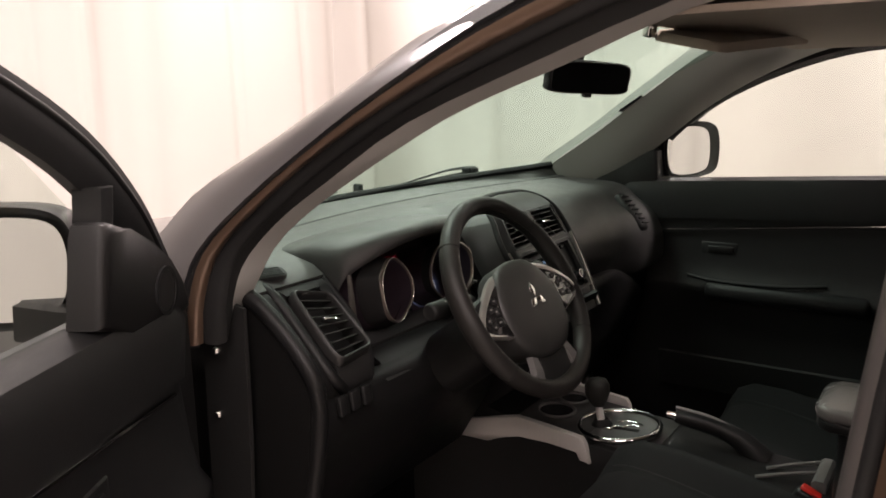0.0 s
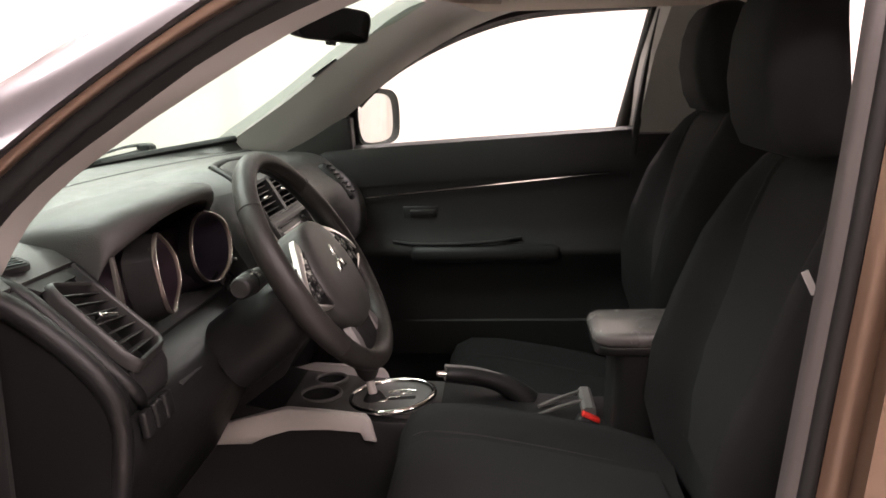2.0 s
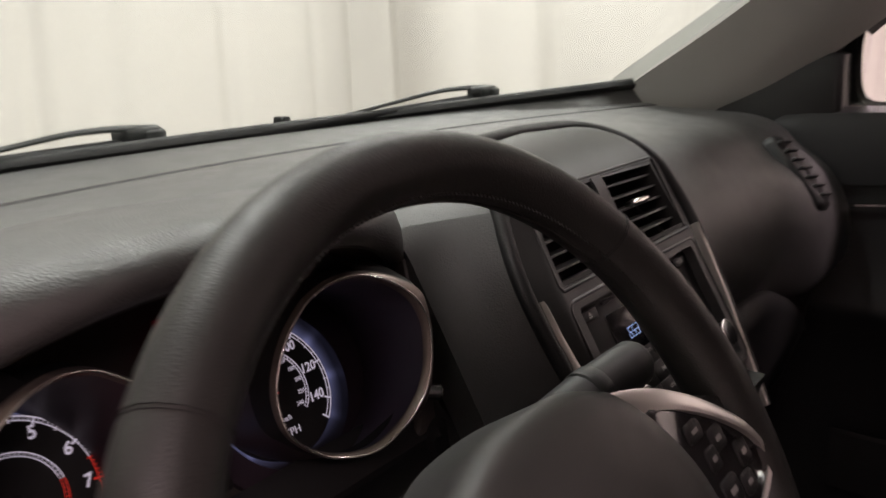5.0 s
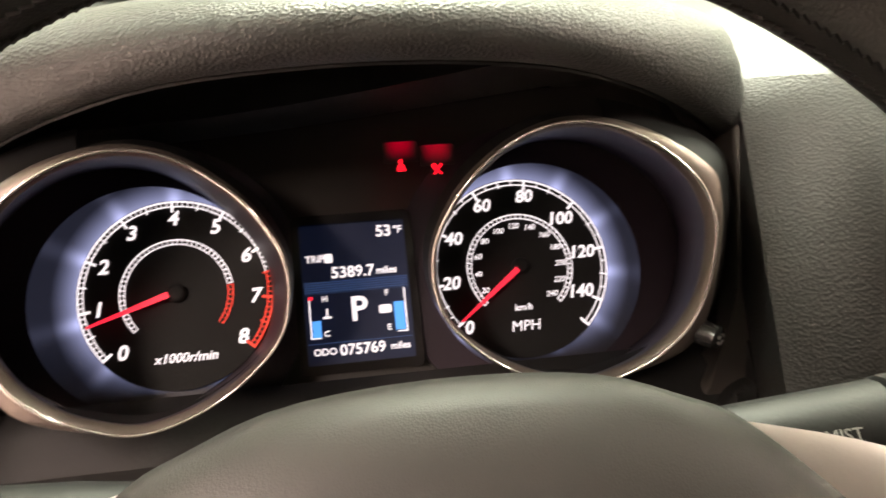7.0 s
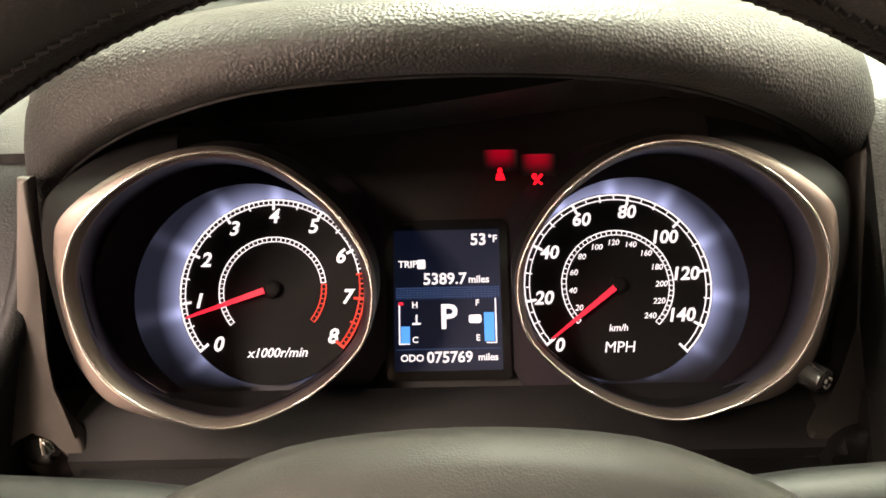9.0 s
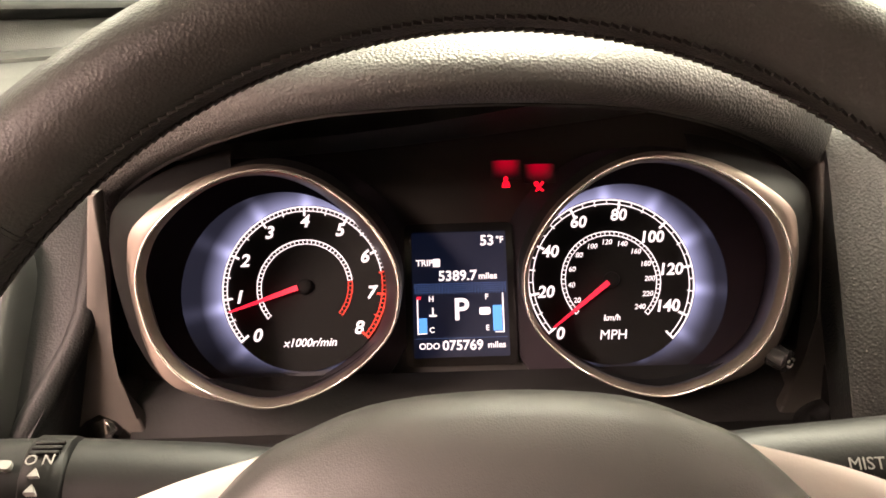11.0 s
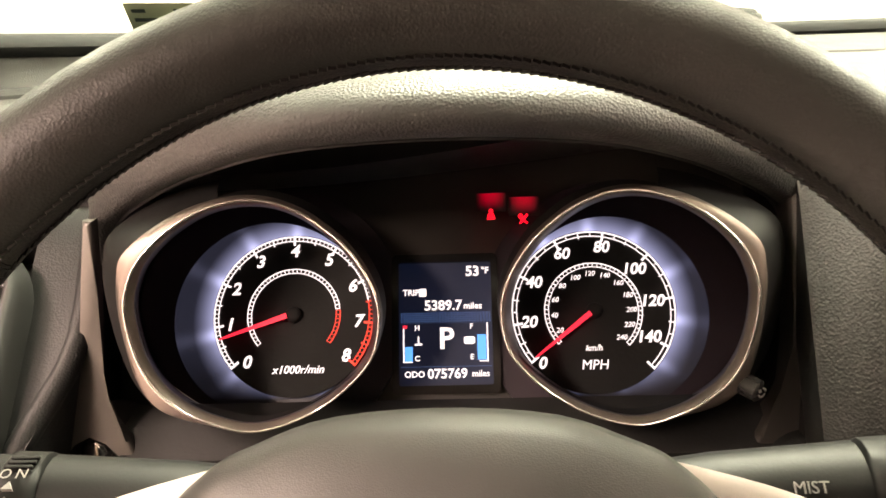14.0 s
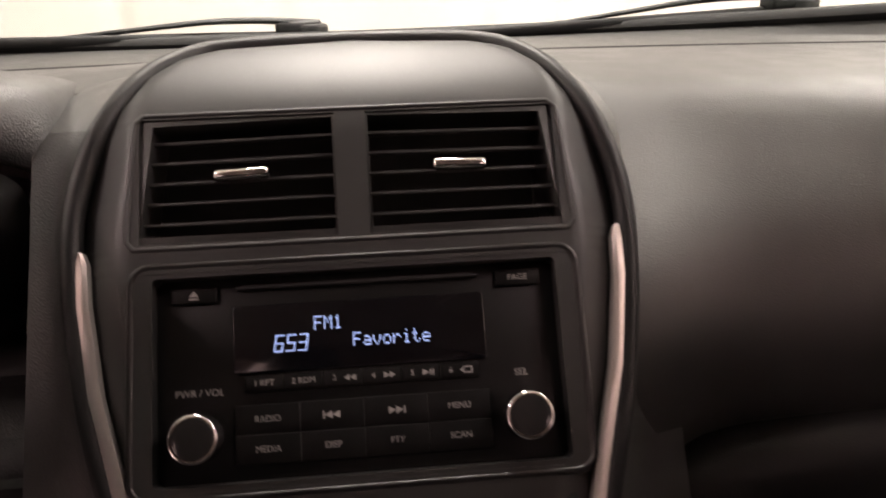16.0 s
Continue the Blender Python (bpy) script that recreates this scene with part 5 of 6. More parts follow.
def face_z(x, y):
    """The face falls away to the arch over a rounded shoulder, wide at the sides and narrow at the top."""
    d = min((p - Vector((x, y))).length for p in OUTLINE)
    w = mix(0.024, 0.007, (y - 0.015) / 0.085)
    f = max(0.0, w - d)
    return 0.004 - 0.62 * (math.sqrt(f * f + 0.000009) - 0.003)


# face panel: rows of points between the two sides, with openings left for vents and radio
for y0, y1, xa, xb in ((-0.19, -0.1385, None, None), (-0.1385, -0.026, None, -0.117), (-0.1385, -0.026, 0.117, None), (-0.026, -0.010, None, None), (-0.010, 0.060, None, -0.114), (-0.010, 0.060, -0.0085, 0.0085), (-0.010, 0.060, 0.114, None), (0.060, 0.1235, None, None)):
    rows = []
    nj = 64 if xa is None and xb is None else 12
    for i in range(13):
        y = y0 + (y1 - y0) * i / 12
        h = half_width(y) - 0.001
        a, b = (-h if xa is None else xa), (h if xb is None else xb)
        rows.append([bend(a + (b - a) * j / nj, y, face_z(a + (b - a) * j / nj, y)) for j in range(nj + 1)])
    part("face_panel", thick(loft(rows, closed=False), 0.003), M_STACK, stk, "satin grey face panel", 60)
op, ip = arch_pts(0.010), arch_pts(-0.001)
part("edge_bead", tube([bend(x, y, -0.0035) for x, y in arch_pts(0.0050)], 0.0062, 14), M_HARD, stk, "raised black edge bead", 60)
# soft surround that carries the dash top round the arch
far = arch_pts(0.050)
rows = []
for i in range(len(op)):
    p = ST @ bend(*op[i], -0.006)
    w = mix(0.0, 1.0, (op[i][1] - 0.055) / 0.06)
    side = ST @ bend(far[i][0], min(far[i][1], 0.11), -0.05)
    side.x = -0.199 if op[i][0] < 0 else 0.188
    top = Vector((p.x * 1.12, 0.42, 1.156))
    q = Vector((mix(side.x, top.x, w * w), side.y + (top.y - side.y) * w, mix(side.z, 1.154, min(1.0, w * 2.2))))
    if op[i][0] > 0:
        q += Vector((0, 0.018 * (1 - w), -0.010))
    dip = 0.006 * math.sin(math.pi * w) if 0.0 < w < 1.0 else 0.0
    m1 = p.lerp(q, 0.2) + Vector((0, 0.010 * (1 - w), 0.004 * w - 0.002 * (1 - w) - dip))
    m2 = p.lerp(q, 0.6) + Vector((0, 0.012 * (1 - w), 0.004 * w - 0.002 * (1 - w)))
    rows.append([STI @ v for v in (ST @ bend(*ip[i], -0.05), p, m1, m2, q, q + Vector((0.004, 0.015, -0.035)))])
# from here down the moulding takes the darker tone that paints its shade
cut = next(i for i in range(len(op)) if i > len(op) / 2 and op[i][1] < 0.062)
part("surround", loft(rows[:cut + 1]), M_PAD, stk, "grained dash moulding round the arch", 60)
part("side_cover", loft(rows[cut:]), M_PAD_SHADE, stk, "side cover towards the instruments, shade painted in", 60)
for s in (-1, 1):
    rows = []
    for x0, x1, y in ((0.1435, 0.1462, -0.012), (0.1412, 0.147, -0.018), (0.1400, 0.1465, -0.04), (0.1330, 0.140, -0.088), (0.1195, 0.127, -0.14), (0.1080, 0.116, -0.19)):
        rows.append([(s * x0, y, -0.004), (s * x1, y, -0.006), (s * x1, y, 0.002), (s * (x0 * 0.6 + x1 * 0.4), y, 0.0040), (s * x0, y, 0.003)])
    part("side_trim", loft(rows), M_STRIP, stk, "satin silver side trim")


def spart(name, bm, material, label="", smooth=50, parent=None):
    bm.transform(STI)
    return part(name, bm, material, parent or stk, label, smooth)


def S(x, y, z=0.0):
    return ST @ bend(x, y, z)


rim_pts = [(-0.112, 0.0625), (0.112, 0.0625), (0.1165, 0.058), (0.1205, -0.008), (0.117, -0.0125), (-0.117, -0.0125), (-0.1205, -0.008), (-0.1165, 0.058)]
part("vent_surround", tube([bend(a[0] + (b[0] - a[0]) * k / 8, a[1] + (b[1] - a[1]) * k / 8, 0.0036) for a, b in zip(rim_pts, rim_pts[1:] + rim_pts[:1]) for k in range(8)], 0.0015, 8, True), M_STACK, stk, "raised edge round the air vents")
slat_vent("centre_vent", (S(-0.107, 0.056), S(-0.010, 0.058), S(-0.010, -0.006), S(-0.114, -0.006)), 5, spart, "black slatted centre air vent", 0.46)
slat_vent("centre_vent", (S(0.010, 0.058), S(0.107, 0.056), S(0.114, -0.006), S(0.010, -0.006)), 5, spart, "black slatted centre air vent", 0.46)
part("backing", rbox(0.25, 0.26, 0.01, 0.0, pose(0, -0.06, -0.055)), M_DARK, stk)

radio = thing("car_radio", "black car radio with lit display and two knobs", "car radio", ST)
part("surround", ring(rrect(0.234, 0.116, 0.006, 5, 0, -0.082), rrect(0.215, 0.107, 0.003, 5, 0, -0.082), -0.03, 0.0035), M_STACK, radio)
part("face", prism(rrect(0.2145, 0.1065, 0.003, 5, 0, -0.082), -0.028, -0.006, 0.002), M_RADIO, radio, "satin black radio face")
part("bezel", tube([(x, y, 0.0025) for x, y in rrect(0.238, 0.120, 0.010, 8, 0, -0.082)], 0.0022, 10, True), mat("semi_gloss_bezel_plastic", (0.007, 0.0066, 0.0064), 0.30, vary=0.08, rvary=0.05), radio, "rounded dark bezel round the radio")
disp = part("display", prism(rrect(0.135, 0.0365, 0.002, 4, 0, -0.0625), -0.0065, -0.0045, 0.0005), mat("radio_window", (0.003, 0.003, 0.004), 0.10, spec=0.5), radio, "dark radio display window")
DOTS = {"F": "1F 01 01 0F 01 01 01", "M": "11 1B 15 15 11 11 11", "1": "04 06 04 04 04 04 0E", "a": "00 00 0E 10 1E 11 1E", "v": "00 00 11 11 11 0A 04", "o": "00 00 0E 11 11 11 0E", "r": "00 00 0D 13 01 01 01", "i": "04 00 06 04 04 04 0E", "t": "02 02 07 02 02 12 0C", "e": "00 00 0E 11 1F 01 0E"}


def dot_text(body, x0, y0, pitch, gap):
    """Letters of small square dots, five across and seven high."""
    cells = []
    for n, ch in enumerate(body):
        for r, row in enumerate(DOTS[ch].split()):
            for c in range(5):
                if int(row, 16) >> c & 1:
                    x, y = x0 + (n * gap + c) * pitch, y0 + (3 - r) * pitch * 1.22
                    cells.append([(x, y), (x + pitch * 0.88, y), (x + pitch * 0.88, y + pitch * 1.08), (x, y + pitch * 1.08)])
    return part("display_text", flats(cells, -0.0045, 0.0002), G_RADIO, disp)


def segments(digit, x0, y0, w, h):
    """A slanted seven-segment figure."""
    t = w * 0.17
    on = {"6": "acdefg", "5": "acdfg", "3": "abcdg"}[digit]
    bars = {"a": (0, h, w, h - t), "d": (0, t, w, 0), "g": (0, h / 2 + t / 2, w, h / 2 - t / 2), "f": (0, h, t, h / 2 + t * 0.7), "e": (0, h / 2 - t * 0.7, t, 0), "b": (w - t, h, w, h / 2 + t * 0.7), "c": (w - t, h / 2 - t * 0.7, w, 0)}
    out = []
    for k in on:
        xa, ya, xb, yb = bars[k]
        out.append([(x0 + x + 0.16 * y, y0 + y) for x, y in ((xa, yb), (xb, yb), (xb, ya), (xa, ya))])
    return part("display_text", flats(out, -0.0045, 0.0002), G_RADIO, disp)


dot_text("FM1", -0.0245, -0.0562, 0.00088, 6.0)
for i, d in enumerate("653"):
    segments(d, -0.0465 + 0.0064 * i, -0.0702, 0.0048, 0.0092)
dot_text("Favorite", -0.0040, -0.0662, 0.00088, 6.05)
for i, body in enumerate(("1 RPT", "2 RDM", "3", "4", "5", "6")):
    bx = -0.052 + 0.0208 * i
    k = part("preset_key", rbox(0.0202, 0.0088, 0.006, 0.0005, pose(bx, -0.0858, -0.0080)), M_KEY, radio)
    lettering("key_print", body, 0.0044, bx - (0.0 if i < 2 else 0.0045), -0.0858, -0.0049, M_PRINT, k)
    if i > 1:
        arrow = lambda x0, d: [(bx + x0, -0.0875), (bx + x0, -0.0841), (bx + x0 + d, -0.0858)][::1 if d > 0 else -1]
        shapes = {2: [arrow(0.0035, -0.003), arrow(0.0068, -0.003)], 3: [arrow(0.001, 0.003), arrow(0.0042, 0.003)],
                  4: [arrow(0.001, 0.0035), rrect(0.0007, 0.0034, 0.0002, 1, bx + 0.0052, -0.0858), rrect(0.0007, 0.0034, 0.0002, 1, bx + 0.0066, -0.0858)],
                  5: [rrect(0.0050, 0.0007, 0.0002, 1, bx + 0.0045, -0.0843), rrect(0.0007, 0.0034, 0.0002, 1, bx + 0.0068, -0.0858), rrect(0.0050, 0.0007, 0.0002, 1, bx + 0.0045, -0.0873), arrow(0.0025, -0.0022)]}
        part("key_icon", flats(shapes[i], -0.0050), M_PRINT, k)
for r, (yy, names) in enumerate(((-0.1045, ("RADIO", "<<", ">>", "MENU")), (-0.1200, ("MEDIA", "DISP", "PTY", "SCAN")))):
    for i, body in enumerate(names):
        bx = -0.0505 + 0.0337 * i
        k = part("key", rbox(0.0335, 0.0153, 0.006, 0.0003, pose(bx, yy, -0.0078)), M_KEY, radio)
        if body in ("<<", ">>"):
            s = 1 if body == ">>" else -1
            part("key_icon", flats([[(bx - s * 0.004, yy - 0.002), (bx - s * 0.004, yy + 0.002), (bx, yy)], [(bx, yy - 0.002), (bx, yy + 0.002), (bx + s * 0.004, yy)], rrect(0.0008, 0.004, 0.0002, 1, bx + s * 0.0045, yy)], -0.0048), M_PRINT, k)
        else:
            lettering("key_print", body, 0.0047, bx, yy, -0.0047, M_PRINT, k, squeeze=0.95)
for s in (-1, 1):
    kb = part("knob", loft([[(s * 0.0858 + r * math.cos(2 * math.pi * i / 36), -0.112 + r * math.sin(2 * math.pi * i / 36), z) for i in range(36)] for r, z in ((0.0125, -0.006), (0.0118, 0.008), (0.0105, 0.0125), (0.008, 0.0130))]), M_GLOSS, radio, "black rotary knob")
    part("knob_ring", tube([(s * 0.0858 + 0.0112 * math.cos(2 * math.pi * i / 36), -0.112 + 0.0112 * math.sin(2 * math.pi * i / 36), 0.0105) for i in range(36)], 0.0014, 8, True), M_CHROME, kb, "bright knob ring")
    lettering("face_print", "PWR / VOL" if s < 0 else "SEL", 0.0052, s * 0.0855, -0.0892, -0.0058, M_PRINT, radio)
    bt = part("corner_key", rbox(0.024, 0.0085, 0.005, 0.0007, pose(s * 0.0875, -0.0375, -0.0062)), M_KEY, radio)
    if s < 0:
        part("key_icon", flats([[(-0.0900, -0.0380), (-0.0850, -0.0380), (-0.0875, -0.0350)], rrect(0.005, 0.0009, 0.0002, 1, -0.0875, -0.0393)], -0.0037), M_PRINT, bt)
    else:
        lettering("key_print", "PAGE", 0.0046, 0.0875, -0.0375, -0.0036, M_PRINT, bt)
part("disc_slot", rbox(0.13, 0.0022, 0.004, 0.0005, pose(0, -0.0345, -0.0050)), M_DARK, radio)

# ---- centre tunnel: console, gate, cups, hand brake, arm rest ----
con = thing("centre_tunnel", "black plastic centre tunnel with silver side trims", "console", pose(-0.013, -0.1, 0.70))
CI = con.matrix_world.inverted()


def kpart(name, bm, material, label="", smooth=50, parent=None):
    bm.transform(CI)
    return part(name, bm, material, parent or con, label, smooth)


def bore(ob, bm):
    """Cuts the solid bm, given in world places, out of a part of the tunnel."""
    bm.transform(CI)
    me = bpy.data.meshes.new("bore")
    bm.to_mesh(me)
    tool = new("bore", me)
    tool.matrix_world = con.matrix_world
    md = ob.modifiers.new("bore", "BOOLEAN")
    md.operation, md.object, md.solver = "DIFFERENCE", tool, "EXACT"
    bpy.context.view_layer.update()
    cut = bpy.data.meshes.new_from_object(ob.evaluated_get(bpy.context.evaluated_depsgraph_get()))
    ob.modifiers.remove(md)
    ob.data = cut
    bpy.data.objects.remove(tool)


rows = []
for y, zt, w in ((0.40, 0.80, 0.118), (0.27, 0.755, 0.118), (0.13, 0.727, 0.118), (0.02, 0.713, 0.118), (-0.16, 0.701, 0.115), (-0.30, 0.683, 0.112), (-0.45, 0.673, 0.110), (-0.95, 0.665, 0.11)):
    rows.append([(XC - w, y, 0.35), (XC - w, y, zt - 0.02), (XC - w + 0.006, y, zt - 0.004), (XC - w + 0.02, y, zt), (XC + w - 0.02, y, zt), (XC + w - 0.006, y, zt - 0.004), (XC + w, y, zt - 0.02), (XC + w, y, 0.35)])
tunnel = kpart("tunnel_body", loft(rows), M_HARD, smooth=40)
kpart("stack_foot", loft([[(XC - w, y, z), (XC + w, y, z), (XC + w, y + 0.15, z), (XC - w, y + 0.15, z)] for y, z, w in ((0.045, 0.965, 0.115), (0.06, 0.90, 0.118), (0.12, 0.80, 0.118), (0.20, 0.74, 0.118))]), M_HARD)
TRIM = [(y + 0.006, z - 0.010) for y, z in [(0.288, 0.702), (0.19, 0.728), (0.114, 0.747), (0.04, 0.741), (-0.033, 0.733), (-0.041, 0.722), (-0.052, 0.681), (-0.030, 0.684), (-0.022, 0.700), (-0.03, 0.704), (0.04, 0.706), (0.110, 0.707), (0.150, 0.692), (0.186, 0.675), (0.288, 0.672)]]
for s in (-1, 1):
    kpart("side_trim", prism(TRIM, 0.0, 0.014, 0.003, Matrix.Translation((XC + s * 0.114, 0, 0)) @ Matrix(((0, 0, s, 0), (1, 0, 0, 0), (0, 1, 0, 0), (0, 0, 0, 1)))), M_SILVER, "silver painted side trim")
top_plate = kpart("console_top", loft([[(XC - 0.098, y, z + 0.0005), (XC + 0.098, y, z + 0.0005), (XC + 0.094, y, z + 0.0035), (XC - 0.094, y, z + 0.0035)] for y, z in ((0.13, 0.727), (0.02, 0.713), (-0.16, 0.701))]), M_TOP, "satin grey console top plate")
gx, gy, gz = -0.030, -0.064, 0.7125
gm = pose(gx, gy, gz, -4, 0, 0)
kpart("gate_plate", disc(0.078, -0.01, 0.004, 48, 0, 0, 0.002, gm), mat("brushed_grey_plate", (0.10, 0.10, 0.098), 0.4, 0.3, vary=0.05), "grey selector gate plate")
kpart("gate_ring", tube([gm @ Vector((0.083 * math.cos(2 * math.pi * i / 64), 0.083 * math.sin(2 * math.pi * i / 64), 0.005)) for i in range(64)], 0.0065, 10, True), M_CHROME, "chrome ring round the selector gate")
kpart("gate_slot", rbox(0.012, 0.085, 0.003, 0.001, gm @ pose(-0.012, -0.005, 0.0045)), M_DARK)
kpart("gate_track", tube(spline([gm @ Vector(p) for p in ((-0.026, 0.045, 0.005), (-0.024, 0.012, 0.005), (-0.008, 0.006, 0.005), (-0.006, -0.012, 0.005), (0.008, -0.018, 0.005), (0.010, -0.040, 0.005))], 30), 0.0028, 8), M_CHROME, "chrome edge of the selector gate")
kpart("gate_track", tube(spline([gm @ Vector(p) for p in ((0.016, 0.010, 0.005), (0.026, 0.0, 0.005), (0.026, -0.03, 0.005), (0.016, -0.046, 0.005))], 20), 0.0024, 8), M_CHROME)
for i, ch in enumerate("PRND"):
    kpart("gate_mark", rbox(0.010, 0.004, 0.001, 0.0, gm @ pose(0.022, 0.030 - 0.020 * i, 0.0048)), M_PRINT)
for cx2, cy2, r in ((-0.036, 0.078, 0.040), (0.046, 0.074, 0.032)):
    kpart("cup_ring", tube([(cx2 + r * math.cos(2 * math.pi * i / 40), cy2 + r * math.sin(2 * math.pi * i / 40), 0.7245 + 0.04 * (cy2 - 0.076)) for i in range(40)], 0.0035, 8, True), M_SPOKE)
    for ob in (tunnel, top_plate):
        bore(ob, disc(r - 0.001, 0.640, 0.80, 36, cx2, cy2))
    well = [[(cx2 + k * math.cos(2 * math.pi * i / 36), cy2 + k * math.sin(2 * math.pi * i / 36), z) for i in range(36)] for k, z in ((r - 0.0005, 0.724), (r - 0.003, 0.720), (r - 0.007, 0.648), (0.002, 0.646))]
    kpart("cup_well", loft(well, cap=False), M_DARK, "deep black cup well")
sel = thing("gear_selector", "black leather gear selector knob on a short lever", "gear lever", pose(gx - 0.01, gy + 0.035, gz + 0.004, -6, 0, 0))
part("lever", tube([(0, 0, 0), (0, 0.004, 0.050)], [0.0095, 0.0065], 14), M_SILVER, sel)
part("boot", tube([(0, 0, 0.0), (0, 0, 0.012)], [0.022, 0.014], 20), M_DARK, sel)
part("knob", loft([[(rx * math.cos(2 * math.pi * i / 24), cy3 + ry * math.sin(2 * math.pi * i / 24), z) for i in range(24)] for rx, ry, cy3, z in ((0.010, 0.012, 0.004, 0.040), (0.017, 0.020, 0.005, 0.052), (0.021, 0.027, 0.004, 0.070), (0.021, 0.027, 0.003, 0.086), (0.016, 0.020, 0.002, 0.098), (0.006, 0.008, 0.0, 0.102))]), M_LEATHER, sel, "black leather knob")
hb = thing("hand_brake", "black hand brake lever with chrome button", "hand brake", pose(0.053, -0.356, 0.681))
hpath = [(0.0, 0.02, -0.01), (-0.005, 0.07, 0.030), (-0.018, 0.13, 0.052), (-0.035, 0.19, 0.064)]
part("grip", tube(spline(hpath, 16), [0.026, 0.026, 0.025, 0.024, 0.022, 0.021, 0.020, 0.019, 0.018, 0.018, 0.018, 0.018, 0.018, 0.017, 0.016, 0.014], 14), M_HARD, hb)
part("top_strip", tube(spline([(p[0], p[1], p[2] + 0.0175) for p in hpath[1:]], 12), 0.0045, 8), M_SPOKE, hb)
part("button", tube([(-0.035, 0.188, 0.064), (-0.040, 0.206, 0.067)], [0.0075, 0.006], 14), M_CHROME, hb, "chrome release button")
arm = thing("arm_rest", "black leather centre arm rest over a bin", "arm rest", pose(-0.052, -0.60, 0.68))
# the black lid's pale sheen is put into a lighter base colour
lid = part("lid", loft([[(x, y, z) for x, z in rrect(w, h, min(h, w) * 0.42, 6, 0, cz)] for y, w, h, cz in ((0.155, 0.10, 0.012, 0.184), (0.148, 0.140, 0.022, 0.184), (0.13, 0.165, 0.027, 0.184), (0.05, 0.172, 0.029, 0.184), (-0.18, 0.172, 0.030, 0.187), (-0.20, 0.15, 0.022, 0.187))]), mat("armrest_sheen", (0.115, 0.106, 0.103), 0.26, bump=0.2, scale=500, kind="grain", rvary=0.05), arm, "smooth padded black lid, pale sheen painted in", 70)
part("lid_base", loft([[(x, y, z) for x, z in rrect(w, 0.018, 0.005, 4, 0, 0.164)] for y, w in ((0.150, 0.11), (0.144, 0.140), (0.128, 0.160), (0.05, 0.167), (-0.18, 0.167), (-0.20, 0.15))]), M_HARD, lid, "hard black lid base with latch edge")
part("bin", loft([[(x, y, z) for x, y in rrect(w, d, 0.02, 5, 0, cy)] for w, d, cy, z in ((0.16, 0.30, -0.03, -0.02), (0.155, 0.29, -0.03, 0.10), (0.15, 0.29, -0.03, 0.165))]), M_HARD, arm)
for a, b in (((-0.043, -0.342), (0.018, -0.440)), ((0.004, -0.352), (0.072, -0.445))):
    kpart("tray_rim", tube([(*a, 0.682), ((a[0] + b[0]) / 2, (a[1] + b[1]) / 2, 0.688), (*b, 0.690)], 0.0038, 8), M_SPOKE, "thin grey rim of the storage tray")
kpart("tray_end", loft([[(x, y, z) for y, z in ((-0.463, 0.672), (-0.463, 0.690), (-0.457, 0.695), (-0.443, 0.695), (-0.437, 0.690), (-0.437, 0.672))] for x in (-0.030, 0.080)]), M_SPOKE, "light grey end of the storage tray", 30)


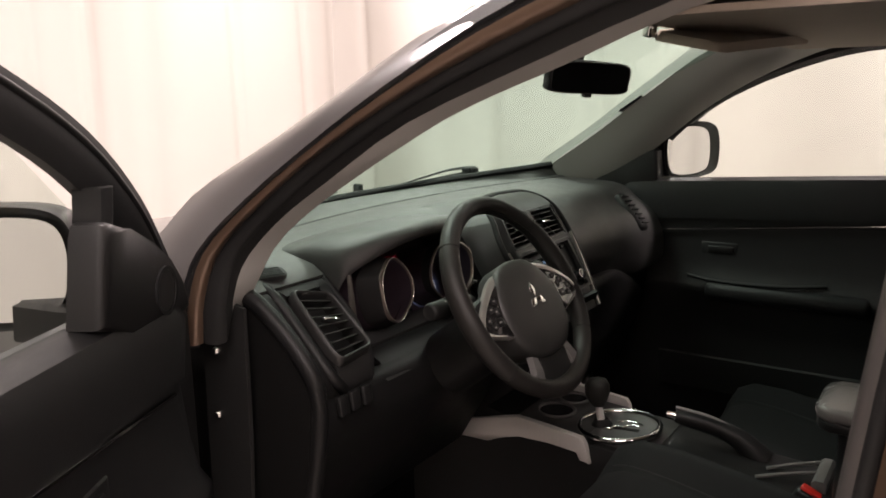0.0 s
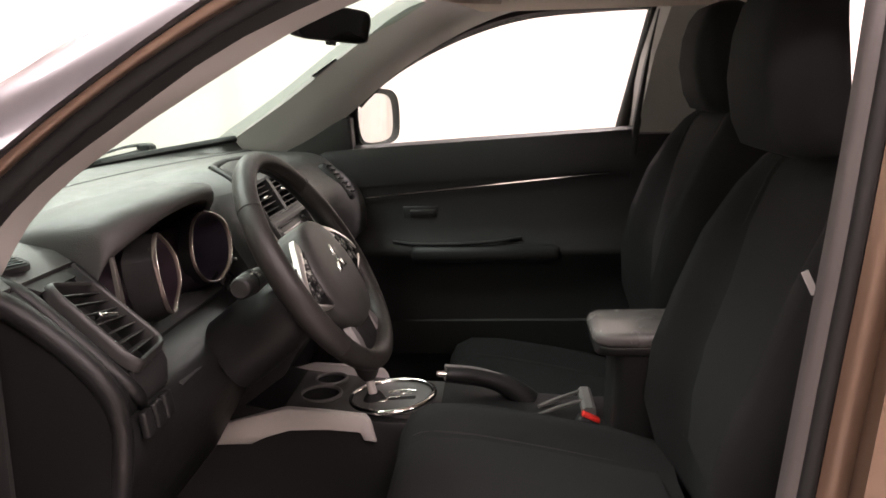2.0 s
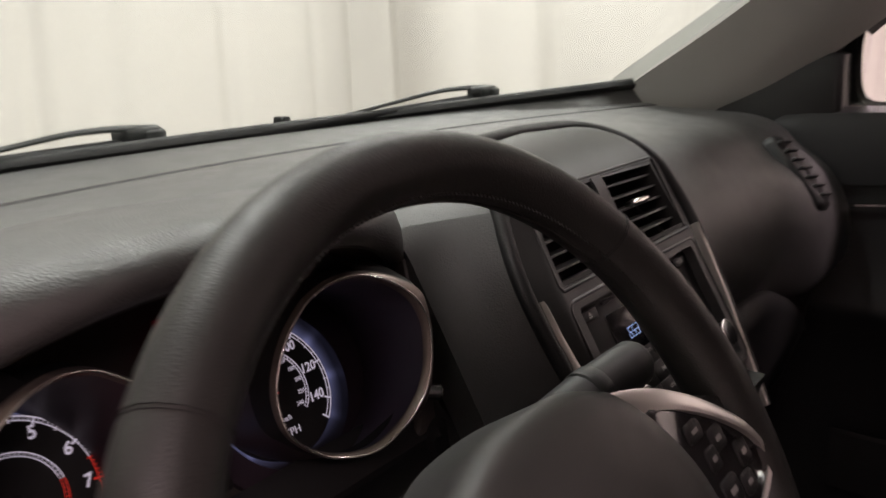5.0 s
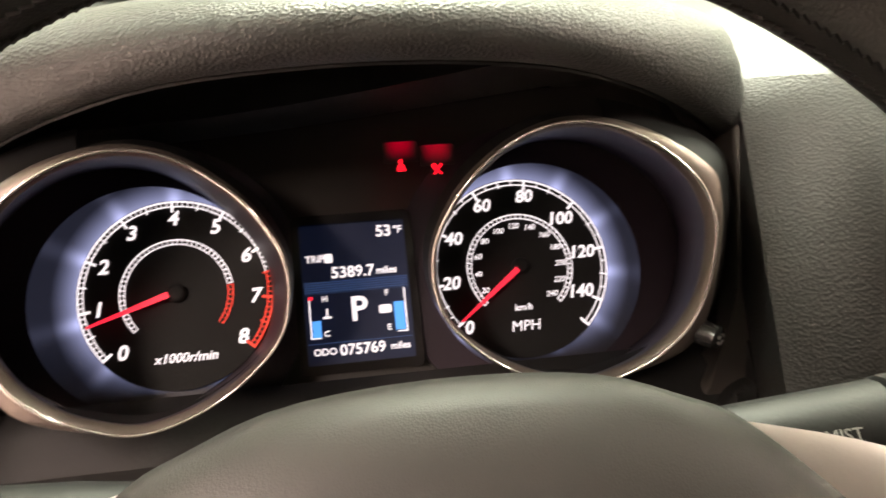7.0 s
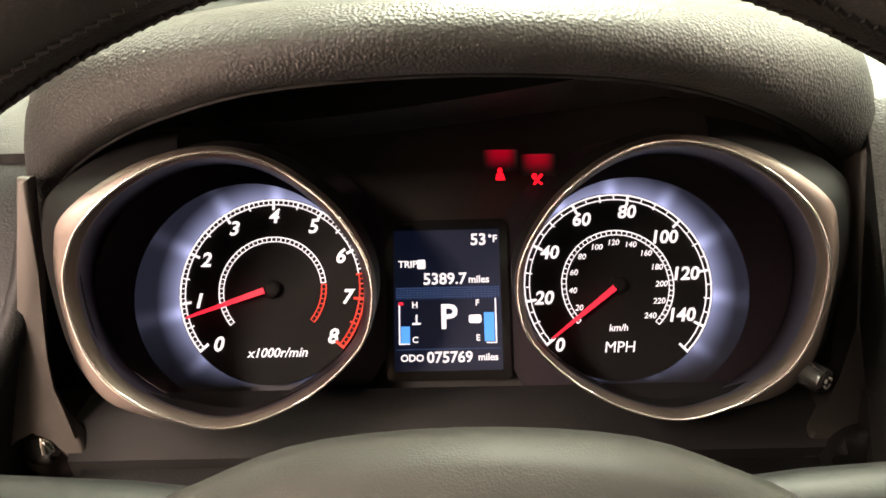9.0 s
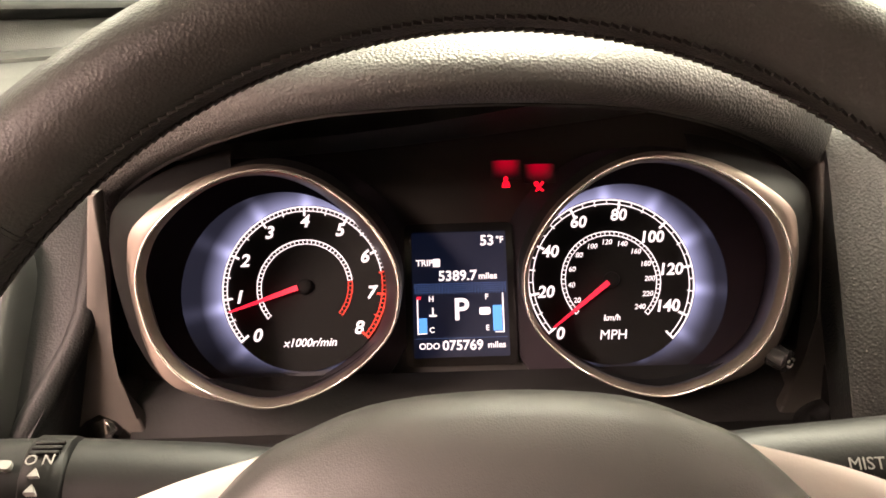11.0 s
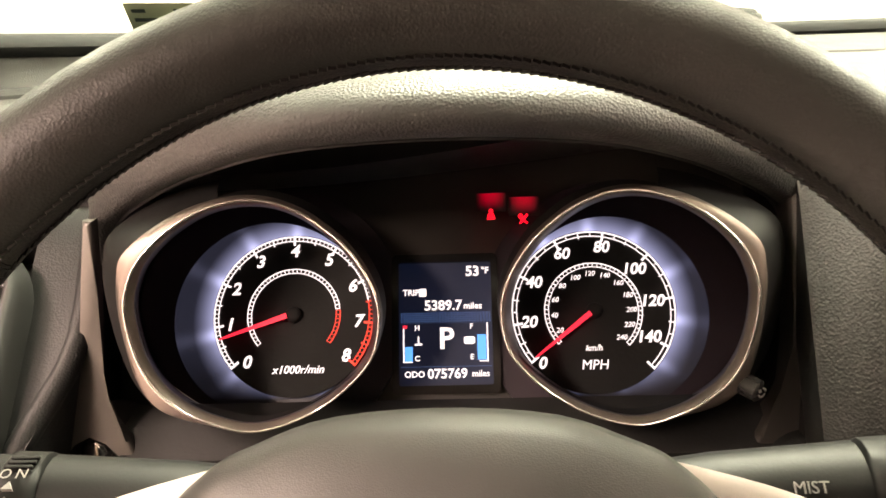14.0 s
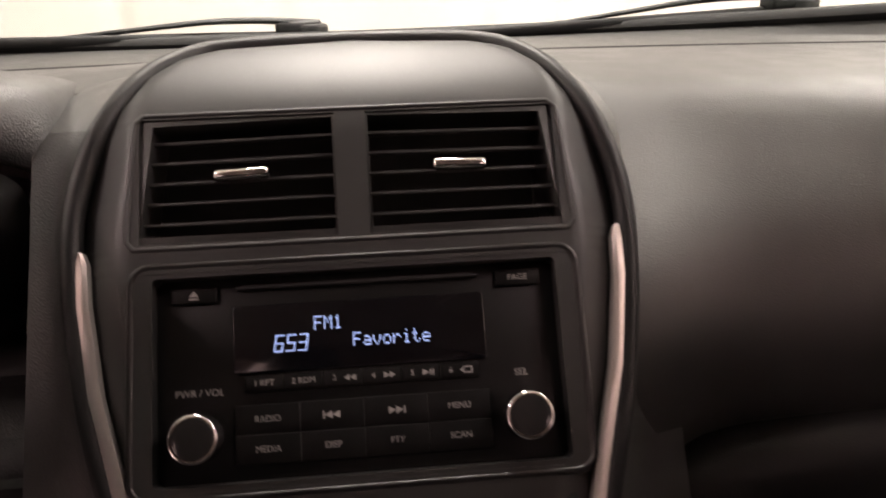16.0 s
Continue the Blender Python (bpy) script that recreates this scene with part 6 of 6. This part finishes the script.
# ---- seats ----
def seat(name_label, m, group, lean_back=0.0, wide=1.0, drop=0.0):
    st_ = thing("front_seat", name_label, "car seat", m, group)

    def sect(y, w, zt, zb, bol):
        pts = []
        for i in range(25):
            u = -1 + 2 * i / 24
            e = abs(u)
            z = zt + bol * (math.exp(-(((e - 0.80) / 0.17) ** 2))) - 0.05 * max(0, (e - 0.86) / 0.14) ** 2
            pts.append((u * w / 2, y, z))
        return pts + [(w / 2 - 0.005, y, zb), (-w / 2 + 0.005, y, zb)]
    rows = [sect(*a) for a in ((0.262, 0.46, 0.655, 0.60, 0.010), (0.258, 0.50, 0.695, 0.55, 0.018), (0.24, 0.52, 0.722, 0.50, 0.026), (0.20, 0.53, 0.735, 0.47, 0.032), (0.12, 0.535, 0.728, 0.45, 0.036), (0.0, 0.535, 0.705, 0.45, 0.040), (-0.12, 0.53, 0.680, 0.45, 0.042), (-0.22, 0.50, 0.665, 0.45, 0.03))]
    part("seat_cushion", loft(rows), M_FABRIC, st_, "black woven fabric cushion", 60)
    ins = [[(u * 0.155, y, z + 0.004 + 0.006 * (1 - u * u)) for u in [k / 6 for k in range(-6, 7)]] + [(0.155, y, z - 0.02), (-0.155, y, z - 0.02)] for y, z in ((0.250, 0.690), (0.235, 0.720), (0.20, 0.733), (0.12, 0.727), (0.0, 0.705), (-0.12, 0.680), (-0.19, 0.668))]
    for sgn in (-1, 1):
        part("cushion_seam", tube(spline([Vector((sgn * r[12][0], r[12][1], r[12][2] + 0.002)) for r in ins], 20), 0.0026, 6), M_DARK, st_)
    part("cushion_insert", loft(ins), M_FABRIC2, st_, "dark grey woven centre panel", 60)

    def bsec(yf, z, w, bol, dep, lean):
        pts = []
        for i in range(25):
            u = -1 + 2 * i / 24
            e = abs(u)
            f = bol * math.exp(-(((e - 0.84) / 0.20) ** 2)) - 0.045 * max(0, (e - 0.88) / 0.12) ** 2
            pts.append((u * w / 2, yf + f, z))
        return pts + [(w / 2 - 0.01, yf - dep, z - lean), (0.0, yf - dep - 0.02, z - lean), (-w / 2 + 0.01, yf - dep, z - lean)]
    rows = [bsec(a[0] - 0.085, a[1] - 0.018, *a[2:]) for a in ((-0.16, 0.66, 0.42, 0.02, 0.13, 0.0), (-0.155, 0.72, 0.47, 0.045, 0.14, 0.01), (-0.150, 0.80, 0.50, 0.065, 0.145, 0.015), (-0.152, 0.90, 0.515, 0.070, 0.145, 0.02), (-0.170, 1.00, 0.515, 0.066, 0.14, 0.02), (-0.195, 1.10, 0.50, 0.052, 0.13, 0.025), (-0.220, 1.18, 0.46, 0.030, 0.115, 0.03), (-0.236, 1.225, 0.41, 0.012, 0.10, 0.03), (-0.252, 1.248, 0.34, 0.004, 0.075, 0.025), (-0.275, 1.255, 0.28, 0.0, 0.04, 0.02))]
    part("backrest", loft([[Vector(p) for p in r] for r in rows]), M_FABRIC, st_, "black woven fabric backrest with side bolsters", 60)
    ins = [[(u * w, y + 0.001 + 0.005 * (1 - u * u), z) for u in [k / 6 for k in range(-6, 7)]] + [(w, y - 0.02, z), (-w, y - 0.02, z)] for y, z, w in [(a - 0.085, b - 0.018, c) for a, b, c in ((-0.150, 0.76, 0.14), (-0.147, 0.84, 0.145), (-0.151, 0.92, 0.15), (-0.172, 1.02, 0.15), (-0.198, 1.12, 0.145), (-0.222, 1.19, 0.130), (-0.236, 1.222, 0.120), (-0.252, 1.243, 0.105))]]
    for sgn in (-1, 1):
        edge = [Vector((sgn * r[12][0], r[12][1] + 0.003, r[12][2])) for r in ins]
        part("seam", tube(spline(edge, 24), 0.0028, 6), M_DARK, st_)
    part("backrest_insert", loft(ins), M_FABRIC2, st_, "dark grey woven centre panel", 60)
    hr = [[(x, y + cy - 0.07, z - 0.004) for x, y in rrect(w, d, d * 0.42, 6)] for w, d, cy, z in ((0.19, 0.06, -0.285, 1.258), (0.232, 0.095, -0.278, 1.266), (0.246, 0.115, -0.270, 1.30), (0.243, 0.122, -0.262, 1.36), (0.222, 0.115, -0.262, 1.42), (0.204, 0.102, -0.268, 1.46), (0.175, 0.08, -0.275, 1.485), (0.11, 0.04, -0.28, 1.495))]
    part("head_rest", loft(hr), M_FABRIC, st_, "black fabric head rest", 70)
    for sx in (-0.06, 0.06):
        part("head_rest_post", tube([(sx, -0.355, 1.20), (sx, -0.355, 1.28)], 0.006, 10), M_CHROME, st_)
    part("seat_base", rbox(0.46, 0.46, 0.12, 0.02, pose(0, 0.02, 0.42)), M_HARD, st_)
    for ob in st_.children:
        kind = ob.name.split(".")[0]
        for v in ob.data.vertices:
            if kind in ("backrest", "backrest_insert", "seam"):
                v.co.y -= mix(0.0, lean_back, (v.co.z - 0.72) / 0.3)
            elif kind == "head_rest":
                v.co.z -= 0.026
                v.co.x *= wide
                v.co.y = -0.27 + (v.co.y + 0.27) * (1 - 3.5 * lean_back) + lean_back * 0.35
            elif kind in ("seat_cushion", "cushion_insert", "cushion_seam", "seat_base"):
                v.co.z -= drop * (1.0 if v.co.z > 0.5 else 0.4)
                v.co.y += drop * 0.2
            elif kind == "head_rest_post":
                v.co.y -= lean_back
    return st_


seat("black cloth driver's seat with dark grey centre panels", pose(-0.37, -0.355, -0.012), "front seats", 0.035, 1.06)
seat("black cloth passenger seat with dark grey centre panels", pose(0.36, -0.425, 0.012), "front seats", 0.0, 1.0, 0.140)
tag_ = thing("seat_tag", "small white cloth tag sewn on the seat side", "tag", pose(-0.636, -0.622, 1.10, -18, 0, 0))
part("label", prism([(-0.004, -0.015), (0.004, -0.014), (0.008, 0.014), (0.0, 0.015)], -0.001, 0.001, 0, Matrix(((0, 0, 1, 0), (1, 0, 0, 0), (0, 1, 0, 0), (0, 0, 0, 1)))), M_TAG, tag_)
bk = thing("seat_belt_buckle", "black seat belt buckle with a red button", "belt buckle", pose(-0.085, -0.428, 0.660, 25, 0, 0))
part("stalk", rbox(0.02, 0.028, 0.10, 0.005, pose(0, 0, -0.04)), M_HARD, bk)
part("housing", rbox(0.030, 0.045, 0.060, 0.008, pose(0, 0, 0.012)), M_HARD, bk)
part("button", rbox(0.018, 0.036, 0.012, 0.003, pose(0, 0, 0.042)), M_RED, bk, "red release button")


# ---- doors ----
def door_parts(put, owner, driver):
    """A front door in its closed place, hinge at the origin, +x inside, -y to the rear."""
    def dp(name, bm, material, label="", smooth=50, parent=None):
        return part(name, put(bm), material, parent or owner, label, smooth)

    def zs(y):
        return 1.150 - 0.036 * y if driver else 1.168 - 0.052 * y
    y0 = -0.13 if driver else -0.05
    rows = []
    for i in range(27):
        y = y0 - (1.03 + y0) * (i / 26) ** 1.4
        z = zs(y)
        sf = mix(0.5 if driver else 0.2, 1.0, (y0 - y) / (0.05 if driver else 0.14))
        rows.append([(-0.02, y, z - 0.004), (0.02, y, z + 0.004), *[(x * sf, y, zz) for x, zz in ((0.045, z - 0.004), (0.058, z - 0.03), (0.050, z - 0.11), (0.045, 1.055 - 0.085 * y), (0.040, 1.040 - 0.085 * y), (0.050, 0.96), (0.060, 0.915), (0.076, 0.897), (0.076, 0.875), (0.056, 0.85), (0.045, 0.74), (0.060, 0.62), (0.06, 0.45))], (-0.02, y, 0.42)])
    inner = dp("inner_panel", loft(rows), M_DOOR, "black plastic inner door panel", 45)
    dp("chrome_strip", loft([[(0.047, y, z), (0.047, y, z + 0.0045), (0.052, y, z + 0.004), (0.052, y, z + 0.0005)] for y, z in [(-0.21 - 0.75 * k / 8, 1.0326 + 0.085 * (0.75 * k / 8) * 1.05) for k in range(9)]]), M_CHROME, "thin chrome strip")
    dp("arm_rest", rbox(0.06, 0.42, 0.05, 0.018, pose(0.058, -0.62, 0.882)), M_DOOR, "black padded arm rest")
    dp("door_pull", tube(spline([(0.060, -0.36, 0.917), (0.072, -0.45, 0.910), (0.076, -0.62, 0.915), (0.060, -0.72, 0.925)], 14), 0.005, 8), M_DOOR)
    ih = dp("inner_handle", rbox(0.008, 0.10, 0.042, 0.004, pose(0.044, -0.44, 0.995)), M_DOOR)
    dp("handle_lever", rbox(0.007, 0.07, 0.018, 0.003, pose(0.050, -0.445, 0.997)), M_HARD, parent=ih)
    dp("map_pocket", loft([[(x, y, z) for x, z in ((0.05, 0.60), (0.10, 0.60), (0.115, 0.70), (0.11, 0.705), (0.09, 0.62), (0.05, 0.62))] for y in (-0.30, -0.95)]), M_DARK)
    outer = [[(-0.045, y, 0.40), (-0.085, y, 0.60), (-0.095, y, 0.85), (-0.075, y, 1.06), (-0.045, y, zs(y) - 0.01), (-0.022, y, zs(y) - 0.02), (-0.022, y, 0.42)] for y in (0.0, -0.3, -0.7, -1.06)]
    dp("outer_skin", loft(outer), M_PAINT, "graphite painted outer skin", 60)
    if driver:
        dp("front_edge", rbox(0.075, 0.075, 0.66, 0.012, pose(-0.020, -0.098, 0.78)), M_RUBBER, "black door edge with its seal")
        dp("skin_hem", rbox(0.012, 0.010, 0.66, 0.003, pose(-0.060, -0.058, 0.78)), M_PAINT_WARM, "hem of the door skin, warm reflection painted in")
    else:
        dp("front_edge", rbox(0.06, 0.02, 0.70, 0.006, pose(-0.01, -0.045, 0.78)), M_PAINT)
    # window frame: front slope, top rail, rear post
    if driver:
        fr = [(0.0, -0.110, 1.135), (0.0, -0.135, 1.185), (0.0, -0.200, 1.268), (-0.008, -0.290, 1.349), (-0.025, -0.40, 1.415), (-0.045, -0.55, 1.478), (-0.065, -0.75, 1.530), (-0.080, -0.95, 1.550), (-0.085, -1.10, 1.552)]
        sec = ((-0.014, 0.022, 0.024), (0.012, 0.020, 0.022), (0.018, 0.006, 0.006), (0.018, -0.010, -0.010), (0.004, -0.024, -0.026), (-0.014, -0.022, -0.024))
    else:
        fr = [(-0.02, -0.13, 1.17), (-0.02, -0.235, 1.278), (-0.035, -0.35, 1.385), (-0.055, -0.52, 1.475), (-0.075, -0.72, 1.535), (-0.082, -0.95, 1.552), (-0.085, -1.10, 1.555)]
        sec = ((-0.012, 0, 0.024), (0.014, 0, 0.020), (0.018, -0.007, -0.004), (0.0, -0.011, -0.018), (-0.012, -0.007, -0.012))
    wf = dp("window_frame", loft([[p + Vector(o) for o in sec] for p in spline(fr, 30)]), M_RUBBER, "black window frame with rubber seal")
    dp("frame_seal", tube([p + Vector((0.016, 0, 0.012)) for p in spline(fr, 30)], 0.005, 8), M_HARD, "raised rubber lip of the window frame", parent=wf)
    if not driver:
        dp("rear_frame", loft([[(x + dx, y + dy, z) for dx, dy in ((-0.02, 0.008), (0.010, 0.008), (0.014, 0.0), (0.010, -0.010), (-0.02, -0.010))] for x, y, z in ((0.045, -1.022, 1.150), (0.044, -1.030, 1.22), (0.036, -1.058, 1.38), (0.020, -1.094, 1.53))]), M_RUBBER, "black rear frame of the door window", parent=wf)
    dp("rear_post", tube([(-0.03, -1.00, 1.20), (-0.085, -1.10, 1.55)], 0.020, 8), M_RUBBER)
    # sail panel with speaker and mirror
    yz = Matrix(((0, 0, 1, 0), (1, 0, 0, 0), (0, 1, 0, 0), (0, 0, 0, 1)))
    if driver:
        sail = prism([(-0.133, 1.128), (-0.136, 1.150), (-0.146, 1.172), (-0.187, 1.206), (-0.235, 1.238), (-0.290, 1.264), (-0.325, 1.277), (-0.340, 1.276), (-0.348, 1.262), (-0.372, 1.168), (-0.306, 1.146), (-0.20, 1.122)], 0.008, 0.050, 0.012, yz, 3)
    else:
        sail = prism([(-0.020, 1.135), (-0.045, 1.165), (-0.10, 1.205), (-0.17, 1.25), (-0.235, 1.268), (-0.253, 1.262), (-0.255, 1.150)], -0.012, 0.045, 0.010, yz)
    sp = dp("sail_panel", sail, M_HARD, "black triangular sail panel")
    if driver:
        dp("speaker_grille", ring(circle(0.031, 36), circle(0.026, 36), 0, 0.004, m=pose(0.049, -0.212, 1.172, 90, 0, 90)), M_DOOR, "round raised rim of the tweeter", parent=sp)
        dp("speaker_mesh", disc(0.0262, 0, 0.003, 32, 0, 0, 0.002, pose(0.049, -0.212, 1.172, 90, 0, 90)), M_DARK, parent=sp)
        dp("division_bar", loft([[(x, y + dy, z) for x, dy in ((-0.012, 0.014), (0.022, 0.014), (0.028, 0.0), (0.022, -0.014), (-0.012, -0.014))] for y, z in ((-0.316, 1.140), (-0.306, 1.19), (-0.294, 1.24), (-0.284, 1.28), (-0.279, 1.31))]), M_RUBBER, "black rubber division bar behind the sail panel")
    pane = [(-0.315, 1.15), (-0.290, 1.29), (-0.40, 1.39), (-0.55, 1.455), (-0.75, 1.51), (-1.08, 1.54), (-1.0, 1.20)] if driver else [(-0.254, 1.16), (-0.254, 1.339), (-0.36, 1.375), (-0.52, 1.465), (-0.72, 1.525), (-1.08, 1.54), (-1.0, 1.20)]
    gl = dp("window_glass", prism(pane, -0.002, 0.002, 0, Matrix(((0, -0.10, 1, 0.0), (1, 0, 0, 0), (0, 1, 0, 0), (0, 0, 0, 1))) @ Matrix.Translation((0, 0, 0.105))), M_WIN, "clear side window glass")
    gl.visible_shadow = False
    # outside mirror
    dp("mirror_arm", loft([[(x, y + dy, z + dz) for dy, dz in ((-0.035, -0.022), (0.035, -0.022), (0.03, 0.022), (-0.03, 0.022))] for x, y, z in (((-0.02, -0.22, 1.130), (-0.08, -0.21, 1.130), (-0.14, -0.20, 1.135)) if driver else ((-0.02, -0.22, 1.165), (-0.08, -0.21, 1.165), (-0.14, -0.20, 1.17)))]), M_HARD)
    return dp


door = thing("driver_door", "open front car door with black trim and outside mirror", "car door", pose(-0.77, 0.33, 0.006, 0, 0, -60), "front doors")
DP = door_parts(lambda b: b, door, True)


def side_mirror(dp, cx, cy, cz, tilt, kx=1.0, ky=1.0):
    m = pose(cx, cy, cz) @ Matrix.Rotation(radians(tilt), 4, "Z") @ Matrix.Diagonal((kx, 1, ky, 1))
    o = spline([(-0.115, -0.055, 0), (-0.118, 0.045, 0), (-0.085, 0.088, 0), (0.0, 0.097, 0), (0.085, 0.085, 0), (0.108, 0.03, 0), (0.095, -0.055, 0), (0.05, -0.085, 0), (-0.06, -0.085, 0)], 48, True)
    to = Matrix(((1, 0, 0, 0), (0, 0, -1, 0), (0, 1, 0, 0), (0, 0, 0, 1)))
    h = dp("mirror_housing", loft([[m @ to @ Vector((p.x * k, p.y * k, z)) for p in o] for k, z in ((0.95, 0.0), (1.0, 0.004), (1.02, -0.02), (0.98, -0.06), (0.80, -0.10), (0.4, -0.125))]), M_HARD, "black outside mirror housing", 70)
    dp("mirror_glass", prism([(p.x * 0.76 + 0.016, p.y * 0.84) for p in o], 0.0045, 0.007, 0, m @ to), M_MIRROR, "silvered mirror glass", parent=h)


side_mirror(DP, -0.176, -0.215, 1.196, 12, 1.0, 0.86)

pdoor = thing("passenger_door", "closed front car door with black trim and chrome strip", "car door", pose(0.755, 0.385, -0.034), "front doors")
PDP = door_parts(lambda b: mirror_x(b, 0.0), pdoor, False)
side_mirror(PDP, -0.100, -0.302, 1.253, 25, 1.02, 0.90)

# ---- rear bench ----
bench = thing("rear_bench", "black cloth rear bench behind the front seats", "rear seat", pose(XC, -1.35, 0.0))
part("bench_cushion", rbox(1.30, 0.50, 0.20, 0.05, pose(0, 0.12, 0.62, 4, 0, 0), 3), M_FABRIC, bench)
part("bench_back", rbox(1.30, 0.14, 0.62, 0.05, pose(0, -0.20, 0.98, -18, 0, 0), 3), M_FABRIC, bench)
for bx in (-0.40, 0.40):
    part("head_rest", rbox(0.25, 0.09, 0.16, 0.035, pose(bx, -0.32, 1.36, -12, 0, 0), 3), M_FABRIC, bench)

# ---- tailgate ----
tail = thing("tailgate", "closed car tailgate with a narrow rear window", "tailgate", pose(XC, -2.30, 1.0))
part("lower_panel", rbox(1.40, 0.06, 0.36, 0.02, pose(0, 0, 0.10)), M_HARD, tail)
part("top_rail", rbox(1.24, 0.06, 0.12, 0.02, pose(0, 0.03, 0.51, -8, 0, 0)), M_HARD, tail)
for sx in (-1, 1):
    part("side_rail", loft([[(sx * (x0 + dx), dy + y0, z0) for dx, dy in ((-0.09, -0.03), (0.09, -0.03), (0.09, 0.03), (-0.09, 0.03))] for x0, y0, z0 in ((0.62, 0.0, 0.25), (0.54, 0.04, 0.56))]), M_HARD, tail)

# ---- wheels that carry the car ----
for sx in (-1, 1):
    for wy in (1.05, -1.62):
        wheel = thing("road_wheel", "black tyre on a silver alloy rim under the car", "wheel", pose(XC + sx * 0.76, wy, 0.33), "road wheels")
        prof = [(0.205, -0.10), (0.300, -0.105), (0.325, -0.085), (0.330, 0.0), (0.325, 0.085), (0.300, 0.105), (0.205, 0.10)]
        part("tyre", loft([[(w, r * math.cos(2 * math.pi * i / 40), r * math.sin(2 * math.pi * i / 40)) for r, w in prof] for i in range(40)], closed=True, loop=True), M_RUBBER, wheel)
        part("rim", loft([[(sx * x, r * math.cos(2 * math.pi * i / 40), r * math.sin(2 * math.pi * i / 40)) for i in range(40)] for r, x in ((0.207, -0.08), (0.207, 0.085), (0.190, 0.090), (0.06, 0.070), (0.03, 0.085))]), M_SILVER, wheel)
